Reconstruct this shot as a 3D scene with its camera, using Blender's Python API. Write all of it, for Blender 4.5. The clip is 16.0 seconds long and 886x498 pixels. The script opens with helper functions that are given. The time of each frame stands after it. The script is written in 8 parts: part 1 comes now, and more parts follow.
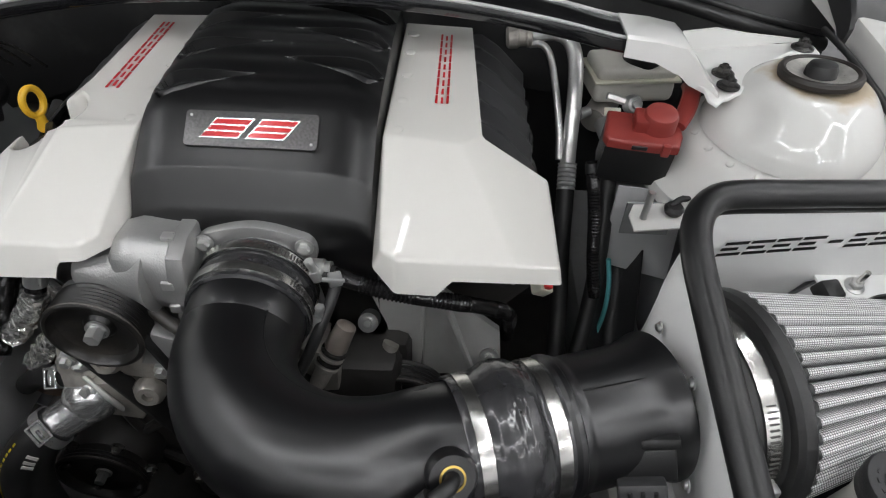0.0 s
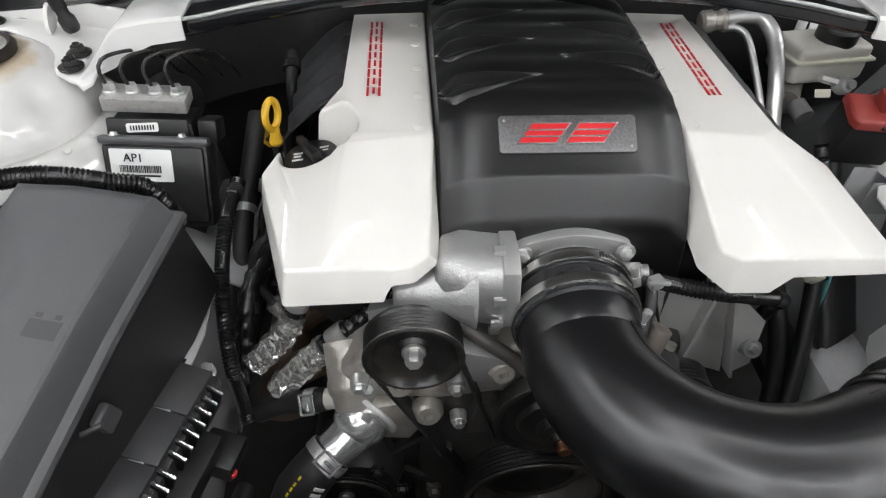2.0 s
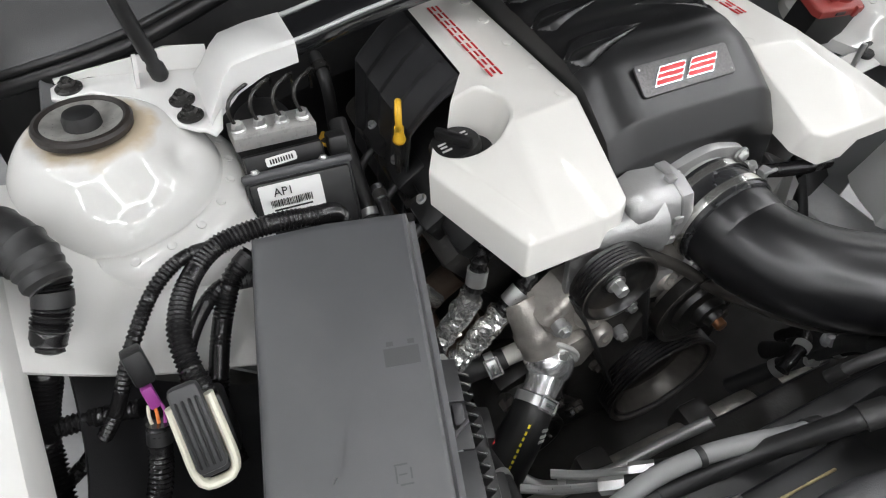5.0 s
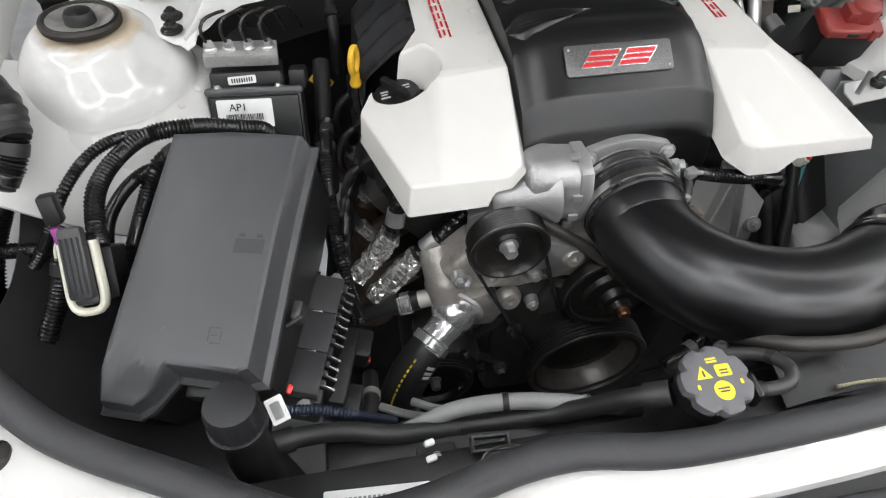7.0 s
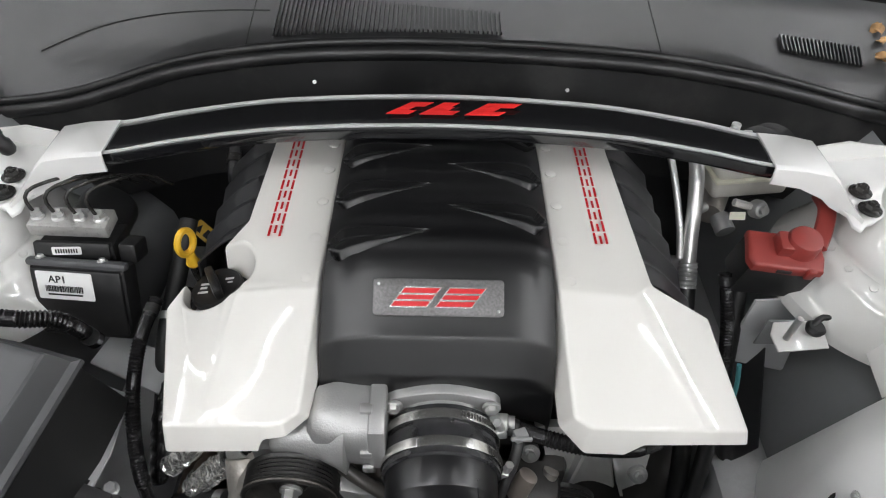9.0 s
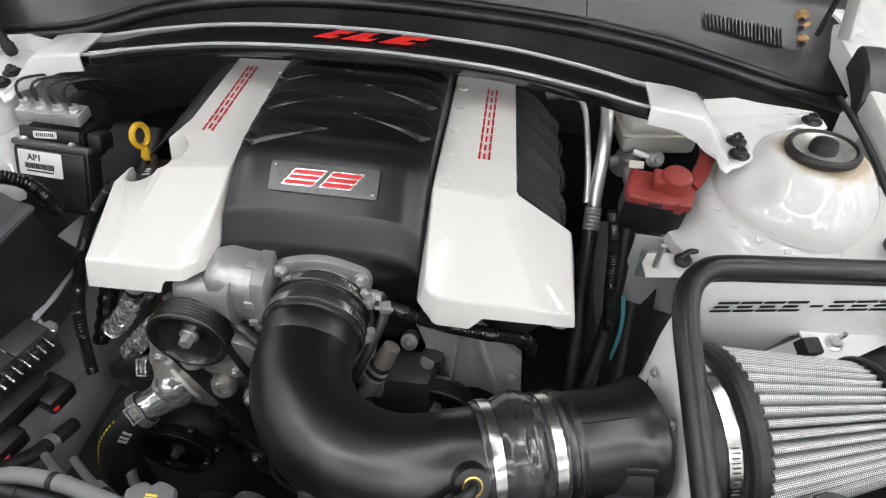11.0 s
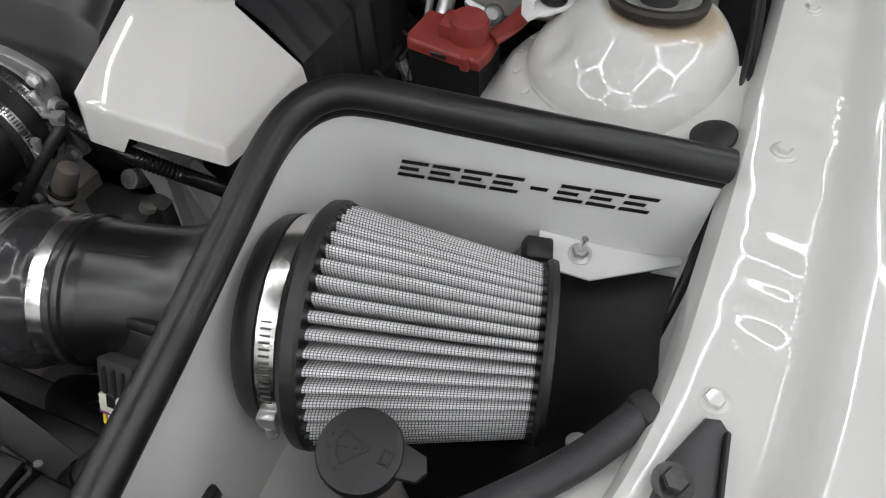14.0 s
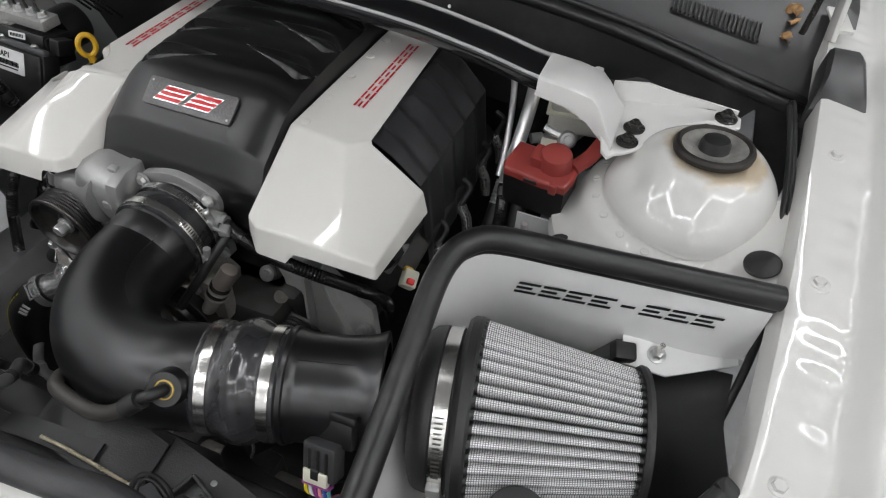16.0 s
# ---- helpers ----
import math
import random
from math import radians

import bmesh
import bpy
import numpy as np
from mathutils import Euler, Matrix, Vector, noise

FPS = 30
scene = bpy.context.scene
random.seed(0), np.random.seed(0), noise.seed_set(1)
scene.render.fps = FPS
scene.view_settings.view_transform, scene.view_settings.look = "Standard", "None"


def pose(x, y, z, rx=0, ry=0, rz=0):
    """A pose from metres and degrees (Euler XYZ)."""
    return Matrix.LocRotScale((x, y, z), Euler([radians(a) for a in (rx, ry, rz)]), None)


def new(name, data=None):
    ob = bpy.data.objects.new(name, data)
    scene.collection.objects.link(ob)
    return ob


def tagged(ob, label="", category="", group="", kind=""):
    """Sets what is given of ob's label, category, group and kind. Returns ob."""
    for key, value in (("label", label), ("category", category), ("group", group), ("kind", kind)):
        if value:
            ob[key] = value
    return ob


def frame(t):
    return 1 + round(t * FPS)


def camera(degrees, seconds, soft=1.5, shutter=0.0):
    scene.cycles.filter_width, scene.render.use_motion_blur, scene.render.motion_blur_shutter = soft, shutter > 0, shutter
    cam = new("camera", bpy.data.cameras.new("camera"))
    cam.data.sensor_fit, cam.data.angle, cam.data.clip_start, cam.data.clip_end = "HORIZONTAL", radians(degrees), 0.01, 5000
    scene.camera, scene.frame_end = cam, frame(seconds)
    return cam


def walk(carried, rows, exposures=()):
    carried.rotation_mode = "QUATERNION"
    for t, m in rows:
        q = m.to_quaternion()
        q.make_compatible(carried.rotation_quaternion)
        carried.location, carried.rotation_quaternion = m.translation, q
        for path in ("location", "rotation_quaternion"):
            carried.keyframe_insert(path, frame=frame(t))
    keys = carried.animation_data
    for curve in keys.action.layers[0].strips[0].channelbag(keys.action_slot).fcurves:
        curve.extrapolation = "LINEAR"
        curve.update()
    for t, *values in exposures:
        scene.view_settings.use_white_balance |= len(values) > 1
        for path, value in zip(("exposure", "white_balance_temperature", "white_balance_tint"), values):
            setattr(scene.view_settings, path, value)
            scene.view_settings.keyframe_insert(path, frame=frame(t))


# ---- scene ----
cam = camera(71.2, 16.0, soft=1.15)
METRES, EYE, TILT, LEAN, TURN = 2.5, 1.25, -43.0, -1.47, 2.3
SIDE = 0.2  # the first eye stands this far from the car's middle line
ROWS = [
    (0.0, 0.0, 0.0, 0.0, 0.0, 0.0, -0.0),
    (0.5, -0.048, -0.01, -0.0005, -0.39, -1.0, 0.18),
    (1.0, -0.0814, -0.0052, 0.0076, -0.7, -1.45, 0.36),
    (1.5, -0.1117, 0.0058, 0.0114, -1.14, -1.54, 0.83),
    (2.0, -0.1396, 0.0121, 0.0133, -3.77, -1.68, 3.71),
    (2.5, -0.164, 0.0095, 0.0184, -10.07, -2.82, 9.54),
    (3.0, -0.2189, 0.0037, 0.0322, -15.14, -4.25, 14.01),
    (3.5, -0.2625, 0.0068, 0.0503, -19.91, -5.91, 18.17),
    (3.7, -0.2688, 0.0098, 0.0562, -20.65, -6.55, 19.25),
    (5.8, -0.2863, 0.0176, 0.0408, -21.00, -10.07, 18.54),
    (6.0, -0.2769, 0.0106, 0.0335, -19.14, -9.47, 16.92),
    (6.5, -0.2489, -0.0077, 0.0209, -13.89, -8.42, 12.53),
    (7.0, -0.2105, -0.0358, 0.0109, -9.39, -7.85, 8.73),
    (7.5, -0.1634, -0.0575, 0.0015, -5.02, -7.27, 4.84),
    (8.0, -0.1305, -0.054, 0.0173, -3.11, -7.02, 2.92),
    (8.5, -0.1023, -0.0181, 0.066, -1.87, -3.6, 1.56),
    (8.7, -0.0915, -0.0022, 0.0823, -1.60, -3.60, 1.58),
    (10.8, -0.0091, -0.0400, 0.0345, 2.47, -0.92, -2.69),
    (11.0, -0.0008, -0.0459, 0.0234, 3.28, -1.14, -3.54),
    (11.5, 0.0312, -0.0514, -0.0089, 6.05, -1.32, -6.04),
    (12.0, 0.0681, -0.0443, -0.0166, 8.42, -1.57, -8.01),
    (12.5, 0.108, -0.0138, -0.0134, 9.92, -1.71, -9.24),
    (13.0, 0.142, 0.0196, -0.0112, 11.78, -3.08, -11.07),
    (13.5, 0.1631, 0.0375, -0.0047, 13.45, -5.68, -12.53),
    (14.0, 0.1677, 0.0392, 0.0009, 13.95, -6.97, -12.91),
    (14.5, 0.159, 0.0302, 0.0022, 14.12, -7.25, -13.03),
    (15.0, 0.1448, 0.01, 0.006, 14.42, -7.53, -13.29),
    (15.5, 0.1339, -0.0131, 0.0126, 14.63, -7.79, -13.37),
    (16.0, 0.1331, -0.0244, 0.0257, 14.65, -4.12, -13.5),
]
EXPOSURES = [(0.0, -0.62), (0.5, -0.46), (1.5, -0.28), (3.5, -0.15), (5.8, -0.28), (6.5, -0.18), (8.0, -0.18), (8.5, -0.35), (10.8, -0.26), (12.5, -0.25), (13.0, -0.5), (13.5, -0.82), (14.0, -0.92), (15.0, -0.95), (15.5, -0.92), (16.0, -0.85)]
walk(cam, [(t, pose(SIDE, 0, EYE, TILT, LEAN, TURN) @ pose(METRES * x, METRES * y, METRES * z, 90 + pitch, roll, yaw)) for t, x, y, z, yaw, pitch, roll in ROWS],
     EXPOSURES)

# ---- world and light: a closed garage, lit by a ceiling grid of LED tubes ----
world = bpy.data.worlds.new("world")
scene.world = world
world.use_nodes = True
world.node_tree.nodes["Background"].inputs[0].default_value = (0.8, 0.85, 1.0, 1)
world.node_tree.nodes["Background"].inputs[1].default_value = 0.02
TUBE_POWER = 40.0

# ---- small building kit ----
ORIGIN = {}


def thing(name, at, label, category, group="", kind=""):
    """An Empty at the thing's base, which holds its parts."""
    ob = new(name)
    ob.empty_display_size = 0.02
    ob.location = at
    ORIGIN[ob] = Vector(at)
    return tagged(ob, label, category, group, kind)


def part(name, bm, material, parent=None, label="", smooth=35):
    """Links a bmesh, given in the car's coordinates, as one mesh under a thing or part."""
    me = bpy.data.meshes.new(name)
    base = ORIGIN.get(parent, Vector((0, 0, 0)))
    bmesh.ops.recalc_face_normals(bm, faces=bm.faces)
    bmesh.ops.translate(bm, verts=bm.verts, vec=-base)
    bm.to_mesh(me)
    bm.free()
    me.materials.append(material)
    if smooth:
        me.shade_smooth()
        me.set_sharp_from_angle(angle=radians(smooth))
    ob = new(name, me)
    if parent is not None:
        ob.parent = parent
    ORIGIN[ob] = base
    return tagged(ob, label)


def solo(name, bm, material, label, category, group="", kind="", smooth=35):
    """One mesh that is a whole thing."""
    return tagged(part(name, bm, material, None, "", smooth), label, category, group, kind)


def frame_of(at, z, x=(1, 0, 0)):
    """A pose at a place whose own z points along z and whose x lies near the given x."""
    z = Vector(z).normalized()
    y = z.cross(Vector(x)).normalized()
    x = y.cross(z)
    m = Matrix((x, y, z)).transposed().to_4x4()
    m.translation = Vector(at)
    return m


def box(bm, size, m, bevel=0.0, seg=2):
    """A box with rounded edges, centred on the pose m."""
    r = bmesh.ops.create_cube(bm, size=1, matrix=m @ Matrix.Diagonal((*size, 1)))
    if bevel:
        edges = list({e for v in r["verts"] for e in v.link_edges})
        bmesh.ops.bevel(bm, geom=edges, offset=bevel, segments=seg, affect="EDGES", profile=0.5)
    return bm


def at(x, y, z, rx=0, ry=0, rz=0):
    return pose(x, y, z, rx, ry, rz)


def lathe(bm, profile, m, seg=40, close=True, radial=None):
    """Turns (radius, height) pairs round the z of the pose m; radial(angle) may squash the radius."""
    rings = []
    for r, h in profile:
        if r < 1e-6:
            rings.append([bm.verts.new(m @ Vector((0, 0, h)))])
        else:
            rings.append([bm.verts.new(m @ Vector((r * (radial(a, h) if radial else 1) * math.cos(a), r * (radial(a, h) if radial else 1) * math.sin(a), h)))
                          for a in (2 * math.pi * k / seg for k in range(seg))])
    for a, b in zip(rings, rings[1:]):
        for k in range(seg):
            n = (k + 1) % seg
            if len(a) == 1 and len(b) > 1:
                bm.faces.new((a[0], b[k], b[n]))
            elif len(b) == 1 and len(a) > 1:
                bm.faces.new((a[k], a[n], b[0]))
            elif len(a) > 1:
                bm.faces.new((a[k], a[n], b[n], b[k]))
    if close:
        for ring in (rings[0], rings[-1]):
            if len(ring) > 2:
                bm.faces.new(ring)
    return bm


def rod(bm, a, b, r, r2=None, seg=20):
    """A round bar from a to b."""
    a, b = Vector(a), Vector(b)
    h = (b - a).length
    side = (1, 0, 0) if abs((b - a).normalized().x) < 0.9 else (0, 1, 0)
    return lathe(bm, [(r, 0), (r if r2 is None else r2, h)], frame_of(a, b - a, side), seg)


def spline(points, step=0.006):
    """A smooth line through the points (Catmull-Rom), in even steps."""
    p = [Vector(q) for q in points]
    p = [2 * p[0] - p[1]] + p + [2 * p[-1] - p[-2]]
    fine = []
    for a, b, c, d in zip(p, p[1:], p[2:], p[3:]):
        n = max(4, int((c - b).length / 0.002))
        for k in range(n):
            t = k / n
            fine.append(0.5 * (2 * b + (c - a) * t + (2 * a - 5 * b + 4 * c - d) * t * t + (3 * b - a - 3 * c + d) * t ** 3))
    fine.append(p[-2])
    out, run = [fine[0]], 0.0
    for a, b in zip(fine, fine[1:]):
        run += (b - a).length
        if run >= step:
            out.append(b)
            run = 0.0
    if (out[-1] - fine[-1]).length > step * 0.4:
        out.append(fine[-1])
    return out


def sweep(bm, line, radius, seg=14, shape=None, cap=True, up=(0, 0, 1)):
    """Carries a ring along a line. radius: a number or f(arc length, share); shape: f(angle) gives (across, above) instead of a circle."""
    tangents = [(line[min(k + 1, len(line) - 1)] - line[max(k - 1, 0)]).normalized() for k in range(len(line))]
    ref = Vector(up)
    if abs(ref.dot(tangents[0])) > 0.95:
        ref = Vector((1, 0, 0))
    rings, run, total = [], 0.0, sum((b - a).length for a, b in zip(line, line[1:])) or 1
    for k, (q, t) in enumerate(zip(line, tangents)):
        if k:
            run += (q - line[k - 1]).length
        ref = (ref - t * ref.dot(t)).normalized()
        side = t.cross(ref)
        r = radius(run, run / total) if callable(radius) else radius
        ring = []
        for n in range(seg):
            a = 2 * math.pi * n / seg
            u, v = shape(a) if shape else (math.cos(a), math.sin(a))
            ring.append(bm.verts.new(q + (side * u + ref * v) * r))
        rings.append(ring)
    for a, b in zip(rings, rings[1:]):
        for n in range(seg):
            bm.faces.new((a[n], a[(n + 1) % seg], b[(n + 1) % seg], b[n]))
    if cap:
        bm.faces.new(rings[0])
        bm.faces.new(rings[-1])
    return bm


def ribbed(r, pitch=0.004, depth=0.0008):
    """The radius of a corrugated hose."""
    return lambda run, share: r + depth * math.cos(2 * math.pi * run / pitch)


def hose(name, points, r, material, parent=None, label="", ribs=0.0, seg=14, step=0.006, thing_label="", category=""):
    line = spline(points, ribs / 4 if ribs else step)
    bm = sweep(bmesh.new(), line, ribbed(r, ribs, r * 0.07) if ribs else r, seg)
    ob = part(name, bm, material, parent, label)
    return tagged(ob, thing_label, category) if thing_label else ob


def slab(bm, outline, thick, m, bevel=0.0, seg=2):
    """A flat plate: a closed outline in the pose's x and y, as thick as given below z = 0."""
    top = [bm.verts.new(m @ Vector((x, y, 0))) for x, y in outline]
    low = [bm.verts.new(m @ Vector((x, y, -thick))) for x, y in outline]
    n = len(top)
    faces = [bm.faces.new(top), bm.faces.new(low[::-1])]
    faces += [bm.faces.new((top[k], low[k], low[(k + 1) % n], top[(k + 1) % n])) for k in range(n)]
    bmesh.ops.recalc_face_normals(bm, faces=faces)
    if bevel:
        bmesh.ops.bevel(bm, geom=list(faces[0].edges), offset=bevel, segments=seg, affect="EDGES", profile=0.5)
    return bm


def rounded(w, h, r, n=5):
    """The outline of a rectangle with round corners."""
    out = []
    for cx, cy, a0 in ((w / 2 - r, h / 2 - r, 0), (r - w / 2, h / 2 - r, 90), (r - w / 2, r - h / 2, 180), (w / 2 - r, r - h / 2, 270)):
        out += [(cx + r * math.cos(radians(a0 + 90 * k / n)), cy + r * math.sin(radians(a0 + 90 * k / n))) for k in range(n + 1)]
    return out


def sheet(bm, f, nu, nv, thick=0.0):
    """A surface f(u, v) for u and v from 0 to 1; with a thickness it gets a back and rims."""
    g = [[bm.verts.new(f(i / nu, j / nv)) for j in range(nv + 1)] for i in range(nu + 1)]
    faces = [bm.faces.new((g[i][j], g[i + 1][j], g[i + 1][j + 1], g[i][j + 1])) for i in range(nu) for j in range(nv)]
    if thick:
        bmesh.ops.recalc_face_normals(bm, faces=faces)
        bmesh.ops.solidify(bm, geom=faces, thickness=thick)
    return bm


def solid(bm, rings, cap=True):
    """Skins rings of equally many points, one after the other."""
    vs = [[bm.verts.new(p) for p in ring] for ring in rings]
    n = len(vs[0])
    for a, b in zip(vs, vs[1:]):
        for k in range(n):
            bm.faces.new((a[k], a[(k + 1) % n], b[(k + 1) % n], b[k]))
    if cap:
        bm.faces.new(vs[0])
        bm.faces.new(vs[-1])
    return bm


def hexnut(bm, m, r, h, flange=0.0):
    lathe(bm, [(r, 0), (r, h * 0.8), (r * 0.86, h), (0, h)], m, 6)
    if flange:
        lathe(bm, [(flange, -0.001), (flange, h * 0.22), (r * 1.05, h * 0.35)], m, 20)
    return bm


def lettering(text, size, m, depth=0.0004):
    """A mesh of plain letters from the built-in font, in the x and y of the pose."""
    cu = bpy.data.curves.new("lettering", "FONT")
    cu.body, cu.size, cu.extrude, cu.align_x, cu.align_y = text, size, depth, "CENTER", "CENTER"
    ob = bpy.data.objects.new("lettering", cu)
    scene.collection.objects.link(ob)
    me = bpy.data.meshes.new_from_object(ob.evaluated_get(bpy.context.evaluated_depsgraph_get()))
    bm = bmesh.new()
    bm.from_mesh(me)
    bmesh.ops.transform(bm, matrix=m, verts=bm.verts)
    bpy.data.objects.remove(ob)
    bpy.data.curves.remove(cu)
    bpy.data.meshes.remove(me)
    return bm


def mark_row(count, length, height, stroke, slant, m, gap=0.16, skip=(), depth=0.0006):
    """A row of plain slanted blocks, each of three stacked bars, in the pose's x and y; skipped places take a short dash."""
    bm = bmesh.new()
    pitch = length / count
    w = pitch * (1 - gap)

    def bar(x0, x1, y0, y1):
        slab(bm, [(x + slant * y, y) for x, y in ((x0, y0), (x1, y0), (x1, y1), (x0, y1))], depth, m)

    for k in range(count):
        x, h = -length / 2 + pitch * k, height / 2
        if k in skip:
            bar(x + w * 0.2, x + w * 0.8, -stroke / 2, stroke / 2)
            continue
        bar(x, x + w, h - stroke, h)
        bar(x, x + w * 0.72, -stroke / 2, stroke / 2)
        bar(x, x + w, -h, stroke - h)
    return bm


# ---- materials ----
def mat(name, base, rough=0.5, metal=0.0, coat=0.0, vary=0.08, scale=18.0, bump=0.0, grain=400.0, dirt=None, dirt_amount=0.0, dirt_scale=9.0, sheen=0.0, spec=0.5):
    m = bpy.data.materials.new(name)
    m.use_nodes = True
    nt = m.node_tree
    n, l = nt.nodes, nt.links
    b = n["Principled BSDF"]
    tc = n.new("ShaderNodeTexCoord")
    big = n.new("ShaderNodeTexNoise")
    big.inputs["Scale"].default_value, big.inputs["Detail"].default_value = scale, 5
    fine = n.new("ShaderNodeTexNoise")
    fine.inputs["Scale"].default_value, fine.inputs["Detail"].default_value = grain, 3
    l.new(tc.outputs["Object"], big.inputs["Vector"])
    l.new(tc.outputs["Object"], fine.inputs["Vector"])
    ramp = n.new("ShaderNodeValToRGB")
    ramp.color_ramp.elements[0].position, ramp.color_ramp.elements[1].position = 0.3, 0.7
    ramp.color_ramp.elements[0].color = (*[c * (1 - vary) for c in base], 1)
    ramp.color_ramp.elements[1].color = (*[min(1, c * (1 + vary)) for c in base], 1)
    l.new(big.outputs["Fac"], ramp.inputs["Fac"])
    colour = ramp.outputs["Color"]
    if dirt:
        spots = n.new("ShaderNodeTexNoise")
        spots.inputs["Scale"].default_value, spots.inputs["Detail"].default_value = dirt_scale, 9
        spots.inputs["Roughness"].default_value = 0.7
        l.new(tc.outputs["Object"], spots.inputs["Vector"])
        edge = n.new("ShaderNodeMapRange")
        edge.inputs["From Min"].default_value, edge.inputs["From Max"].default_value = 0.52, 0.75
        edge.inputs["To Max"].default_value = dirt_amount
        l.new(spots.outputs["Fac"], edge.inputs["Value"])
        mix = n.new("ShaderNodeMixRGB")
        mix.inputs["Color2"].default_value = (*dirt, 1)
        l.new(edge.outputs["Result"], mix.inputs["Fac"])
        l.new(colour, mix.inputs["Color1"])
        colour = mix.outputs["Color"]
    l.new(colour, b.inputs["Base Color"])
    rr = n.new("ShaderNodeMapRange")
    spread = 0.03 if coat else 0.2
    rr.inputs["To Min"].default_value, rr.inputs["To Max"].default_value = max(0.02, rough * (1 - spread)), min(1, rough * (1 + spread))
    l.new(fine.outputs["Fac"], rr.inputs["Value"])
    l.new(rr.outputs["Result"], b.inputs["Roughness"])
    b.inputs["Metallic"].default_value = metal
    b.inputs["Coat Weight"].default_value = coat
    b.inputs["Coat Roughness"].default_value = 0.025
    b.inputs["Specular IOR Level"].default_value = spec
    b.inputs["Sheen Weight"].default_value = sheen
    if bump:
        bp = n.new("ShaderNodeBump")
        bp.inputs["Strength"].default_value, bp.inputs["Distance"].default_value = bump, 0.001
        l.new(fine.outputs["Fac"], bp.inputs["Height"])
        l.new(bp.outputs["Normal"], b.inputs["Normal"])
    return m


WHITE = (0.62, 0.615, 0.595)
M_paint = mat("white_car_paint", WHITE, 0.3, coat=1.0, vary=0.015, dirt=(0.45, 0.4, 0.32), dirt_amount=0.08, spec=0.0)
M_cover = mat("white_cover_paint", (0.69, 0.675, 0.64), 0.4, coat=1.0, vary=0.01, dirt=(0.5, 0.48, 0.42), dirt_amount=0.05, spec=0.1)
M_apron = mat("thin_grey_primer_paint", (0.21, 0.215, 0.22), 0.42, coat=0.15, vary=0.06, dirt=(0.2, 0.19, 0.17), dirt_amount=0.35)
M_primer = mat("pale_grey_primer", (0.46, 0.465, 0.47), 0.42, coat=0.15, vary=0.05, dirt=(0.25, 0.24, 0.22), dirt_amount=0.35)
M_rail = mat("dusty_grey_rail_paint", (0.50, 0.50, 0.505), 0.45, vary=0.1, dirt=(0.12, 0.11, 0.10), dirt_amount=0.5)
M_powder = mat("white_powder_coat", (0.88, 0.88, 0.87), 0.42, vary=0.015, bump=0.12, grain=900, dirt=(0.5, 0.48, 0.45), dirt_amount=0.08)
M_brace = mat("white_brace_paint", (0.71, 0.705, 0.69), 0.3, coat=0.6, vary=0.015, dirt=(0.4, 0.36, 0.3), dirt_amount=0.08)
M_black = mat("black_grained_plastic", (0.010, 0.010, 0.0105), 0.40, vary=0.12, bump=0.25, grain=1400, dirt=(0.05, 0.048, 0.045), dirt_amount=0.35)
M_tube = mat("satin_black_plastic_tube", (0.005, 0.005, 0.0058), 0.31, vary=0.1, spec=0.8)
M_gloss = mat("gloss_black_paint", (0.008, 0.008, 0.009), 0.12, coat=1.0, vary=0.1)
M_grey = mat("dark_grey_plastic", (0.070, 0.071, 0.075), 0.34, vary=0.06, bump=0.22, grain=1600, dirt=(0.1, 0.095, 0.09), dirt_amount=0.25)
M_rubber = mat("black_rubber", (0.017, 0.017, 0.0175), 0.46, vary=0.15, bump=0.15, grain=700, dirt=(0.07, 0.065, 0.06), dirt_amount=0.4)
M_seal = mat("foam_rubber_seal", (0.011, 0.011, 0.0115), 0.34, vary=0.12, bump=0.12, grain=900, dirt=(0.07, 0.068, 0.065), dirt_amount=0.4)
M_silicone = mat("dark_silicone_coupler", (0.028, 0.028, 0.030), 0.25, coat=0.5, vary=0.3, scale=45)
M_bulb = mat("grey_black_foam_bulb", (0.030, 0.030, 0.032), 0.5, vary=0.1, bump=0.2, grain=900, dirt=(0.09, 0.088, 0.085), dirt_amount=0.4)
M_hose = mat("corrugated_loom", (0.011, 0.0105, 0.011), 0.25, vary=0.15, bump=0.1, grain=500)
M_alu = mat("cast_aluminium", (0.40, 0.40, 0.395), 0.36, metal=0.6, vary=0.12, bump=0.35, grain=500, dirt=(0.2, 0.18, 0.15), dirt_amount=0.4)
M_oldalu = mat("stained_cast_aluminium", (0.44, 0.415, 0.38), 0.38, metal=0.5, vary=0.25, bump=0.8, grain=170, dirt=(0.14, 0.11, 0.08), dirt_amount=0.7, dirt_scale=25)
M_steel = mat("zinc_plated_steel", (0.62, 0.62, 0.61), 0.3, metal=0.75, vary=0.1, bump=0.1)
M_chrome = mat("polished_stainless", (0.78, 0.77, 0.74), 0.22, metal=1.0, vary=0.04)
M_black_steel = mat("black_coated_steel", (0.024, 0.023, 0.022), 0.26, metal=0.0, vary=0.2, dirt=(0.06, 0.045, 0.035), dirt_amount=0.35, dirt_scale=20)
M_red = mat("faded_red_plastic", (0.25, 0.036, 0.030), 0.42, vary=0.08, bump=0.15, grain=900, dirt=(0.2, 0.06, 0.05), dirt_amount=0.3)
M_redpaint = mat("red_badge_paint", (0.55, 0.008, 0.014), 0.35, coat=0.25, vary=0.03)
M_redvinyl = mat("red_vinyl", (0.8, 0.03, 0.03), 0.35, vary=0.03)
M_inkblack = mat("black_vinyl", (0.006, 0.006, 0.006), 0.4, vary=0.05)
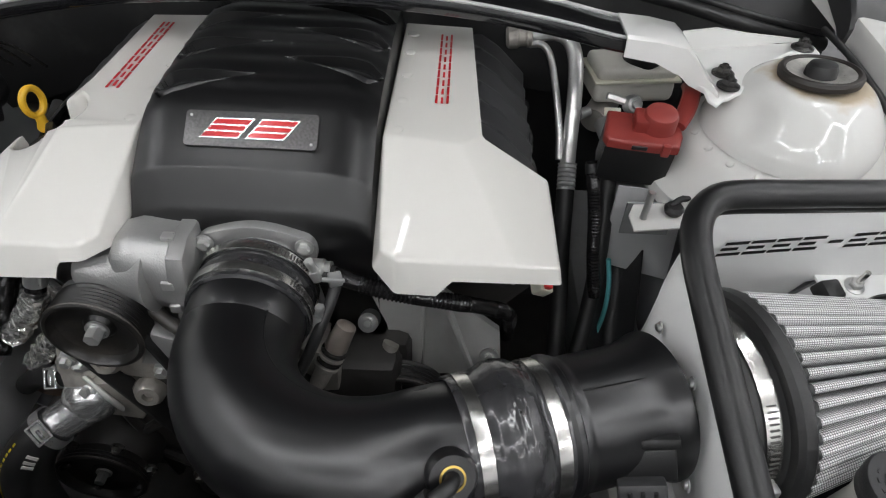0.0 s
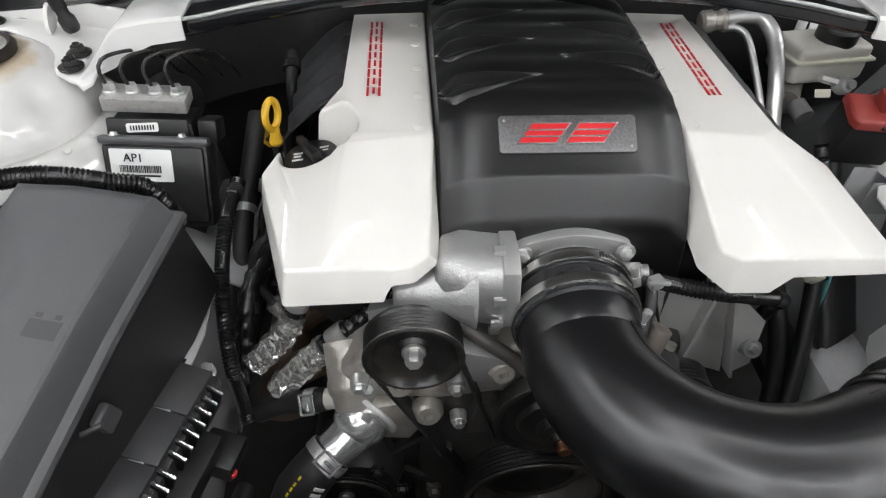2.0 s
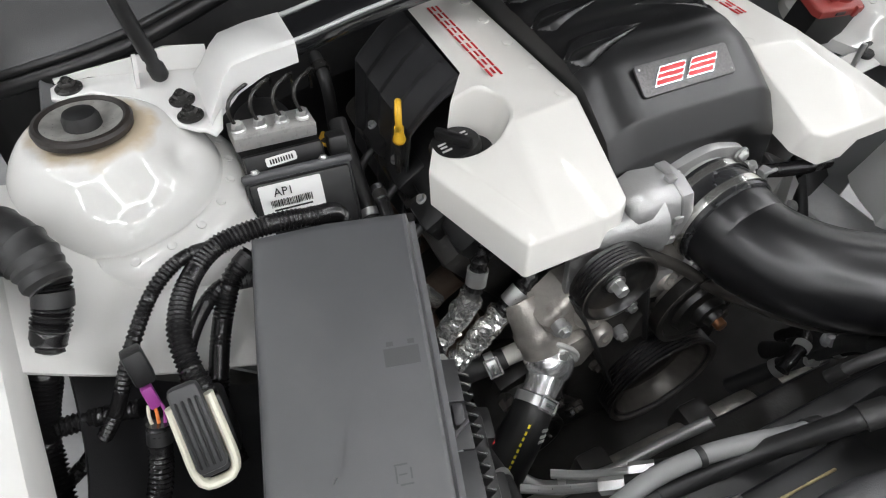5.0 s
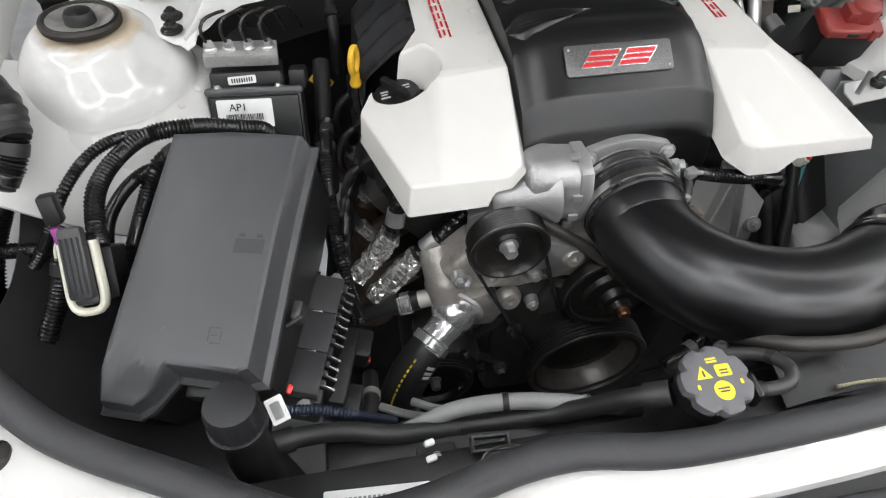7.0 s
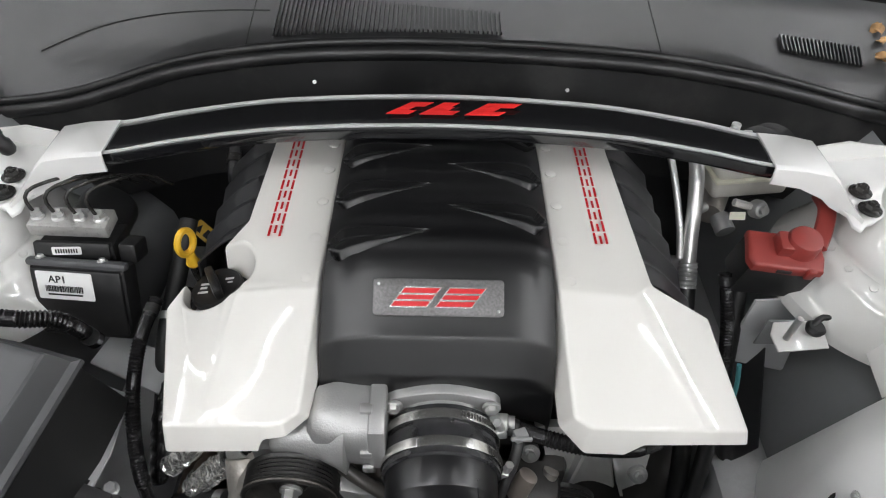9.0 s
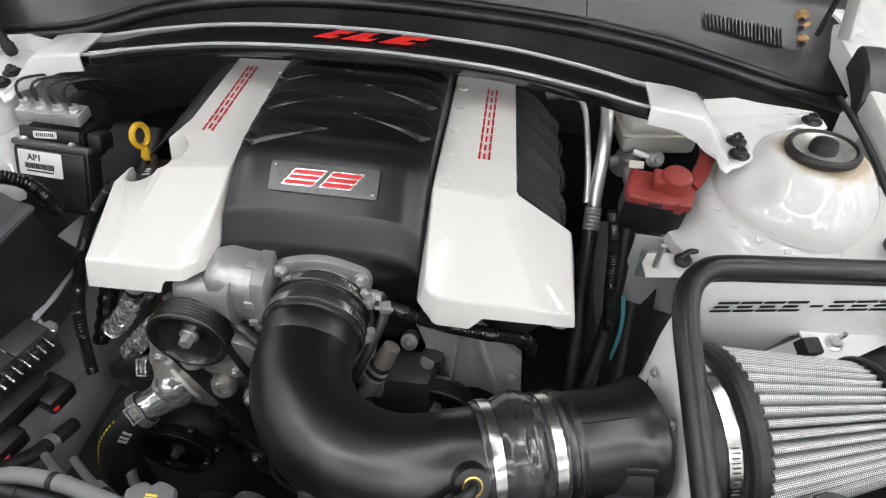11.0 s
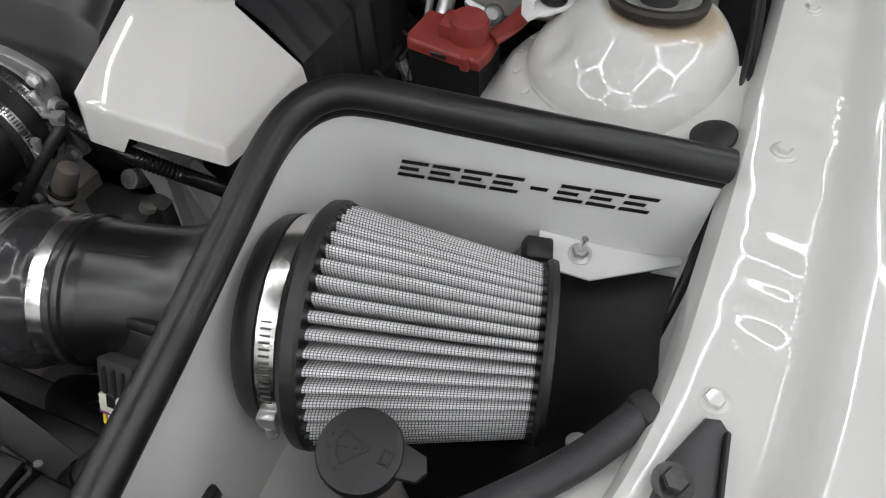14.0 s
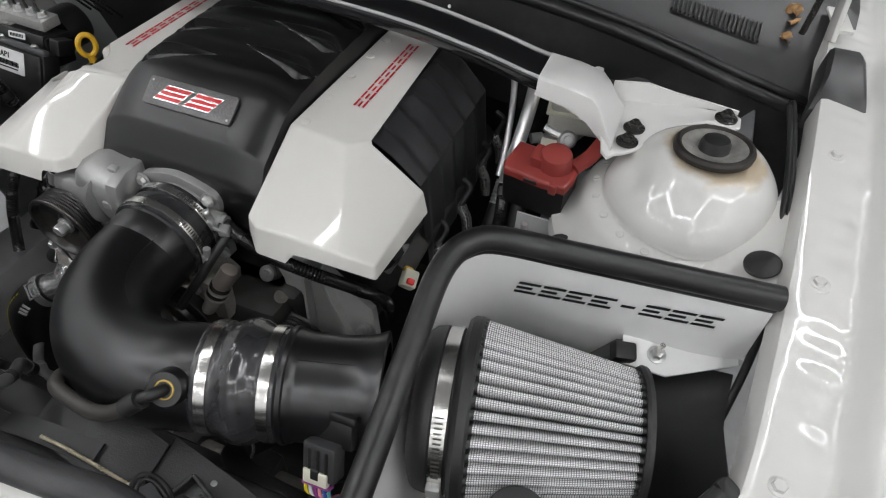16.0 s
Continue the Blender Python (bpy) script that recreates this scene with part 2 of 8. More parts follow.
M_yellow = mat("yellow_plastic", (0.72, 0.42, 0.03), 0.4, vary=0.05, dirt=(0.3, 0.18, 0.03), dirt_amount=0.3)
M_yellowink = mat("yellow_print", (0.78, 0.62, 0.03), 0.5, vary=0.05)
M_label = mat("white_label", (0.78, 0.78, 0.77), 0.5, vary=0.02)
M_cream = mat("cream_plastic", (0.72, 0.70, 0.58), 0.45, vary=0.04)
M_natural = mat("milky_plastic", (0.62, 0.60, 0.55), 0.4, vary=0.06, dirt=(0.4, 0.35, 0.25), dirt_amount=0.3)
M_purple = mat("magenta_plastic", (0.30, 0.05, 0.26), 0.4)
M_teal = mat("teal_wire", (0.10, 0.38, 0.40), 0.45)
M_blue = mat("blue_wire", (0.06, 0.16, 0.5), 0.45)
M_pink = mat("pink_wire", (0.75, 0.28, 0.32), 0.45)
M_orange = mat("orange_wire", (0.75, 0.2, 0.03), 0.45)
M_copper = mat("copper_fitting", (0.6, 0.28, 0.15), 0.3, metal=1.0)
M_brass = mat("brass_fitting", (0.6, 0.42, 0.12), 0.3, metal=1.0)
M_greyhose = mat("grey_hose", (0.24, 0.24, 0.24), 0.5, vary=0.06)
M_whiteink = mat("white_print", (0.6, 0.6, 0.58), 0.5)
M_dark = mat("grimy_dark_metal", (0.040, 0.038, 0.036), 0.4, metal=0.1, vary=0.3, bump=0.3, grain=200, dirt=(0.04, 0.035, 0.03), dirt_amount=0.5, dirt_scale=14)
M_liner = mat("black_fibre_liner", (0.020, 0.020, 0.021), 0.42, vary=0.15, bump=0.25, grain=600)
M_wall = mat("garage_wall_paint", (0.80, 0.80, 0.80), 0.7, vary=0.03)
M_ceil = mat("garage_ceiling_paint", (0.25, 0.25, 0.25), 0.7, vary=0.03)
M_flank = mat("black_moulded_flank", (0.028, 0.028, 0.030), 0.33, vary=0.1, bump=0.1, grain=900)
M_pulley = mat("black_pulley_paint", (0.013, 0.0125, 0.012), 0.30, coat=0.0, vary=0.2, dirt=(0.10, 0.08, 0.06), dirt_amount=0.3, dirt_scale=30)
M_bellmetal = mat("bright_alloy_casting", (0.66, 0.66, 0.66), 0.24, metal=0.8, vary=0.08, bump=0.15, grain=300)
M_cowl = mat("faded_black_cowl_plastic", (0.024, 0.024, 0.025), 0.36, vary=0.12, bump=0.2, grain=900, dirt=(0.04, 0.037, 0.034), dirt_amount=0.35, spec=0.8)
M_block = mat("machined_speckled_alloy", (0.46, 0.455, 0.44), 0.36, metal=0.5, vary=0.1, bump=0.3, grain=260, dirt=(0.12, 0.11, 0.10), dirt_amount=0.6, dirt_scale=120)
M_manifold = mat("black_moulded_manifold", (0.0045, 0.0045, 0.005), 0.33, spec=0.65, vary=0.12, bump=0.05, grain=1400, dirt=(0.02, 0.019, 0.018), dirt_amount=0.25)
M_capblack = mat("worn_black_cap", (0.016, 0.016, 0.0175), 0.45, vary=0.08, bump=0.2, grain=1400)
# brown-grey metal; on the pulleys its paleness stands in for lit edges
M_browngrey = mat("brown_grey_metal", (0.11, 0.10, 0.09), 0.34, metal=0.3, vary=0.3, scale=60)
M_cast = mat("clean_cast_aluminium", (0.62, 0.615, 0.60), 0.42, metal=0.3, vary=0.10, bump=0.3, grain=420, dirt=(0.25, 0.23, 0.2), dirt_amount=0.4)
M_ecm = mat("grey_black_module_plastic", (0.040, 0.040, 0.042), 0.38, vary=0.1, bump=0.15, grain=1200, dirt=(0.08, 0.075, 0.07), dirt_amount=0.3)
M_symbol = mat("dull_grey_symbol_plastic", (0.046, 0.046, 0.049), 0.5, vary=0.05, bump=0.3, grain=1200)
M_greyrubber = mat("scuffed_grey_rubber", (0.050, 0.049, 0.049), 0.34, vary=0.2, bump=0.15, grain=700)
M_edge = mat("satin_silver_edge", (0.5, 0.5, 0.5), 0.35, metal=0.3, vary=0.05)
M_floor = mat("grey_epoxy_floor", (0.3, 0.3, 0.3), 0.35, vary=0.1)


def foil_material():
    m = mat("crumpled_foil", (0.92, 0.91, 0.88), 0.18, metal=0.85, vary=0.05)
    n, l = m.node_tree.nodes, m.node_tree.links
    v = n.new("ShaderNodeTexVoronoi")
    v.inputs["Scale"].default_value = 150
    b = n.new("ShaderNodeBump")
    b.inputs["Strength"].default_value, b.inputs["Distance"].default_value = 0.30, 0.002
    tc = n.new("ShaderNodeTexCoord")
    l.new(tc.outputs["Object"], v.inputs["Vector"])
    l.new(v.outputs["Distance"], b.inputs["Height"])
    l.new(b.outputs["Normal"], n["Principled BSDF"].inputs["Normal"])
    return m


M_foil = foil_material()


def lamp_material(power):
    m = bpy.data.materials.new("led_tube")
    m.use_nodes = True
    b = m.node_tree.nodes["Principled BSDF"]
    b.inputs["Base Color"].default_value = (0.9, 0.9, 0.9, 1)
    b.inputs["Emission Color"].default_value = (0.975, 0.985, 1.0, 1)
    b.inputs["Emission Strength"].default_value = power
    return m


M_led = lamp_material(TUBE_POWER)


def glass_material():
    m = bpy.data.materials.new("windscreen_glass")
    m.use_nodes = True
    b = m.node_tree.nodes["Principled BSDF"]
    b.inputs["Base Color"].default_value = (0.75, 0.8, 0.78, 1)
    b.inputs["Roughness"].default_value = 0.02
    b.inputs["Transmission Weight"].default_value = 1.0
    return m


M_glass = glass_material()

# ---- the garage round the car ----
def wall(name, size, place, material, label, category):
    return solo(name, box(bmesh.new(), size, at(*place)), material, label, category, kind="structure", smooth=0)


ROOM_X, ROOM_Y0, ROOM_Y1, ROOM_H = 3.2, -4.2, 5.4, 2.75
MID_Y, LEN_Y = (ROOM_Y0 + ROOM_Y1) / 2, ROOM_Y1 - ROOM_Y0
wall("floor", (2 * ROOM_X, LEN_Y, 0.1), (0, MID_Y, -0.05), M_floor, "grey epoxy garage floor under the car", "floor")
wall("ceiling", (2 * ROOM_X, LEN_Y, 0.1), (0, MID_Y, ROOM_H + 0.05), M_ceil, "pale painted garage ceiling", "ceiling")
wall("wall_west", (0.1, LEN_Y, ROOM_H), (-ROOM_X - 0.05, MID_Y, ROOM_H / 2), M_wall, "plain pale garage wall", "wall")
wall("wall_east", (0.1, LEN_Y, ROOM_H), (ROOM_X + 0.05, MID_Y, ROOM_H / 2), M_wall, "plain pale garage wall", "wall")
wall("wall_south", (2 * ROOM_X, 0.1, ROOM_H), (0, ROOM_Y0 - 0.05, ROOM_H / 2), M_wall, "plain pale garage wall", "wall")
wall("wall_north", (2 * ROOM_X, 0.1, ROOM_H), (0, ROOM_Y1 + 0.05, ROOM_H / 2), M_wall, "plain pale garage wall", "wall")

hexgrid = thing("ceiling_light", (0, 0, ROOM_H - 0.03), "white LED tubes joined to a hexagon grid", "ceiling light")
HEX = 1.12
lamp_ends = set()
for col in range(-3, 4):
    for rowi in range(-5, 5):
        cx, cy = col * HEX * 1.5 + 0.3, (rowi + 0.5 * (col % 2)) * HEX * math.sqrt(3) - 0.35
        ring = [(round(cx + HEX * math.cos(radians(60 * k)), 3), round(cy + HEX * math.sin(radians(60 * k)), 3)) for k in range(6)]
        if all(abs(x) < 3.15 and -4.1 < y < 3.2 for x, y in ring):
            for a, b in zip(ring, ring[1:] + ring[:1]):
                key = tuple(sorted(((round(a[0], 2), round(a[1], 2)), (round(b[0], 2), round(b[1], 2)))))
                lamp_ends.add(key)
for (x0, y0), (x1, y1) in sorted(lamp_ends):
    length, turn = math.hypot(x1 - x0, y1 - y0), math.degrees(math.atan2(y1 - y0, x1 - x0))
    part("led_tube", box(bmesh.new(), (length * 0.94, 0.042, 0.03), at((x0 + x1) / 2, (y0 + y1) / 2, ROOM_H - 0.03, 0, 0, turn)), M_led, hexgrid, smooth=0)

# ---- the car's body round the engine bay ----
def lerp_table(table, v):
    if v <= table[0][0]:
        return table[0][1]
    for (a, p), (b, q) in zip(table, table[1:]):
        if v <= b:
            return p + (q - p) * (v - a) / (b - a)
    return table[-1][1]


FENDER_X = [(-0.1, 0.50), (0.1, 0.60), (0.2, 0.655), (0.295, 0.683), (0.476, 0.70), (0.82, 0.725), (1.1, 0.745)]
FENDER_Z = [(-0.1, 0.80), (0.1, 0.852), (0.25, 0.870), (0.305, 0.874), (0.48, 0.897), (0.72, 0.921), (0.9, 0.927), (1.1, 0.93)]


def smooth_table(table, v, w=0.05):
    return sum(lerp_table(table, v + k * w / 3) for k in range(-3, 4)) / 7


def fender(side):
    """A front wing: inner flange, bolt channel, raised edge and the outer skin."""
    label = "white painted front wing with a bolted inner channel"
    ob = thing("front_wing", (side * 0.8, 0.4, 0.6), label, "car wing", "front wings")
    prof = [(-0.003, -0.030), (0.0, -0.004), (0.003, 0.002), (0.010, 0.003), (0.024, 0.0015), (0.036, 0.0002), (0.046, -0.0012), (0.053, -0.0026), (0.059, -0.0034), (0.064, -0.0030), (0.070, -0.0005), (0.077, 0.0055), (0.084, 0.0105), (0.091, 0.0130), (0.125, 0.0095),
            (0.170, -0.010), (0.205, -0.04), (0.225, -0.09), (0.235, -0.2), (0.235, -0.42)]

    def f(u, v):
        y = 0.10 + u * 1.1
        s = v * (len(prof) - 1)
        k = min(int(s), len(prof) - 2)
        a, b = prof[k], prof[k + 1]
        dx, dz = a[0] + (b[0] - a[0]) * (s - k), a[1] + (b[1] - a[1]) * (s - k)
        x = smooth_table(FENDER_X, y) + dx
        ripple = 0.0006 * math.sin(y * 96) + 0.0005 * math.sin(y * 167 + 1 + 2 * math.sin(y * 31))
        dz += ripple * math.exp(-((dx - 0.044) / 0.016) ** 2)
        return Vector((side * x, y, smooth_table(FENDER_Z, y) + dz))

    part("skin", sheet(bmesh.new(), f, 260, len(prof) - 1, 0.0015), M_paint, ob)
    for y, dx in ((0.305, 0.027), (0.72, 0.027), (0.52, 0.028)):
        x, z = smooth_table(FENDER_X, y) + dx, smooth_table(FENDER_Z, y) - 0.001
        m = at(side * x, y, z, 5 if y < 0.5 else 4)
        bm = lathe(bmesh.new(), [(0.0115, 0), (0.0115, 0.0016), (0.0095, 0.0024), (0, 0.0024)], m, 24)
        hexnut(bm, m @ at(0, 0, 0.002), 0.0062, 0.0055, 0.0085)
        part("bolt", bm, M_paint, ob, "bolt painted with the wing")
    return ob


wing_right, wing_left = fender(1), fender(-1)


def buffer_block(side):
    """The black hood-stop bracket with its bolt at the front end of the wing."""
    ob = thing("hood_stop_bracket", (side * 0.70, 0.25, 0.862), "black plastic bracket bolted to the wing's front end", "bracket", "hood stop brackets")
    m = at(side * 0.70, 0.235, 0.871, 5)
    out = [(-0.022, -0.050), (0.0175, -0.050), (0.0185, 0.052), (0.013, 0.058), (0.005, 0.056), (-0.011, 0.026), (-0.016, 0.0)]
    part("body", slab(bmesh.new(), [(side * x, y) for x, y in out], 0.012, m @ at(0, 0, 0.006), 0.003), M_ecm, ob)
    part("raised_edge", box(bmesh.new(), (0.003, 0.100, 0.006), m @ at(side * 0.0165, 0.0, 0.007), 0.001, 1), M_black, ob)
    bm = lathe(bmesh.new(), [(0.011, 0), (0.011, 0.002), (0, 0.002)], at(side * 0.693, 0.247, 0.878, 5), 20)
    hexnut(bm, at(side * 0.693, 0.247, 0.880, 5), 0.0070, 0.006)
    part("bolt", bm, M_black_steel, ob)


buffer_block(1)
buffer_block(-1)

# front fascia: white bumper skin ahead of the seal, with a dark recess beyond
SEAL_LINE = [(-0.70, 0.315, 0.868), (-0.655, 0.255, 0.862), (-0.60, 0.20, 0.855), (-0.555, 0.168, 0.85), (-0.48, 0.129, 0.85), (-0.41, 0.092, 0.85), (-0.373, 0.079, 0.85),
             (-0.338, 0.076, 0.85), (-0.29, 0.081, 0.85), (-0.229, 0.094, 0.852), (-0.177, 0.097, 0.852), (-0.115, 0.087, 0.852), (-0.05, 0.085, 0.852), (0.05, 0.088, 0.852),
             (0.155, 0.095, 0.852), (0.225, 0.102, 0.852), (0.29, 0.094, 0.85), (0.37, 0.090, 0.85), (0.45, 0.108, 0.85), (0.53, 0.146, 0.85), (0.59, 0.193, 0.852), (0.645, 0.248, 0.858), (0.675, 0.29, 0.866)]
seal_pts = spline(SEAL_LINE, 0.01)


def seal_shape(a):
    return (0.92 * math.cos(a), 0.75 * math.sin(a) if math.sin(a) > 0 else 0.9 * math.sin(a))


seal = thing("hood_seal", (0, 0.09, 0.84), "black rubber hood seal along the front edge of the bay", "rubber seal")
part("bulb", sweep(bmesh.new(), seal_pts, lambda run, s: 0.0155 - 0.0042 * min(1, max(0, (s - 0.72) / 0.14)), 20, seal_shape), M_bulb, seal)
part("grip_lip", sweep(bmesh.new(), [q + Vector((0, 0.004, -0.016)) for q in seal_pts], 0.007, 8), M_rubber, seal)
for k in (0, -1):
    q = seal_pts[k]
    part("end_plug", box(bmesh.new(), (0.022, 0.016, 0.024), at(q.x, q.y, q.z - 0.003, 0, 0, 42 if k == 0 else -42), 0.005), M_rubber, seal)

bumper = thing("bumper", (0, 0.0, 0.6), "white painted front bumper ahead of the hood seal", "car bumper")
FASCIA = [(0.012, -0.016), (0.0, -0.012), (-0.025, -0.006), (-0.06, -0.010), (-0.085, -0.022), (-0.088, -0.034)]


def fascia(u, v):
    k = u * (len(seal_pts) - 1)
    i = min(int(k), len(seal_pts) - 2)
    q = seal_pts[i].lerp(seal_pts[i + 1], k - i)
    t = (seal_pts[min(i + 2, len(seal_pts) - 1)] - seal_pts[max(i - 2, 0)]).normalized()
    out = Vector((t.y, -t.x, 0)).normalized()
    s = v * (len(FASCIA) - 1)
    j = min(int(s), len(FASCIA) - 2)
    d, h = FASCIA[j][0] * (1 - s + j) + FASCIA[j + 1][0] * (s - j), FASCIA[j][1] * (1 - s + j) + FASCIA[j + 1][1] * (s - j)
    reach = 0.45 + 0.55 * min(1, max(0, (-0.14 - q.x) / 0.12)) + 0.55 * min(1, max(0, (q.x - 0.40) / 0.1))
    return q + out * (-d if d > 0 else -d * reach) + Vector((0, 0, h))


part("skin", sheet(bmesh.new(), fascia, 110, 10, 0.002), M_paint, bumper)
part("lower_trim", box(bmesh.new(), (1.1, 0.26, 0.03), at(0.20, -0.085, 0.785, -4), 0.008), M_grey, bumper, "dark grey plastic trim")
for bx, by, bz in ((-0.618, 0.172, 0.846), (0.158, 0.034, 0.797)):
    bm = lathe(bmesh.new(), [(0.013, -0.006), (0.013, 0.004), (0.009, 0.006), (0, 0.006)], at(bx, by, bz, -8), 20)
    hexnut(bm, at(bx, by, bz + 0.005, -8), 0.0075, 0.006)
    part("bolt", bm, M_black_steel, bumper)

# ---- bay shell: firewall, aprons, floor, radiator support ----
def shell(name, bm, material, label, category, smooth=35):
    return solo(name, bm, material, label, category, kind="structure", smooth=smooth)


shell("bay_floor", box(bmesh.new(), (1.5, 1.0, 0.02), at(0, 0.5, 0.22)), M_dark, "dark undertray below the engine", "bay floor", 0)
shell("firewall", box(bmesh.new(), (1.46, 0.03, 0.60), at(0, 0.975, 0.52)), M_liner, "black insulated firewall behind the engine", "firewall", 0)


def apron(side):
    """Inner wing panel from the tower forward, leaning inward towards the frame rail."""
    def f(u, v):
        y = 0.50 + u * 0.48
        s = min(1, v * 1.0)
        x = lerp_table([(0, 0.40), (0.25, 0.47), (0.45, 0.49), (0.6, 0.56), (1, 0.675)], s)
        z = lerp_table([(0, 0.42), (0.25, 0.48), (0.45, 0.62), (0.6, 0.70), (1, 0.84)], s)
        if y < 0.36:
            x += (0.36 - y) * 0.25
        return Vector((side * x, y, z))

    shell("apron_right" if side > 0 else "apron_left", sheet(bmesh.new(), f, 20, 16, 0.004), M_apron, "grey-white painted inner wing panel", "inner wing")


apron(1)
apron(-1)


def rail(side):
    bm = box(bmesh.new(), (0.09, 0.86, 0.11), at(side * 0.44, 0.50, 0.50), 0.012)
    shell("frame_rail_right" if side > 0 else "frame_rail_left", bm, M_rail, "painted frame rail beside the engine", "frame rail")


rail(1)
rail(-1)

# ---- strut towers ----
DOME = [(0.0, 0.918), (0.045, 0.919), (0.054, 0.9188), (0.060, 0.9172), (0.066, 0.9135), (0.072, 0.9085), (0.080, 0.9008), (0.088, 0.8924), (0.095, 0.8842), (0.101, 0.8758), (0.106, 0.8672), (0.1095, 0.8585), (0.1110, 0.8525), (0.1122, 0.8505), (0.110, 0.8495)]
SKIRT = [(0.098, 0.8515), (0.112, 0.8490), (0.124, 0.8440), (0.134, 0.834), (0.142, 0.815), (0.148, 0.792), (0.150, 0.775)]


def tower_paint():
    """Car paint with a rusty brown drip stain round the top mount."""
    m = mat("tower_paint", WHITE, 0.3, coat=1.0, vary=0.015, spec=0.0)
    n, l = m.node_tree.nodes, m.node_tree.links
    b = n["Principled BSDF"]
    before = b.inputs["Base Color"].links[0].from_socket
    tc = n.new("ShaderNodeTexCoord")
    sep = n.new("ShaderNodeSeparateXYZ")
    l.new(tc.outputs["Object"], sep.inputs[0])
    flat = n.new("ShaderNodeCombineXYZ")
    l.new(sep.outputs["X"], flat.inputs["X"])
    l.new(sep.outputs["Y"], flat.inputs["Y"])
    dist = n.new("ShaderNodeVectorMath")
    dist.operation = "LENGTH"
    l.new(flat.outputs[0], dist.inputs[0])
    noisy = n.new("ShaderNodeTexNoise")
    noisy.inputs["Scale"].default_value, noisy.inputs["Detail"].default_value = 26, 8
    l.new(tc.outputs["Object"], noisy.inputs["Vector"])
    wob = n.new("ShaderNodeMath")
    wob.operation = "MULTIPLY_ADD"
    wob.inputs[1].default_value, wob.inputs[2].default_value = -0.06, 0.03
    l.new(noisy.outputs["Fac"], wob.inputs[0])
    add = n.new("ShaderNodeMath")
    l.new(dist.outputs["Value"], add.inputs[0])
    l.new(wob.outputs[0], add.inputs[1])
    fade = n.new("ShaderNodeMapRange")
    fade.inputs["From Min"].default_value, fade.inputs["From Max"].default_value = 0.046, 0.062
    fade.inputs["To Min"].default_value, fade.inputs["To Max"].default_value = 0.6, 0.0
    l.new(add.outputs[0], fade.inputs["Value"])
    mix = n.new("ShaderNodeMixRGB")
    mix.inputs["Color2"].default_value = (0.42, 0.29, 0.12, 1)
    l.new(fade.outputs["Result"], mix.inputs["Fac"])
    l.new(before, mix.inputs["Color1"])
    l.new(mix.outputs["Color"], b.inputs["Base Color"])
    return m


M_tower = tower_paint()
M_mount = mat("brown_black_rubber", (0.017, 0.013, 0.011), 0.5, vary=0.2, bump=0.15, grain=700)
M_dish = mat("dull_zinc", (0.55, 0.54, 0.51), 0.30, metal=0.7, vary=0.25, scale=60, dirt=(0.12, 0.09, 0.06), dirt_amount=0.5, dirt_scale=40)


def tower(side):
    c = (side * 0.612, 0.668)
    ob = thing("strut_tower", (*c, 0.908), "white painted strut tower with rust stains round its top mount", "strut tower", "strut towers")

    def squash(a, h):
        out = side * math.cos(a)
        return (1 - 0.22 * max(0, out) * (0.93 - h) / 0.1 if h > 0.83 else 1 - 0.22 * max(0, out)) * (1 + (0.12 * max(0, -out) if h < 0.8 else 0))

    fine = spline([(r, 0, h) for r, h in DOME], 0.0016)
    bm = lathe(bmesh.new(), [(max(0, q.x), q.z) for q in fine], at(*c, 0), 128, False, squash)
    dent = Vector((side * 0.537, 0.628, 0.885))
    for q in bm.verts:
        k = math.exp(-((q.co - dent).length / 0.020) ** 2)
        q.co += Vector((side * 0.7, 0.35, -0.5)) * 0.010 * k
    part("dome", bm, M_tower, ob)
    part("skirt", lathe(bmesh.new(), SKIRT, at(*c, 0), 96, False, squash), M_paint, ob)
    # spot welds on the flange under the dome's edge
    for k in range(9):
        a = radians(165 + 17 * k) if side > 0 else radians(15 - 17 * k)
        r = 0.1195 * squash(a, 0.846)
        p = Vector((c[0] + r * math.cos(a), c[1] + r * math.sin(a), 0.8465))
        part("spot_weld", lathe(bmesh.new(), [(0.0052, -0.002), (0.0044, 0.0004), (0.0025, -0.0002), (0, -0.0002)], frame_of(p, (0.4 * math.cos(a), 0.4 * math.sin(a), 1), (0, 1, 0.1)), 16), M_paint, ob)
    # upper mount: rubber ring, metal dish and black cap
    m = at(*c, 0.9205, -3, side * -3)
    ring = [(0.036, 0.003), (0.037, 0.0105), (0.040, 0.0125), (0.0435, 0.0115), (0.0455, 0.008), (0.0445, 0.002), (0.040, 0.0), (0.036, 0.0)]
    mount = thing("strut_mount", (*c, 0.914), "black rubber strut mount with a dished metal plate on the tower", "strut mount", "strut mounts")
    part("rubber_ring", lathe(bmesh.new(), ring + ring[:1], m, 56, False), M_mount, mount)
    part("metal_dish", lathe(bmesh.new(), [(0.038, 0.010), (0.034, 0.009), (0.026, 0.006), (0.018, 0.005), (0, 0.005)], m, 40, False), M_dish, mount)
    part("cap", lathe(bmesh.new(), [(0.0175, 0.004), (0.017, 0.013), (0.0145, 0.018), (0.009, 0.0195), (0, 0.020)], m, 32, False), M_black, mount)
    return ob


tower(1)
tower(-1)

# ---- strut brace: two white end brackets and a black arched tube ----
brace = thing("strut_brace", (0, 0.74, 0.94), "black arched strut brace with white end brackets", "strut brace")
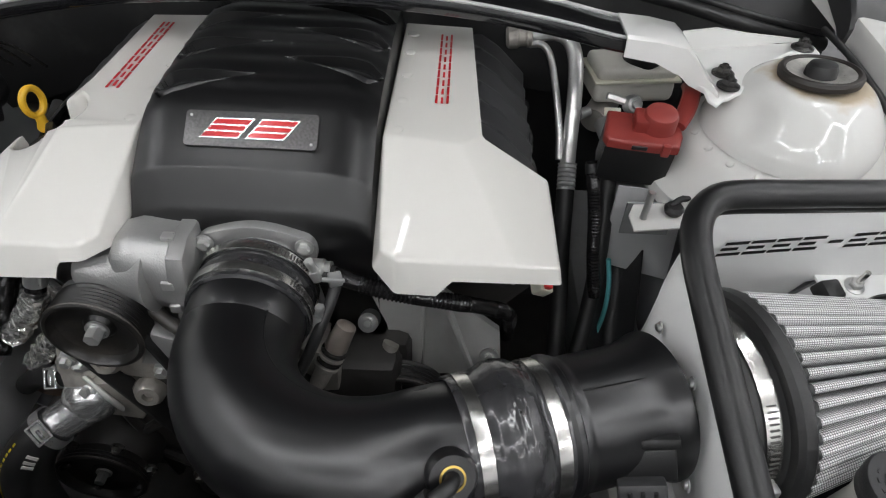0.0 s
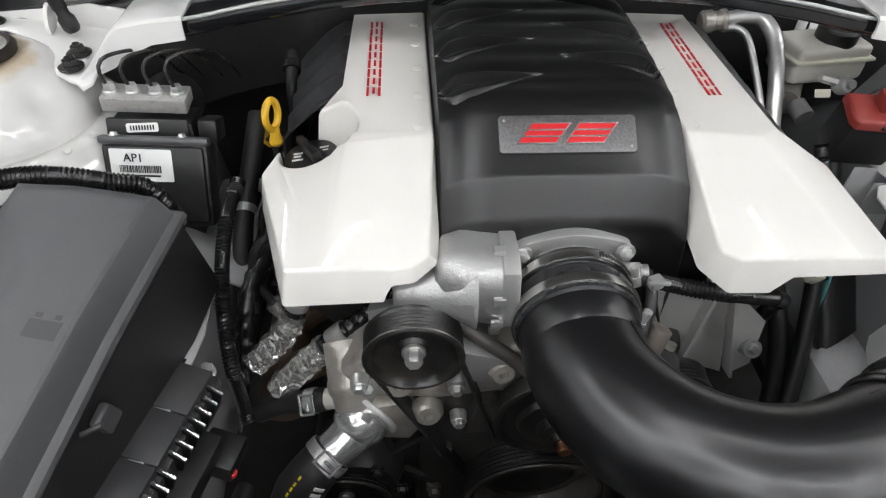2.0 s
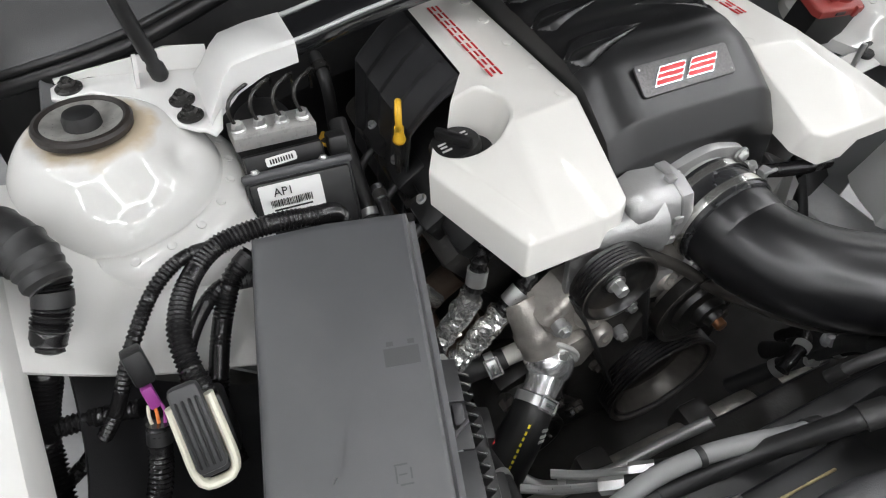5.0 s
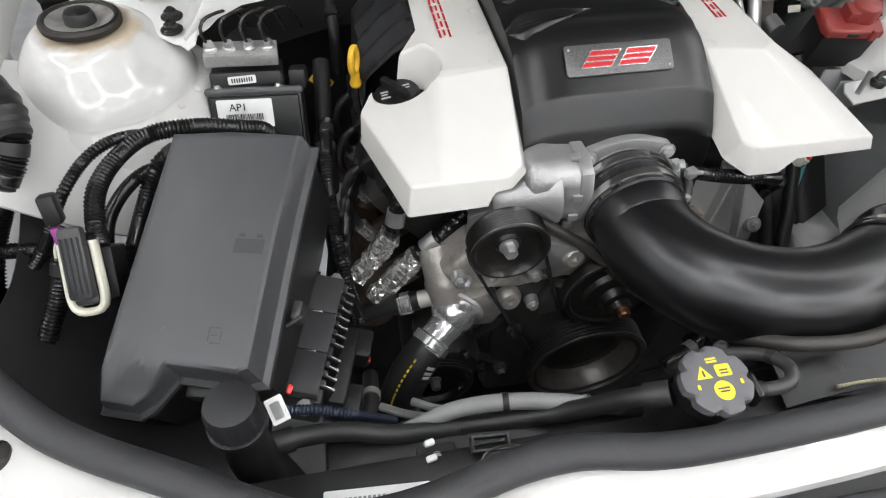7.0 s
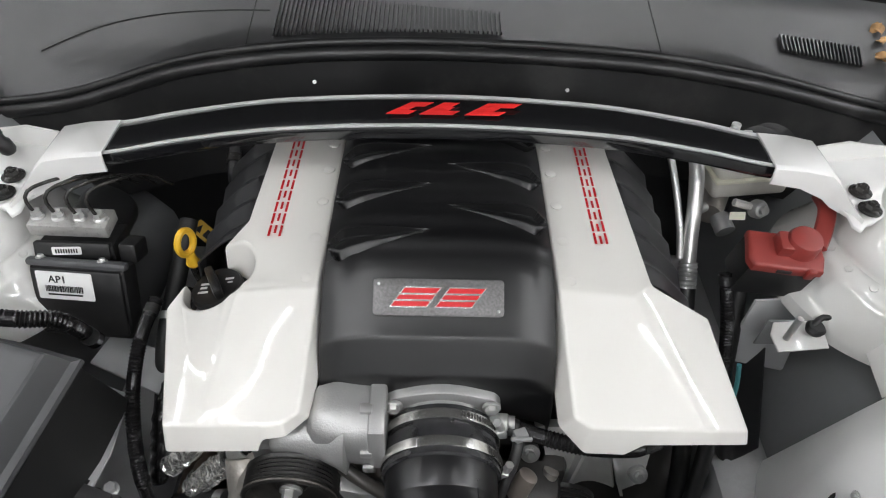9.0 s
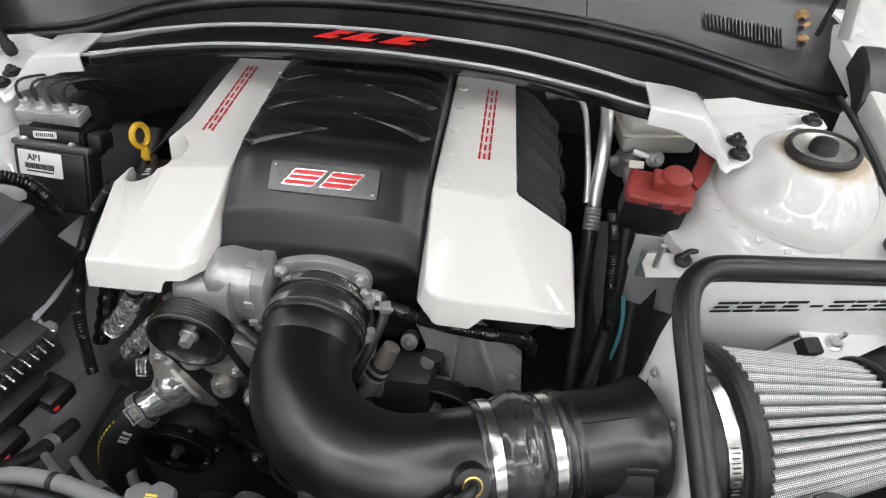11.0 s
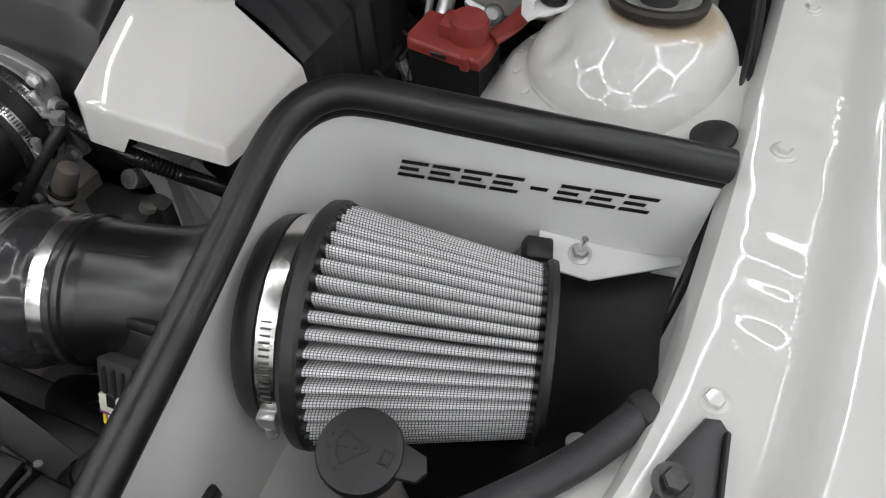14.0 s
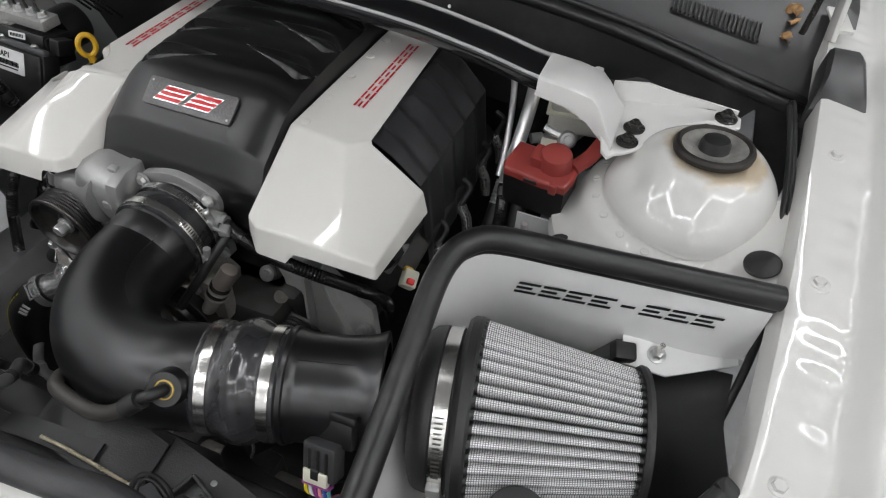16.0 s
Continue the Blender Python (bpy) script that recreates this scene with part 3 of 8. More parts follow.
bar_line = spline([(-0.43, 0.727, 0.924), (-0.38, 0.729, 0.930), (-0.30, 0.733, 0.945), (-0.18, 0.738, 0.960), (0, 0.740, 0.967), (0.18, 0.738, 0.960), (0.30, 0.733, 0.945), (0.38, 0.729, 0.930), (0.43, 0.727, 0.924)], 0.012)


def bar_shape(a):
    c, s = math.cos(a), math.sin(a)
    return (math.copysign(abs(c) ** 0.45, c) * 1.0, math.copysign(abs(s) ** 0.45, s) * (0.62 if s > 0 else 0.22))


part("tube", sweep(bmesh.new(), [q + Vector((0, 0.003, 0.002)) for q in bar_line], 0.0300, 32, bar_shape), M_gloss, brace)
for off, h in ((0.030, 0.0195), (-0.0255, 0.0165)):
    line = [q + Vector((0, off, h)) for q in bar_line]
    part("edge_strip", sweep(bmesh.new(), line, 0.0023, 8), M_edge, brace, "pale satin edge")


def bracket(side):
    """A sheet-steel end: a hood over the tube that flows out to two feet on the tower."""
    bm = bmesh.new()
    rings = []
    rows = [(0.392, 0.7275, 0.926, 0.0375, 0.025), (0.43, 0.726, 0.9235, 0.0375, 0.025), (0.462, 0.724, 0.919, 0.037, 0.024), (0.474, 0.721, 0.914, 0.038, 0.019), (0.488, 0.712, 0.905, 0.044, 0.010), (0.50, 0.704, 0.900, 0.050, 0.004)]
    prof = [(-1.0, None), (-1.0, 0.4), (-0.95, 0.86), (-0.84, 1.0), (0.84, 1.0), (0.95, 0.86), (1.0, 0.4), (1.0, None)]
    for x, y, z, w, r in rows:
        skirt = lerp_table([(0.39, 0.02), (0.45, -0.15), (0.475, -0.9)], x)
        rings.append([Vector((side * x, y + w * a, z + r * (skirt if b is None else b))) for a, b in prof])
    vs = [[bm.verts.new(p) for p in ring] for ring in rings]
    for a, b in zip(vs, vs[1:]):
        for k in range(len(prof) - 1):
            bm.faces.new((a[k], a[k + 1], b[k + 1], b[k]))
    bmesh.ops.recalc_face_normals(bm, faces=bm.faces)
    bmesh.ops.solidify(bm, geom=bm.faces[:], thickness=0.003)
    br = part("end_bracket", bm, M_brace, brace, "white painted steel bracket", 40)
    plate = [(0.475, 0.69), (0.486, 0.665), (0.490, 0.652), (0.499, 0.646), (0.507, 0.653), (0.514, 0.655), (0.530, 0.664), (0.542, 0.684), (0.556, 0.716), (0.600, 0.728), (0.628, 0.722), (0.638, 0.730),
             (0.638, 0.750), (0.628, 0.760), (0.57, 0.768), (0.52, 0.766), (0.485, 0.762), (0.475, 0.745)]
    out = [(side * x, y) for x, y in plate]
    m = at(0, 0, 0.9035, 0, 0, 0)
    bm = slab(bmesh.new(), out if side > 0 else out[::-1], 0.004, m, 0.0015)
    for q in bm.verts:
        q.co.z += 0.020 * min(1, max(0, (abs(q.co.x) - 0.545) / 0.05)) - 0.010 * min(1, max(0, (0.665 - q.co.y) / 0.02))
    part("foot_plate", bm, M_brace, brace, "white painted steel bracket", 60)
    rib = [(0.478, 0.760, 0.900, 0.930), (0.52, 0.766, 0.902, 0.934), (0.556, 0.764, 0.908, 0.930), (0.60, 0.7655, 0.918, 0.9262), (0.634, 0.7625, 0.9195, 0.9245)]
    part("upright_rib", solid(bmesh.new(), [[Vector((side * x, y, z0)), Vector((side * x, y + 0.003, z0)), Vector((side * x, y + 0.003, z1)), Vector((side * x, y, z1))] for x, y, z0, z1 in rib]), M_brace, brace, "white painted steel bracket")
    if side < 0:
        part("pivot_ear", slab(bmesh.new(), [(0.011 * math.cos(radians(a)), 0.020 * math.sin(radians(a))) for a in range(0, 360, 20)], 0.004, frame_of((side * 0.556, 0.738, 0.928), (side, 0.0, 0.2), (0, 1, 0))), M_brace, brace, "white painted steel bracket")
    for x, y, z in ((0.519, 0.705, 0.9035), (0.516, 0.673, 0.9035), (0.620, 0.741, 0.9235)):
        mm = at(side * x, y, z)
        bm = lathe(bmesh.new(), [(0.0135, 0), (0.0135, 0.002), (0.0115, 0.003), (0, 0.003)], mm, 24)
        hexnut(bm, mm @ at(0, 0, 0.002), 0.0085, 0.0075, 0.0112)
        rod(bm, mm @ Vector((0, 0, 0.008)), mm @ Vector((0, 0, 0.0125)), 0.0045, 0.004, 12)
        part("nut", bm, M_black_steel, brace, "black flanged nut on a stud")


bracket(1)
bracket(-1)

# the mark on the tube, drawn as slanted red blocks
for x0, w in ((-0.064, 0.026), (-0.026, 0.038), (0.026, 0.040)):
    for y0, y1, share in ((-0.0125, -0.0045, 1.0), (-0.004, 0.003, 0.62), (0.0035, 0.0125, 0.5 if x0 == -0.026 else 1.0)):
        lean0, lean1 = 1.15 * (y0 + 0.0125), 1.15 * (y1 + 0.0125)
        part("emblem_block", slab(bmesh.new(), [(x0 + lean0, y0), (x0 + w * share + lean0, y0), (x0 + w * share + lean1, y1), (x0 + lean1, y1)], 0.0006, at(0, 0.738, 0.9908)), M_redvinyl, brace, "red vinyl block", 0)

# ---- cowl, windscreen and hood behind the bay ----
LIP = [(-0.80, 0.816), (-0.70, 0.828), (-0.60, 0.840), (-0.52, 0.859), (-0.45, 0.888), (-0.38, 0.911), (-0.23, 0.936), (-0.10, 0.944), (0.0, 0.946), (0.15, 0.942), (0.31, 0.931), (0.42, 0.914), (0.50, 0.899), (0.58, 0.878), (0.66, 0.857), (0.80, 0.830)]


def lip(x):
    return smooth_table(LIP, x, 0.06)


def cowl_f(u, v):
    """The cowl's roof, from the seal back to the screen; its dip at both ends evens out to the rear."""
    x, y = -0.78 + 1.56 * u, 0.952 + 0.348 * v
    flat = 0.944 - 0.035 * (x / 0.76) ** 2
    k = min(1, v * 2.6) ** 0.8
    return Vector((x, y, lip(x) * (1 - k) + flat * k + 0.019 + 0.15 * (y - 0.952)))


def on_cowl(x, y, lift=0.0):
    return cowl_f((x + 0.78) / 1.56, (y - 0.952) / 0.348) + Vector((0, 0, lift))


cowl = thing("windscreen_cowl", (0, 0.95, 0.9), "black plastic cowl panel with slotted air vents", "cowl panel")
part("panel", sheet(bmesh.new(), cowl_f, 78, 24, 0.003), M_cowl, cowl)
part("trough_wall", sheet(bmesh.new(), lambda u, v: Vector((-0.76 + 1.52 * u, 0.934 - 0.03 * v, lip(-0.76 + 1.52 * u) - 0.002 - 0.16 * v)), 70, 6, 0.003), M_seal, cowl, "glossy black trough wall")
for dy, dz, r in ((0.936, 0.006, 0.0105), (0.944, 0.0195, 0.0065)):
    part("seal", sweep(bmesh.new(), spline([(x / 50, dy, lip(x / 50) + dz) for x in range(-38, 39, 2)], 0.012), r, 14), M_seal, cowl, "black rubber seal")
for x, z in ((-0.185, 0.910), (0.185, 0.905)):
    part("clip", lathe(bmesh.new(), [(0.0030, 0), (0.0028, 0.0015), (0, 0.002)], frame_of((x, 0.921, z), (0, -0.9, 0.4)), 12), M_label, cowl, "small bright push clip")
for x, y0, y1 in ((-0.285, 0.955, 1.22), (0.32, 0.955, 1.10)):
    part("seam", sweep(bmesh.new(), [on_cowl(x, y0 + (y1 - y0) * k / 8, 0.0002) for k in range(9)], 0.0012, 6), M_inkblack, cowl, "panel joint")
# the crease isn't folded in; a black line draws its shade
part("seam", sweep(bmesh.new(), spline([on_cowl(-0.62 + 0.06 * k, 1.035 - 0.0035 * (k - 3) ** 2 * (0.3 if k > 3 else 1), 0.0004) for k in range(7)], 0.01), 0.0014, 6), M_inkblack, cowl, "black line drawn as the shade of a panel crease")
for x0, x1, y0, ya, yb in ((-0.245, 0.085, 0.962, 1.055, 1.012), (0.518, 0.650, 0.992, 1.020, 1.022)):
    # the panel is uncut; a black sheet stands in for the opening's shade
    part("vent_shade", sheet(bmesh.new(), lambda u, v: on_cowl(x0 + (x1 - x0) * u, y0 + (ya + (yb - ya) * u - y0) * v, 0.0032), 24, 8), M_inkblack, cowl, "black sheet drawn as the vent's shaded opening", 0)
    n = int((x1 - x0) / 0.0066)
    for k in range(n + 1):
        x = x0 + (x1 - x0) * k / n
        y1 = ya + (yb - ya) * k / n
        a, b = on_cowl(x, y0, 0.0058), on_cowl(x, y1, 0.0058)
        part("slat", box(bmesh.new(), (0.0019, (b - a).length, 0.005), frame_of((a + b) / 2, (b - a).cross(Vector((-1, 0, 0))), (1, 0, 0))), M_cowl, cowl, "", 0)

screen = thing("windscreen", (0, 1.3, 1.0), "laminated windscreen glass above the cowl", "windscreen")
part("glass", sheet(bmesh.new(), lambda u, v: Vector((-0.72 + 1.44 * u + 0.10 * v * (0.5 - u) * 2, 1.27 + 0.10 * (1 - (2 * u - 1) ** 2) + 0.62 * v, 1.003 + 0.36 * v)), 24, 8, 0.005), M_glass, screen)

hood = thing("hood", (0, 1.0, 1.0), "white hood propped open behind the engine bay", "car hood")
def hood_f(u, v):
    x = -0.74 + 1.48 * u
    c = 1 - (2 * u - 1) ** 2
    return Vector((x * (1 - 0.12 * v), 0.98 - 0.52 * v + 0.05 * c, 1.02 + 1.02 * v + 0.03 * c))


part("panel", sheet(bmesh.new(), hood_f, 20, 16, 0.02), M_black, hood, "dark lined underside")


def gas_strut(side):
    ob = thing("gas_strut", (side * 0.548, 0.737, 0.93), "black gas strut rising from the brace bracket to the hood", "gas strut", "gas struts")
    foot, top = Vector((side * 0.533, 0.735, 0.926)), Vector((side * 0.625, 0.70, 1.50))
    part("rod", rod(bmesh.new(), foot, foot.lerp(top, 0.5), 0.0060), M_black_steel, ob)
    part("cylinder", rod(bmesh.new(), foot.lerp(top, 0.03), top, 0.0082), M_black, ob)
    part("socket", lathe(bmesh.new(), [(0.007, -0.010), (0.0095, -0.006), (0.0095, 0.006), (0.007, 0.010), (0.007, 0.022)], frame_of(foot, top - foot), 20), M_black, ob)


gas_strut(-1)

# ---- engine ----
engine = thing("engine_block", (0, 0.55, 0.4), "grimy dark engine block and heads under the covers", "engine")
part("block", box(bmesh.new(), (0.30, 0.44, 0.34), at(0, 0.62, 0.52), 0.02), M_dark, engine)
for side in (1, -1):
    part("cylinder_head", box(bmesh.new(), (0.15, 0.36, 0.16), at(side * 0.20, 0.68, 0.72, 0, side * 38), 0.015), M_dark, engine)
    part("valve_cover", box(bmesh.new(), (0.12, 0.36, 0.06), at(side * 0.235, 0.66, 0.79, 0, side * 40), 0.02), M_black, engine, "black valve cover")
part("front_cover", box(bmesh.new(), (0.32, 0.05, 0.26), at(0, 0.462, 0.56), 0.015), M_dark, engine, "grimy dark front cover")

# intake manifold: a broad black moulding with louvre wedges
manifold = thing("intake_manifold", (0, 0.64, 0.80), "black textured plastic intake manifold with wedge ribs", "intake manifold")
MAN_Y = [(0.4545, 0.79), (0.4550, 0.825), (0.4565, 0.845), (0.4600, 0.8570), (0.4660, 0.8665), (0.4760, 0.8815), (0.4815, 0.8895), (0.4845, 0.8930), (0.4885, 0.8955), (0.4940, 0.8990), (0.5120, 0.9110), (0.530, 0.922), (0.545, 0.9295), (0.565, 0.935), (0.60, 0.940), (0.72, 0.944), (0.80, 0.940), (0.83, 0.93)]


MAN_LINE = spline([(0, y, z) for y, z in MAN_Y], 0.0015)


def man_f(u, v):
    s = u * (len(MAN_LINE) - 1)
    k = min(int(s), len(MAN_LINE) - 2)
    y = MAN_LINE[k].y + (MAN_LINE[k + 1].y - MAN_LINE[k].y) * (s - k)
    zc = MAN_LINE[k].z + (MAN_LINE[k + 1].z - MAN_LINE[k].z) * (s - k)
    q = 2 * v - 1
    x = 0.121 * math.copysign(min(1.0, abs(q) * 1.16), q)
    e = abs(x) / 0.121
    side = max(0, abs(q) - 0.862) / 0.138
    drop = 0.019 * e ** 6 + 0.10 * side
    x += math.copysign(0.0035 * min(1, 3 * side), q)
    z = zc - drop
    # gills: wedge pockets with a sharp rear edge, pointed near the middle and closed again at the flank
    for yk in (0.592, 0.663, 0.732, 0.80) if q < 0 else (0.629, 0.698, 0.767):
        reach = max(0.0, e - 0.06) / 0.94
        close = min(1, max(0, (0.985 - e) / 0.13))
        w = 0.0015 + 0.043 * reach * close
        d = (yk - 0.010 * (1 - close) - y) / w
        if 0 <= d <= 1:
            z -= min(1, reach * 2.2) * min(1, close * 2) * lerp_table([(0.0, 0.0095), (0.10, 0.0098), (0.55, 0.0040), (0.60, 0.0044), (0.86, 0.0100), (1.0, 0.0)], d)
        elif -0.20 < d < 0:
            z += 0.0022 * (1 + d / 0.20) * min(1, reach * 2) * close
    # soft hollow bands between the gills
    if y > 0.56:
        z -= 0.0018 * (0.5 + 0.5 * math.cos(2 * math.pi * (y - 0.56) / 0.035)) * (1 - 0.5 * e)
    return Vector((x, y, z))


bm = bmesh.new()
us = [k / 560 for k in range(561)]
vs_ = [k / 96 for k in range(97)]
g = [[bm.verts.new(man_f(u, v)) for v in vs_] for u in us]
for i in range(len(us) - 1):
    for j in range(len(vs_) - 1):
        bm.faces.new((g[i][j], g[i + 1][j], g[i + 1][j + 1], g[i][j + 1]))
part("top_shell", bm, M_manifold, manifold, smooth=26)
part("core", box(bmesh.new(), (0.225, 0.36, 0.12), at(0, 0.655, 0.79), 0.02), M_black, manifold)

# badge: brushed plate with slanted red blocks on bright outlines
SLOPE = math.degrees(math.atan2(0.021, 0.029))
badge_m = at(0, 0.5165, 0.9155, 0) @ at(0, 0, 0, SLOPE)
badge = thing("badge_plate", (0, 0.5165, 0.9155), "brushed steel badge plate with slanted red blocks on the manifold", "badge")
part("plate", slab(bmesh.new(), rounded(0.131, 0.037, 0.004), 0.003, badge_m @ at(0, 0, 0.003), 0.0006), mat("brushed_dark_steel", (0.15, 0.147, 0.147), 0.42, metal=0.8, vary=0.22, scale=420, bump=0.3, grain=1200), badge)
for x0 in (-0.044, 0.001):
    for grow, z, material, nm in ((0.0013, 0.0048, M_chrome, "outline"), (0.0, 0.0056, M_redpaint, "emblem_bar")):
        for cy, h in ((0.0066, 0.0050), (0.0, 0.0044), (-0.0066, 0.0050)):
            w, cx = 0.035, 0.021
            pts = [(cx - w / 2 - grow, cy - h / 2 - grow), (cx + w / 2 + grow, cy - h / 2 - grow), (cx + w / 2 + grow, cy + h / 2 + grow), (cx - w / 2 - grow, cy + h / 2 + grow)]
            part(nm, slab(bmesh.new(), [(x0 + px + py * 0.75, py) for px, py in pts], 0.0022, badge_m @ at(0, 0, z)), material, badge, "slanted red bar" if grow == 0 else "bright chrome outline", 0)
for bx, by in ((-0.060, 0.013), (0.060, -0.013)):
    part("rivet", lathe(bmesh.new(), [(0.0016, 0), (0.0012, 0.0008), (0, 0.001)], badge_m @ at(bx, by, 0.003), 10), M_steel, badge)


# coil and fuel-rail covers
def rail_cover(side):
    label = "white glossy engine cover with a black ribbed flank" if side > 0 else "white glossy engine cover with an oil filler cut-out"
    ob = thing("engine_cover", (side * 0.2, 0.6, 0.80), label, "engine cover", "engine side covers")
    bm = bmesh.new()
    V = {}

    def v(name, x, y, z):
        V[name] = bm.verts.new((side * x, y, z))
        return V[name]

    v("ri", 0.126, 0.822, 0.900), v("ro", 0.216, 0.815, 0.900)
    v("si", 0.1255, 0.540, 0.903), v("so", 0.228, 0.553, 0.896)
    v("ct", 0.206, 0.536, 0.898)
    v("fi", 0.134, 0.420, 0.853), v("fi2", 0.150, 0.411, 0.850), v("fc", 0.262, 0.409, 0.852), v("fo", 0.303, 0.411, 0.849)
    v("sd", 0.302, 0.545, 0.850)
    # lower rim
    v("ri_b", 0.122, 0.822, 0.86), v("si_b", 0.119, 0.545, 0.850), v("fi_b", 0.124, 0.428, 0.822), v("fi2_b", 0.148, 0.404, 0.812), v("n1_b", 0.188, 0.403, 0.812), v("n2_b", 0.203, 0.403, 0.833), v("fo_b", 0.306, 0.405, 0.833)
    v("sd_b", 0.310, 0.540, 0.822), v("n1", 0.186, 0.410, 0.851), v("n2", 0.204, 0.410, 0.851)
    F = lambda *names: bm.faces.new([V[k] for k in names])
    if side < 0:
        # this one is narrower in front, and its deep lip lies on the outer side
        for name, x, y, z in (("fc", 0.226, 0.407, 0.852), ("fo", 0.261, 0.407, 0.852), ("fo_b", 0.266, 0.398, 0.815), ("n2_b", 0.175, 0.399, 0.817), ("n1_b", 0.169, 0.402, 0.835),
                              ("n1", 0.166, 0.409, 0.850), ("n2", 0.177, 0.409, 0.851), ("fi2_b", 0.147, 0.406, 0.834), ("fi_b", 0.124, 0.428, 0.837), ("sd", 0.302, 0.548, 0.848), ("sd_b", 0.305, 0.536, 0.812)):
            V[name].co = (side * x, y, z)
    if side > 0:
        F("ri", "ro", "so", "ct", "si")
        F("ct", "so", "fc")
        F("so", "sd", "fo", "fc")
        F("si", "ct", "fc", "n2", "n1", "fi2", "fi")
        F("sd", "sd_b", "fo_b", "fo")
    else:
        # circular bite round the oil filler
        cx, cy, r = 0.242, 0.570, 0.043

        def lie(px, py):
            inner = 0.898 if py > 0.545 else 0.898 - (0.545 - py) * 0.33
            return inner + (0.850 - inner) * min(1, max(0, (px - 0.216) / 0.086))

        angles = [86 + (366 - 86) * k / 24 for k in range(25)]
        arc = []
        for a in angles:
            px, py = cx + r * math.cos(radians(a)), cy + r * math.sin(radians(a))
            arc.append(bm.verts.new((side * px, py, lie(px, py))))
        v("so2", 0.220, 0.640, 0.898)
        bm.faces.new([V["ri"], V["ro"], V["so2"], *arc[:13], V["ct"], V["si"]])
        bm.faces.new([V["ct"], *arc[12:], V["sd"], V["fo"], V["fc"]])
        F("si", "ct", "fc", "n2", "n1", "fi2", "fi")
        F("sd", "sd_b", "fo_b", "fo")
        # wall of the filler well
        low = [bm.verts.new((side * (cx + 0.006 + 0.036 * math.cos(radians(a))), cy + 0.004 + 0.036 * math.sin(radians(a)), 0.838)) for a in angles]
        for k in range(len(arc) - 1):
            bm.faces.new((arc[k], arc[k + 1], low[k + 1], low[k]))
    F("ri", "si", "si_b", "ri_b")
    F("si", "fi", "fi_b", "si_b")
    F("fi", "fi2", "fi2_b", "fi_b")
    F("fi2", "n1", "n1_b", "fi2_b")
    F("n1", "n2", "n2_b", "n1_b")
    F("n2", "fc", "fo", "fo_b", "n2_b")
    bmesh.ops.recalc_face_normals(bm, faces=bm.faces)
    sharp = [e for e in bm.edges if len(e.link_faces) == 2 and e.calc_face_angle(0) > radians(12)]
    bmesh.ops.bevel(bm, geom=sharp, offset=0.0035, segments=3, affect="EDGES", profile=0.5, clamp_overlap=True)
    part("white_shell", bm, M_cover, ob, "white glossy shell", 28)
    # black flank with raised ribs
    def flank(u, w):
        y = 0.565 + 0.25 * u if side > 0 else 0.625 + 0.19 * u
        x = lerp_table([(0, 0.219), (0.3, 0.250), (0.62, 0.288), (1, 0.302)], w)
        z = lerp_table([(0, 0.892), (0.3, 0.874), (0.62, 0.838), (1, 0.70)], w)
        period = 0.045
        ph = ((y - 0.56 + w * 0.015) % period) / period
        lift = 0.005 * (ph / 0.7 if ph < 0.7 else (1 - ph) / 0.3) if w > 0.06 else 0
        return Vector((side * (x + lift * 0.6), y, z + lift * 0.8))

    part("ribbed_flank", sheet(bmesh.new(), flank, 70, 16, 0.002), M_flank, ob, "black ribbed plastic flank", 25)
    # dimples on the inner edge and lettering bars
    for y in (0.553, 0.612, 0.672, 0.732, 0.785):
        part("dimple", lathe(bmesh.new(), [(0.0075, -0.001), (0.0065, 0.0012), (0.003, 0.0018), (0, 0.0018)], at(side * 0.139, y, 0.9010), 20), M_cover, ob)
    bm = mark_row(9, 0.180, 0.0150, 0.0026, 0.0, at(side * (0.183 if side > 0 else 0.186), 0.700, 0.9018, 0, 0, 90 if side > 0 else -90))
    part("marking", bm, M_redpaint, ob, "row of plain red barred blocks", 0)
    return ob


rail_cover(1)
rail_cover(-1)

# oil filler cap
cap = thing("oil_filler_cap", (-0.252, 0.580, 0.84), "black oil filler cap with white print in the cover's cut-out", "oil cap")
m = at(-0.252, 0.580, 0.835, -4, -10)
lathe_bm = lathe(bmesh.new(), [(0.026, 0), (0.030, 0.004), (0.0305, 0.012), (0.028, 0.016), (0, 0.016)], m, 40)
part("body", lathe_bm, M_black, cap)
part("grip", box(bmesh.new(), (0.010, 0.050, 0.014), m @ at(0, 0, 0.022, 0, 0, 30), 0.003), M_black, cap)
bm = bmesh.new()
for k, (x, y, w, h) in enumerate(((-0.014, 0.004, 0.010, 0.003), (-0.014, -0.002, 0.008, 0.003), (-0.013, -0.009, 0.012, 0.003), (0.014, 0.010, 0.010, 0.003), (0.016, 0.004, 0.006, 0.002))):
    slab(bm, [(x - w / 2, y - h / 2), (x + w / 2, y - h / 2), (x + w / 2, y + h / 2), (x - w / 2, y + h / 2)], 0.0004, m @ at(0, 0, 0.0164, 0, 0, 0))
part("print", bm, M_whiteink, cap, "white print", 0)

# dipstick
dip = thing("dipstick", (-0.30, 0.635, 0.80), "yellow dipstick with a looped handle beside the cover", "dipstick")
m = at(-0.301, 0.634, 0.862, 0, 0, 68)
pts = [Vector((0.0125 * math.cos(radians(a)), 0, 0.017 * math.sin(radians(a)) + 0.004)) for a in range(0, 361, 12)]
part("loop", sweep(bmesh.new(), [m @ q for q in pts], 0.0042, 10, cap=False, up=(0.6, 0.77, 0)), M_yellow, dip)
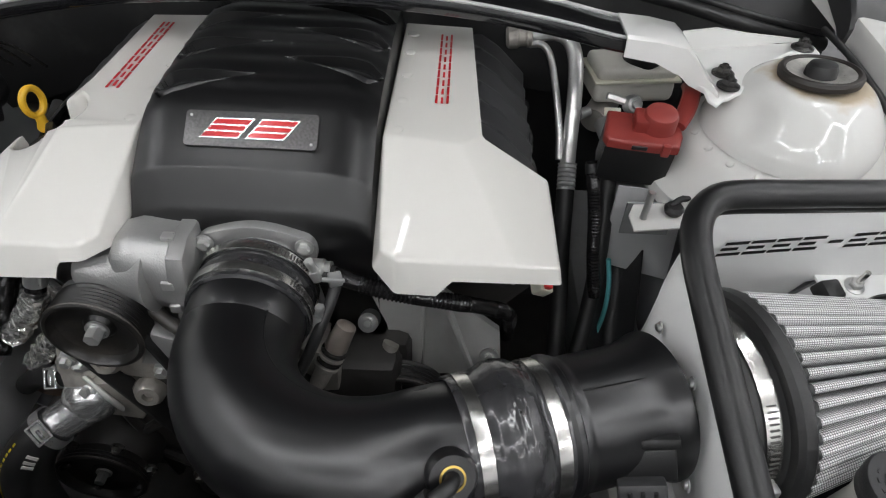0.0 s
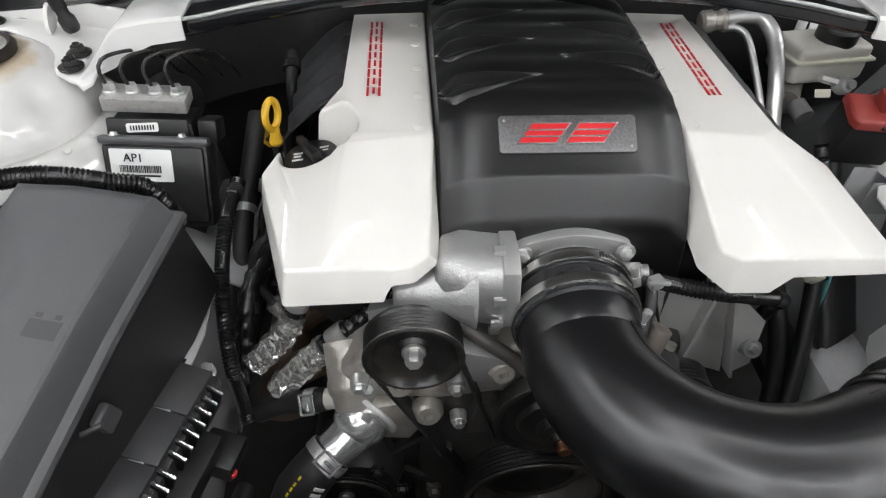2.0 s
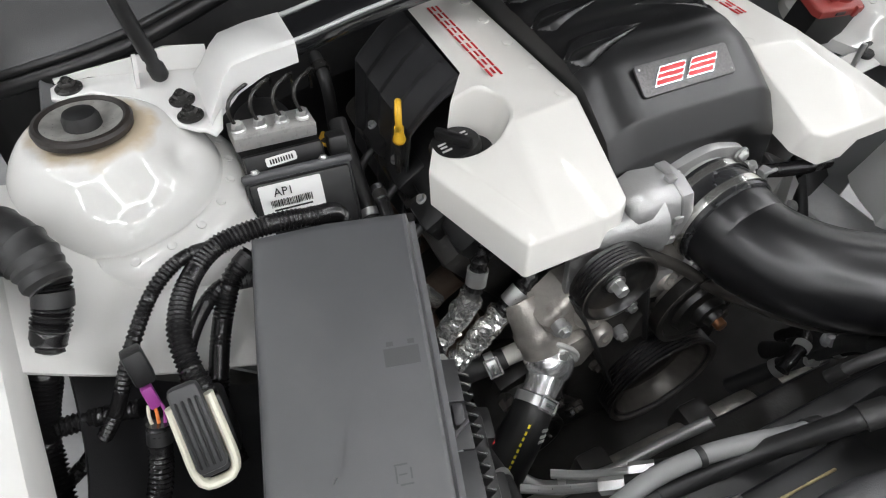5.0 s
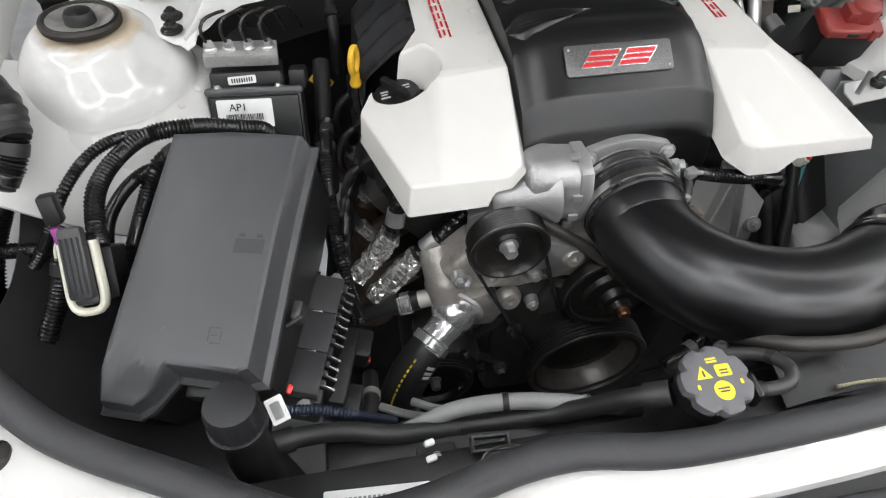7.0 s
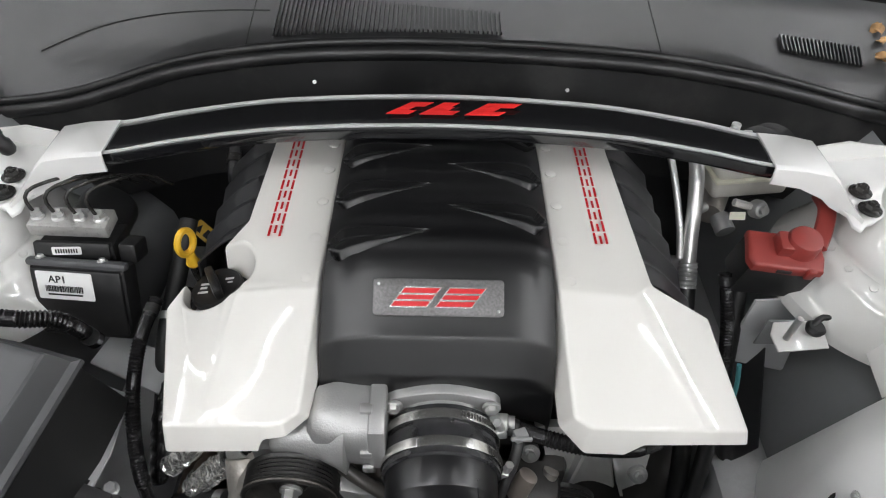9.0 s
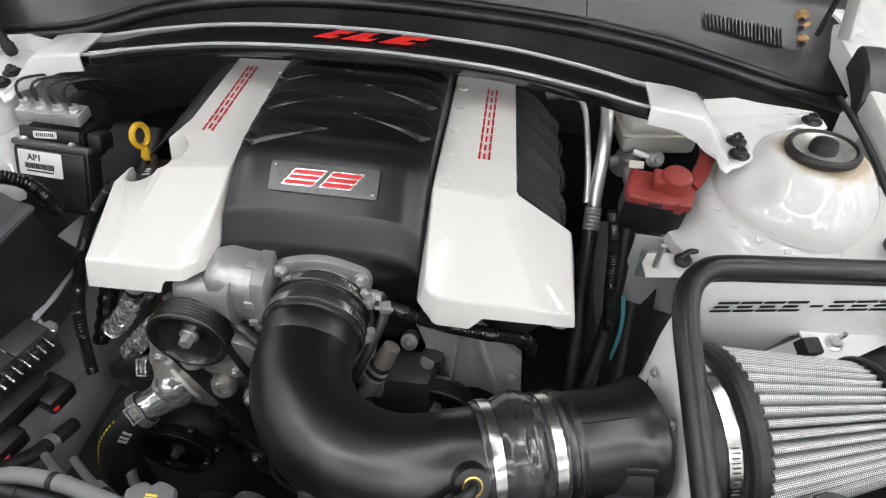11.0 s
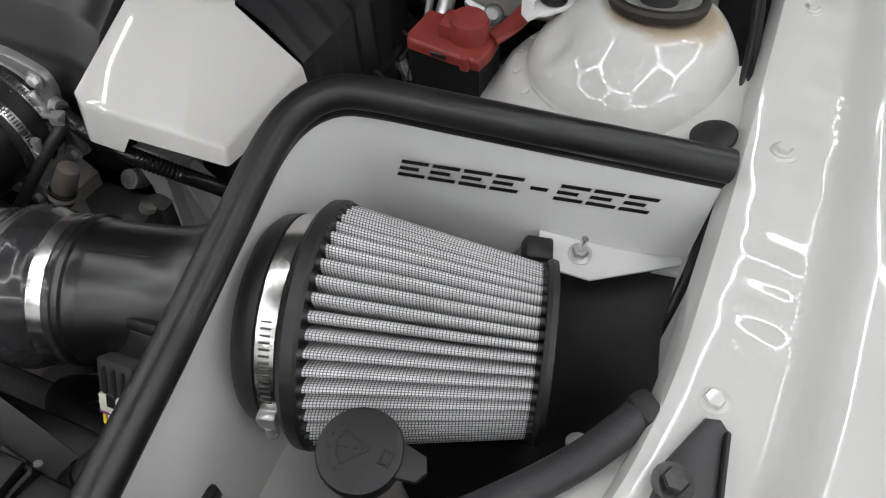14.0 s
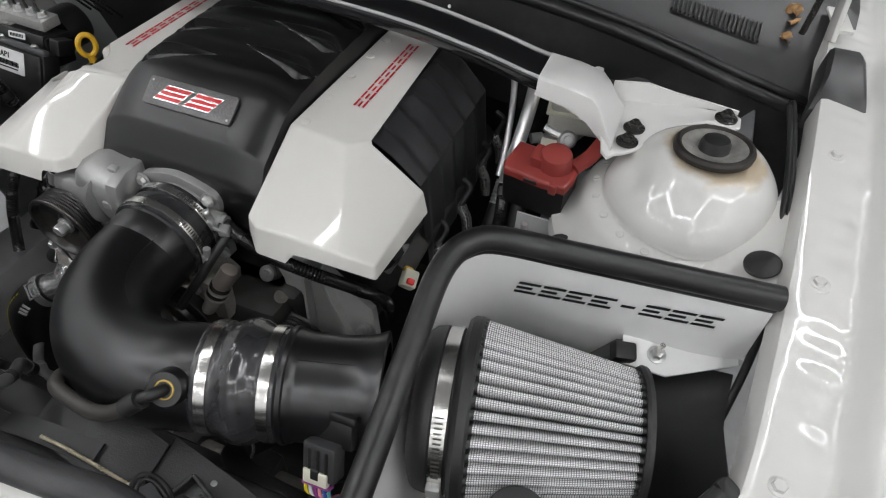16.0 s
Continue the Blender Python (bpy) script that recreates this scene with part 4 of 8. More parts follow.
part("neck", lathe(bmesh.new(), [(0.007, -0.034), (0.0085, -0.030), (0.006, -0.022), (0.006, -0.012)], m, 16), M_yellow, dip)
part("tube", sweep(bmesh.new(), spline([(-0.301, 0.634, 0.836), (-0.302, 0.636, 0.80), (-0.290, 0.65, 0.70), (-0.27, 0.66, 0.6)]), 0.005, 10), M_black_steel, dip)

# ---- intake tube, coupler, sensor housing ----
R_BEND = 0.14
HEAD = Vector((0.951, 0.305, -0.04)).normalized()
bend = []
for k in range(0, 37):
    th = radians(108 * k / 36)
    bend.append(Vector((0.006 + R_BEND * (1 - math.cos(th)), 0.364 - R_BEND * math.sin(th), 0.783 + 0.040 * (k / 36) ** 1.2)))
tube_line = [Vector((0.006, y, 0.785)) for y in (0.425, 0.41, 0.395, 0.38, 0.368)] + bend + [bend[-1] + HEAD * d for d in (0.008, 0.016, 0.024, 0.034, 0.046)]
intake = thing("intake_tube", (0.05, 0.3, 0.78), "satin black moulded intake elbow from filter to throttle body", "intake tube")
part("elbow", sweep(bmesh.new(), tube_line, lambda run, s: 0.0575 - 0.0055 * min(1, s * 1.5), 64), M_tube, intake)
# mould lines of the elbow
for lift, out in ((-0.62, 0.775), (0.80, -0.59)):
    seam = []
    for k, q in enumerate(tube_line[4:-4]):
        t = (tube_line[k + 5] - tube_line[k + 3]).normalized()
        flat = Vector((-t.y, t.x, 0)).normalized() * -1
        share = (k + 4) / (len(tube_line) - 1)
        seam.append(q + (flat * out + Vector((0, 0, lift))) * (0.0575 - 0.0055 * min(1, share * 1.5) - 0.0002))
    part("mould_line", sweep(bmesh.new(), seam, 0.0009, 6), M_tube, intake)
A = Vector((0.222, 0.243, 0.822))


def on_axis(d):
    return A + HEAD * d


AXM = frame_of(A, HEAD, (0, 0, 1))


def ring_on(name, profile, m, material, parent, label="", seg=56):
    return part(name, lathe(bmesh.new(), profile + profile[:1], m, seg, False), material, parent, label)


def band_clamp(m, r, width, parent, screw_angle=0.0, name="band_clamp", turn=1):
    """A stainless band with a slotted stretch and a worm screw."""
    ob = ring_on(name, [(r, -width / 2), (r + 0.0012, -width / 2), (r + 0.0014, 0), (r + 0.0012, width / 2), (r, width / 2)], m, M_chrome, parent, "polished stainless band clamp")
    for k in range(14):
        a = screw_angle + turn * radians(10 + 3.2 * k)
        part("slot", box(bmesh.new(), (width * 0.55, 0.0012, 0.001), m @ at(0, 0, 0, 0, 0, math.degrees(a)) @ at(r + 0.0016, 0, 0, 0, 90, 0)), M_dark, ob, "", 0)
    mm = m @ at(0, 0, 0, 0, 0, math.degrees(screw_angle)) @ at(r + 0.005, 0, 0)
    part("screw_housing", box(bmesh.new(), (0.009, 0.014, width * 1.05), mm, 0.002), M_steel, ob)
    bm = rod(bmesh.new(), mm @ Vector((0.001, 0.006, 0)), mm @ Vector((0.001, 0.017, 0)), 0.0042, seg=12)
    part("screw", hexnut(bm, frame_of(mm @ Vector((0.001, 0.016, 0)), mm.to_3x3() @ Vector((0, 1, 0)), mm.to_3x3() @ Vector((1, 0, 0))), 0.005, 0.005), M_steel, ob)
    return ob


coupler = thing("silicone_coupler", tuple(on_axis(0.03)), "dark ribbed silicone coupler joining the intake tubes", "hose coupler")
SILICONE = [(0.0515, -0.014), (0.0540, -0.014), (0.0545, -0.012), (0.0543, 0.006), (0.0565, 0.012), (0.0605, 0.020), (0.0615, 0.027), (0.0595, 0.036), (0.0560, 0.043), (0.0548, 0.047), (0.0548, 0.062), (0.0515, 0.063)]
SILICONE_LINE = [(q.x, q.z) for q in spline([(r, 0, h) for r, h in SILICONE], 0.0016)]
fold = lambda a, h: 1 + math.exp(-((h - 0.026) / 0.015) ** 2) * (0.011 * math.sin(3 * a + 0.6) + 0.005 * math.sin(780 * h + 2.2 * math.sin(2 * a) + 1.5 * math.sin(5 * a)) + 0.0025 * math.sin(1500 * h + 3 * math.sin(3 * a + 1)))
part("sleeve", lathe(bmesh.new(), SILICONE_LINE, AXM, 120, False, fold), M_silicone, coupler)
band_clamp(AXM @ at(0, 0, -0.003), 0.0546, 0.0100, coupler, radians(200))
band_clamp(AXM @ at(0, 0, 0.053), 0.0551, 0.0100, coupler, radians(200))
sensor_tube = thing("sensor_housing", tuple(on_axis(0.11)), "satin black sensor tube with a flared end at the filter box", "intake tube")
part("pipe", lathe(bmesh.new(), [(0.050, 0.056), (0.0555, 0.063), (0.0570, 0.065), (0.0570, 0.069), (0.0550, 0.0705), (0.0550, 0.074), (0.0535, 0.077), (0.0530, 0.080), (0.0530, 0.120), (0.0545, 0.136), (0.0575, 0.147), (0.0605, 0.153), (0.0610, 0.156), (0.058, 0.157), (0.05, 0.157)], AXM, 72, False), M_tube, sensor_tube)
for deg in (6, 122):
    a = radians(deg)
    line = [AXM @ Vector((0.0532 * math.cos(a), 0.0532 * math.sin(a), s)) for s in (0.079, 0.10, 0.12, 0.138)]
    part("mould_line", sweep(bmesh.new(), line, 0.0009, 6), M_tube, sensor_tube)
for x, y, z in ((0.3845, 0.352, 0.841), (0.3885, 0.281, 0.861), (0.389, 0.230, 0.802)):
    bm = lathe(bmesh.new(), [(0.0055, 0), (0.0055, 0.0012), (0, 0.0012)], frame_of((x, y, z), (-1, 0, 0), (0, 1, 0)), 16)
    part("screw", lathe(bm, [(0.0038, 0.001), (0.0034, 0.0035), (0.0018, 0.0045), (0, 0.0045)], frame_of((x, y, z), (-1, 0, 0), (0, 1, 0)), 14), M_steel, sensor_tube)

# throttle body coupler with two clamps
TBM = frame_of((0.006, 0.452, 0.785), (0, -1, 0), (1, 0, 0))
tb = thing("air_throttle", (0, 0.45, 0.74), "cast aluminium throttle body bolted to the manifold", "throttle body")
flange = [(-0.058, 0.047), (-0.045, 0.056), (0, 0.066), (0.045, 0.056), (0.058, 0.047), (0.060, 0.03), (0.052, 0.0), (0.058, -0.045), (0.045, -0.055), (-0.045, -0.055), (-0.058, -0.045), (-0.052, 0.0), (-0.060, 0.03)]
flange = [(q.x, q.y) for q in spline([(x, y, 0) for x, y in flange + flange[:1]], 0.004)][:-1]
part("flange", slab(bmesh.new(), flange, 0.011, TBM @ at(0, 0, 0.006), 0.002), M_alu, tb)
part("bore", lathe(bmesh.new(), [(0.053, -0.01), (0.053, 0.02), (0.049, 0.022), (0.049, -0.01)], TBM, 48, False), M_alu, tb)
for bx, by in ((-0.050, 0.046), (0.050, 0.046), (-0.05, -0.046), (0.05, -0.046)):
    bm = lathe(bmesh.new(), [(0.0095, 0), (0.0095, 0.003), (0, 0.003)], TBM @ at(bx, by, 0.008), 20)
    hexnut(bm, TBM @ at(bx, by, 0.010), 0.0065, 0.006)
    part("bolt", bm, M_steel, tb)
# motor and gear case on the passenger side
COVER = [(0.462, 0.848), (0.428, 0.851), (0.406, 0.842), (0.398, 0.822), (0.399, 0.788), (0.405, 0.768), (0.420, 0.758), (0.462, 0.757)]


def case_ring(x, inset, lift=0.0):
    return [Vector((x, 0.432 + (y - 0.432) * (1 - inset), 0.803 + (z - 0.803) * (1 - inset) + lift)) for y, z in COVER]


part("gear_cover", solid(bmesh.new(), [case_ring(-0.050, 0.10), case_ring(-0.051, 0.03), case_ring(-0.0535, 0.0), case_ring(-0.0655, 0.0), case_ring(-0.0670, 0.03)]), M_alu, tb, "cast cover with a rounded rim")
part("gear_case", solid(bmesh.new(), [case_ring(-0.066, 0.06), case_ring(-0.085, 0.08, 0.003), case_ring(-0.104, 0.12, 0.007), case_ring(-0.120, 0.22, 0.008), case_ring(-0.128, 0.42, 0.006)]), M_alu, tb, "cast gear case", 50)
for dy, dz in ((-0.029, 0.028), (-0.029, -0.004), (-0.020, -0.026), (0.0, 0.066)):
    part("cover_clip", box(bmesh.new(), (0.012, 0.005, 0.010) if dz < 0.05 else (0.012, 0.010, 0.005), at(-0.069, 0.428 + dy, 0.785 + dz), 0.0015), M_steel, tb)
part("hose_peg", lathe(bmesh.new(), [(0.0095, 0.0), (0.0095, 0.018), (0.0075, 0.020), (0.0075, 0.026), (0, 0.026)], frame_of((0.056, 0.440, 0.806), (1, -0.1, 0.1), (0, 0, 1)), 20), M_alu, tb, "short cast peg")
part("motor_housing", lathe(bmesh.new(), [(0.0, 0.0), (0.018, 0.001), (0.021, 0.006), (0.0225, 0.03), (0.026, 0.050), (0.034, 0.068), (0.040, 0.078)], frame_of((-0.168, 0.425, 0.805), (1, 0, 0), (0, 0, 1)), 32), M_alu, tb)
for yy, zz in ((0.412, 0.845), (0.4025, 0.812), (0.4085, 0.765)):
    part("bolt", hexnut(bmesh.new(), frame_of((-0.066, yy + 0.004, zz), (-1, 0, 0)), 0.0040, 0.004), M_steel, tb)
tbc = thing("throttle_coupler", (0.006, 0.42, 0.73), "black rubber coupler between throttle body and intake elbow", "hose coupler")
part("sleeve", lathe(bmesh.new(), [(0.055, 0.012), (0.0575, 0.012), (0.0575, 0.018), (0.060, 0.020), (0.060, 0.026), (0.0580, 0.028), (0.0605, 0.040), (0.0605, 0.064), (0.0575, 0.066)], TBM, 56, False), M_silicone, tbc)
band_clamp(TBM @ at(0, 0, 0.024), 0.0605, 0.010, tbc, radians(20))
band_clamp(TBM @ at(0, 0, 0.053), 0.0608, 0.010, tbc, radians(-10))

# ---- cold-air box and filter ----
airbox = thing("air_box", (0.5, 0.35, 0.7), "white powder-coated air box with a black rubber edge", "air filter box")
EDGE = [(0.415, 0.085, 0.835), (0.407, 0.136, 0.849), (0.402, 0.22, 0.874), (0.397, 0.30, 0.900), (0.394, 0.36, 0.920), (0.400, 0.392, 0.930), (0.416, 0.412, 0.935), (0.44, 0.423, 0.934), (0.50, 0.436, 0.928), (0.60, 0.457, 0.918), (0.695, 0.477, 0.909)]
edge_line = spline(EDGE, 0.008)
part("edge_seal", sweep(bmesh.new(), edge_line, 0.0125, 18), M_seal, airbox, "black foam rubber edge")


part("edge_grip", sweep(bmesh.new(), [q + Vector((0, 0, -0.012)) for q in edge_line], 0.0105, 12, lambda a: (0.55 * math.cos(a), math.sin(a))), M_inkblack, airbox, "flat black grip of the edge")


def box_panel(u, v):
    k = u * (len(edge_line) - 1)
    i = min(int(k), len(edge_line) - 2)
    q = edge_line[i].lerp(edge_line[i + 1], k - i)
    low = lerp_table([(0.39, 0.62), (0.50, 0.66), (0.57, 0.805), (0.70, 0.818)], q.x) if q.y > 0.395 else 0.62
    lean = 0.055 * v ** 1.6 * (1 - min(1, max(0, (q.y - 0.33) / 0.06)))
    z = q.z - 0.006 + (low - q.z) * v
    back = 0.21 * (q.z - z) * min(1, max(0, (0.67 - q.x) / 0.20)) * min(1, max(0, (q.y - 0.40) / 0.02))
    return Vector((q.x + lean - 0.009 * max(0, 1 - max(0, q.x - 0.404) * 25) * min(1, v * 4), q.y + back, z))


part("panel", sheet(bmesh.new(), box_panel, 60, 8, 0.002), M_powder, airbox)
part("floor_flange", slab(bmesh.new(), [(0.392, 0.09), (0.47, 0.09), (0.492, 0.20), (0.492, 0.40), (0.388, 0.40)], 0.002, at(0, 0, 0.685)), M_powder, airbox)
# marking on the rear panel: a row of plain black slanted blocks
P0, P1 = Vector((0.455, 0.4390, 0.8585)), Vector((0.658, 0.4685, 0.8640))
ax = (P1 - P0).normalized()
MARK = frame_of((P0 + P1) / 2 + Vector((0, -0.0030, 0)), Vector((ax.y, -ax.x, -0.09)), ax)
bm = mark_row(8, (P1 - P0).length, 0.0185, 0.0034, 0.30, MARK, 0.12, (4,))
part("marking", bm, M_inkblack, airbox, "row of plain black barred blocks", 0)

FIL = frame_of((0.4558, 0.315, 0.7995), (0.951, 0.20, 0.036), (0, 0, 1))
filt = thing("air_filter", tuple(FIL @ Vector((0, 0, 0.07))), "conical pleated air filter with black rubber ends", "air filter")
F1 = 0.153


PLEATS = 46


def pleat_skin(stations, extra=0.0):
    """Round-topped pleats along a cone; the UVs run along the folded cloth, in metres."""
    bm = bmesh.new()
    uv = bm.loops.layers.uv.new("cloth")
    rings = []
    for s, depth in stations:
        r = 0.0920 + (0.0632 - 0.0920) * s + extra
        pitch = 2 * math.pi / PLEATS
        hw = 0.35
        fold = [(-0.5, depth)] + [(-0.44, 0.62 * depth)]
        for k in range(9):
            p = radians(-90 + 22.5 * k)
            fold.append((hw * math.sin(p), 0.30 * depth * (1 - math.cos(p))))
        fold += [(0.44, 0.62 * depth)]
        ring = []
        for k in range(PLEATS):
            for f, d in fold:
                a = pitch * (k + f)
                q = Vector(((r - d) * math.cos(a), (r - d) * math.sin(a), F1 * s))
                ring.append((bm.verts.new(FIL @ q), f, q))
        rings.append(ring)
    # distance along the fold, counted from each crest at the wide end
    n = len(fold)
    wide = [q for _, _, q in rings[0][:n]]
    crest = 2 + 4
    along = [0.0] * (n + 1)
    for k in range(crest + 1, n):
        along[k] = along[k - 1] + (wide[k] - wide[k - 1]).length
    for k in range(crest - 1, -1, -1):
        along[k] = along[k + 1] - (wide[k + 1] - wide[k]).length
    along[n] = -along[0]
    for i in range(len(rings) - 1):
        for k in range(len(rings[0])):
            k2 = (k + 1) % len(rings[0])
            face = bm.faces.new([rings[i][k][0], rings[i][k2][0], rings[i + 1][k2][0], rings[i + 1][k][0]])
            us = (along[k % n], along[k % n + 1])
            vs = (F1 * stations[i][0], F1 * stations[i + 1][0])
            for loop, (u, v) in zip(face.loops, ((us[0], vs[0]), (us[1], vs[0]), (us[1], vs[1]), (us[0], vs[1]))):
                loop[uv].uv = (u, v)
    bmesh.ops.recalc_face_normals(bm, faces=bm.faces[:])
    return bm


def gauze_material():
    """White cotton gauze under a fine dark wire mesh woven along the pleats."""
    m = mat("filter_gauze", (0.74, 0.735, 0.74), 0.6, vary=0.05)
    n, l = m.node_tree.nodes, m.node_tree.links
    b = n["Principled BSDF"]
    uv = n.new("ShaderNodeUVMap")
    uv.uv_map = "cloth"
    sep = n.new("ShaderNodeSeparateXYZ")
    l.new(uv.outputs[0], sep.inputs[0])
    fine = []
    for socket, cell in (("X", 0.0020), ("Y", 0.0022)):
        w = n.new("ShaderNodeMath")
        w.operation = "PINGPONG"
        w.inputs[1].default_value = cell / 2
        l.new(sep.outputs[socket], w.inputs[0])
        fine.append(w)
    low = n.new("ShaderNodeMath")
    low.operation = "MINIMUM"
    l.new(fine[0].outputs[0], low.inputs[0])
    l.new(fine[1].outputs[0], low.inputs[1])
    mr = n.new("ShaderNodeMapRange")
    mr.inputs["From Min"].default_value, mr.inputs["From Max"].default_value = 0.00008, 0.00050
    l.new(low.outputs[0], mr.inputs["Value"])
    mix = n.new("ShaderNodeMixRGB")
    mix.inputs["Color1"].default_value = (0.05, 0.05, 0.052, 1)
    l.new(mr.outputs["Result"], mix.inputs["Fac"])
    l.new(b.inputs["Base Color"].links[0].from_socket, mix.inputs["Color2"])
    l.new(mix.outputs["Color"], b.inputs["Base Color"])
    return m


part("pleated_element", pleat_skin([(0.0, 0.030), (0.25, 0.029), (0.5, 0.027), (0.75, 0.025), (1.0, 0.023)]), gauze_material(), filt, "pale cotton pleats under fine wire mesh", 80)
part("pleat_edge", pleat_skin([(-0.02, 0.002), (0.012, 0.010), (0.032, 0.012)], 0.0010), M_rubber, filt, "black rubber scallops", 80)
part("pleat_edge", pleat_skin([(0.968, 0.012), (0.99, 0.010), (1.02, 0.002)], 0.0010), M_rubber, filt, "black rubber scallops", 80)
ring_on("base_ring", [(0.060, -0.014), (0.0905, -0.013), (0.0940, -0.009), (0.0945, -0.001), (0.0925, 0.0015), (0.080, 0.002), (0.06, 0.002)], FIL, M_rubber, filt)
part("end_cap", lathe(bmesh.new(), [(0.060, F1 - 0.001), (0.0665, F1 - 0.001), (0.0685, F1 + 0.002), (0.0675, F1 + 0.006), (0.062, F1 + 0.007), (0, F1 + 0.007)], FIL, 64, False), M_rubber, filt)
part("neck", lathe(bmesh.new(), [(0.055, -0.054), (0.068, -0.0535), (0.0750, -0.050), (0.0790, -0.045), (0.0805, -0.038), (0.0810, -0.033), (0.0790, -0.0325), (0.0790, -0.016), (0.084, -0.012)], FIL, 64, False), M_rubber, filt)
band_clamp(FIL @ at(0, 0, -0.0245), 0.0800, 0.0130, filt, radians(88), turn=-1)

# ---- inner wing decks, liners and lower bay ----
def deck(side):
    """The painted shelf between tower, wing and box."""
    front = 0.485 if side > 0 else 0.445

    def f(u, v):
        y = front + (0.66 - front) * u
        inner = 0.50 + 0.03 * u
        x = inner + (0.722 - inner) * v
        z_in = 0.79 if side > 0 else 0.73 + 0.09 * u
        z = z_in + (0.892 - z_in) * (v ** 0.6)
        return Vector((side * x, y, z - 0.03 * math.sin(math.pi * v) * (1 - u)))

    shell("deck_right" if side > 0 else "deck_left", sheet(bmesh.new(), f, 16, 16, 0.003), M_paint, "white painted inner wing shelf ahead of the tower", "inner wing")


deck(1)
deck(-1)
plug = thing("hole_plug", (0.688, 0.556, 0.884), "black rubber plug in the inner wing shelf", "rubber plug")
part("disc", lathe(bmesh.new(), [(0.0, 0.0025), (0.016, 0.0025), (0.0185, 0.001), (0.0185, -0.002)], frame_of((0.686, 0.549, 0.8815), (-0.28, -0.1, 1), (0, 1, 0)), 32, False), M_rubber, plug)


def liner(side):
    def f(u, v):
        y = 0.09 + 0.38 * u
        x = (0.47 if side > 0 else 0.44) + 0.24 * v
        z = 0.66 + 0.03 * math.sin(6 * u) + 0.17 * v ** 1.6
        if side > 0:
            z = 0.63 + 0.125 * u ** 0.8 * min(1, v * 1.6) + 0.035 * v + 0.085 * max(0, (v - 0.72) / 0.28) * min(1, max(0, (0.86 - u) / 0.3))
            x = 0.47 + 0.212 * v + 0.012 * u
        return Vector((side * x, y, z))

    shell("wheel_liner_right" if side > 0 else "wheel_liner_left", sheet(bmesh.new(), f, 18, 12, 0.003), M_liner, "black moulded wheel arch liner below the wing", "wheel liner")


liner(1)
liner(-1)
shell("radiator_shroud", box(bmesh.new(), (0.84, 0.13, 0.30), at(0, 0.205, 0.39), 0.02), M_dark, "black fan shroud behind the radiator", "radiator shroud")
shell("front_panel", box(bmesh.new(), (1.30, 0.02, 0.30), at(0, 0.075, 0.66)), M_liner, "black plastic panel below the front seal", "front panel", 0)

# ---- passenger side: fuse box ----
TL, TR, BL, BR = Vector((-0.504, 0.492, 0.890)), Vector((-0.368, 0.455, 0.899)), Vector((-0.566, 0.254, 0.823)), Vector((-0.427, 0.217, 0.835))
FU = (TR - TL).normalized()
FV = (BL - TL).normalized()
FN = FV.cross(FU).normalized()
if FN.z < 0:
    FN = -FN
FB = Matrix((FU, -FV, FN)).transposed().to_4x4()
FB.translation = TL
fuse = thing("fuse_box", (-0.46, 0.35, 0.76), "dark grey plastic fuse box with a clipped lid", "fuse box")
W, L = 0.142, 0.256


def lid_crown(x, y):
    """How far the lid's soft ridge stands above its corners."""
    across = smooth_table([(-0.02, 0.0), (0.0, 0.0), (0.066, 1.0), (0.10, 0.97), (0.16, 0.80)], x, 0.018)
    along = lerp_table([(-0.30, 0.010), (-0.24, 0.013), (-0.12, 0.013), (0.0, 0.004), (0.02, 0.004)], y)
    return across * along


def lid_ring(inset, h, crowned=True):
    """The lid's outline with the forward nose at its outer corner."""
    i = inset
    out = [(0 + i, 0 - i), (0.066, 0.002 - i), (W - i, 0 - i), (W - i, -L * 0.5), (W - i, -L + 0.004 + i), (min(W - 0.012, W - i), -L + i), (0.066, -L + 0.004 + i), (max(0.048, i), -L - 0.022 + i), (max(0.036, i), -L - 0.030 + i), (0 + i, -L - 0.026 + i), (0 + i, -L * 0.5)]
    ring = []
    for (x0, y0), (x1, y1) in zip(out, out[1:] + out[:1]):
        for k in range(6):
            x, y = x0 + (x1 - x0) * k / 6, y0 + (y1 - y0) * k / 6
            nose = 0.014 * min(1, max(0, (-y - L + 0.004) / 0.018)) if h > -0.02 else 0
            ring.append(FB @ Vector((x, y, h - nose + (lid_crown(x, y) if crowned else 0))))
    return ring


bm = solid(bmesh.new(), [lid_ring(-0.007, -0.042), lid_ring(-0.007, -0.036), lid_ring(-0.0035, -0.034), lid_ring(-0.0015, -0.032), lid_ring(0.001, -0.006), lid_ring(0.0025, -0.0020), lid_ring(0.005, -0.0003)] + [lid_ring(i, 0.0) for i in (0.010, 0.018, 0.028, 0.038, 0.048, 0.058, 0.0655)])
part("lid", bm, M_grey, fuse, "dark grey lid", 30)
bm = solid(bmesh.new(), [lid_ring(0.004, -0.15, False), lid_ring(-0.001, -0.046), lid_ring(-0.006, -0.044), lid_ring(-0.006, -0.040)])
part("body", bm, M_black, fuse, "black lower body", 30)
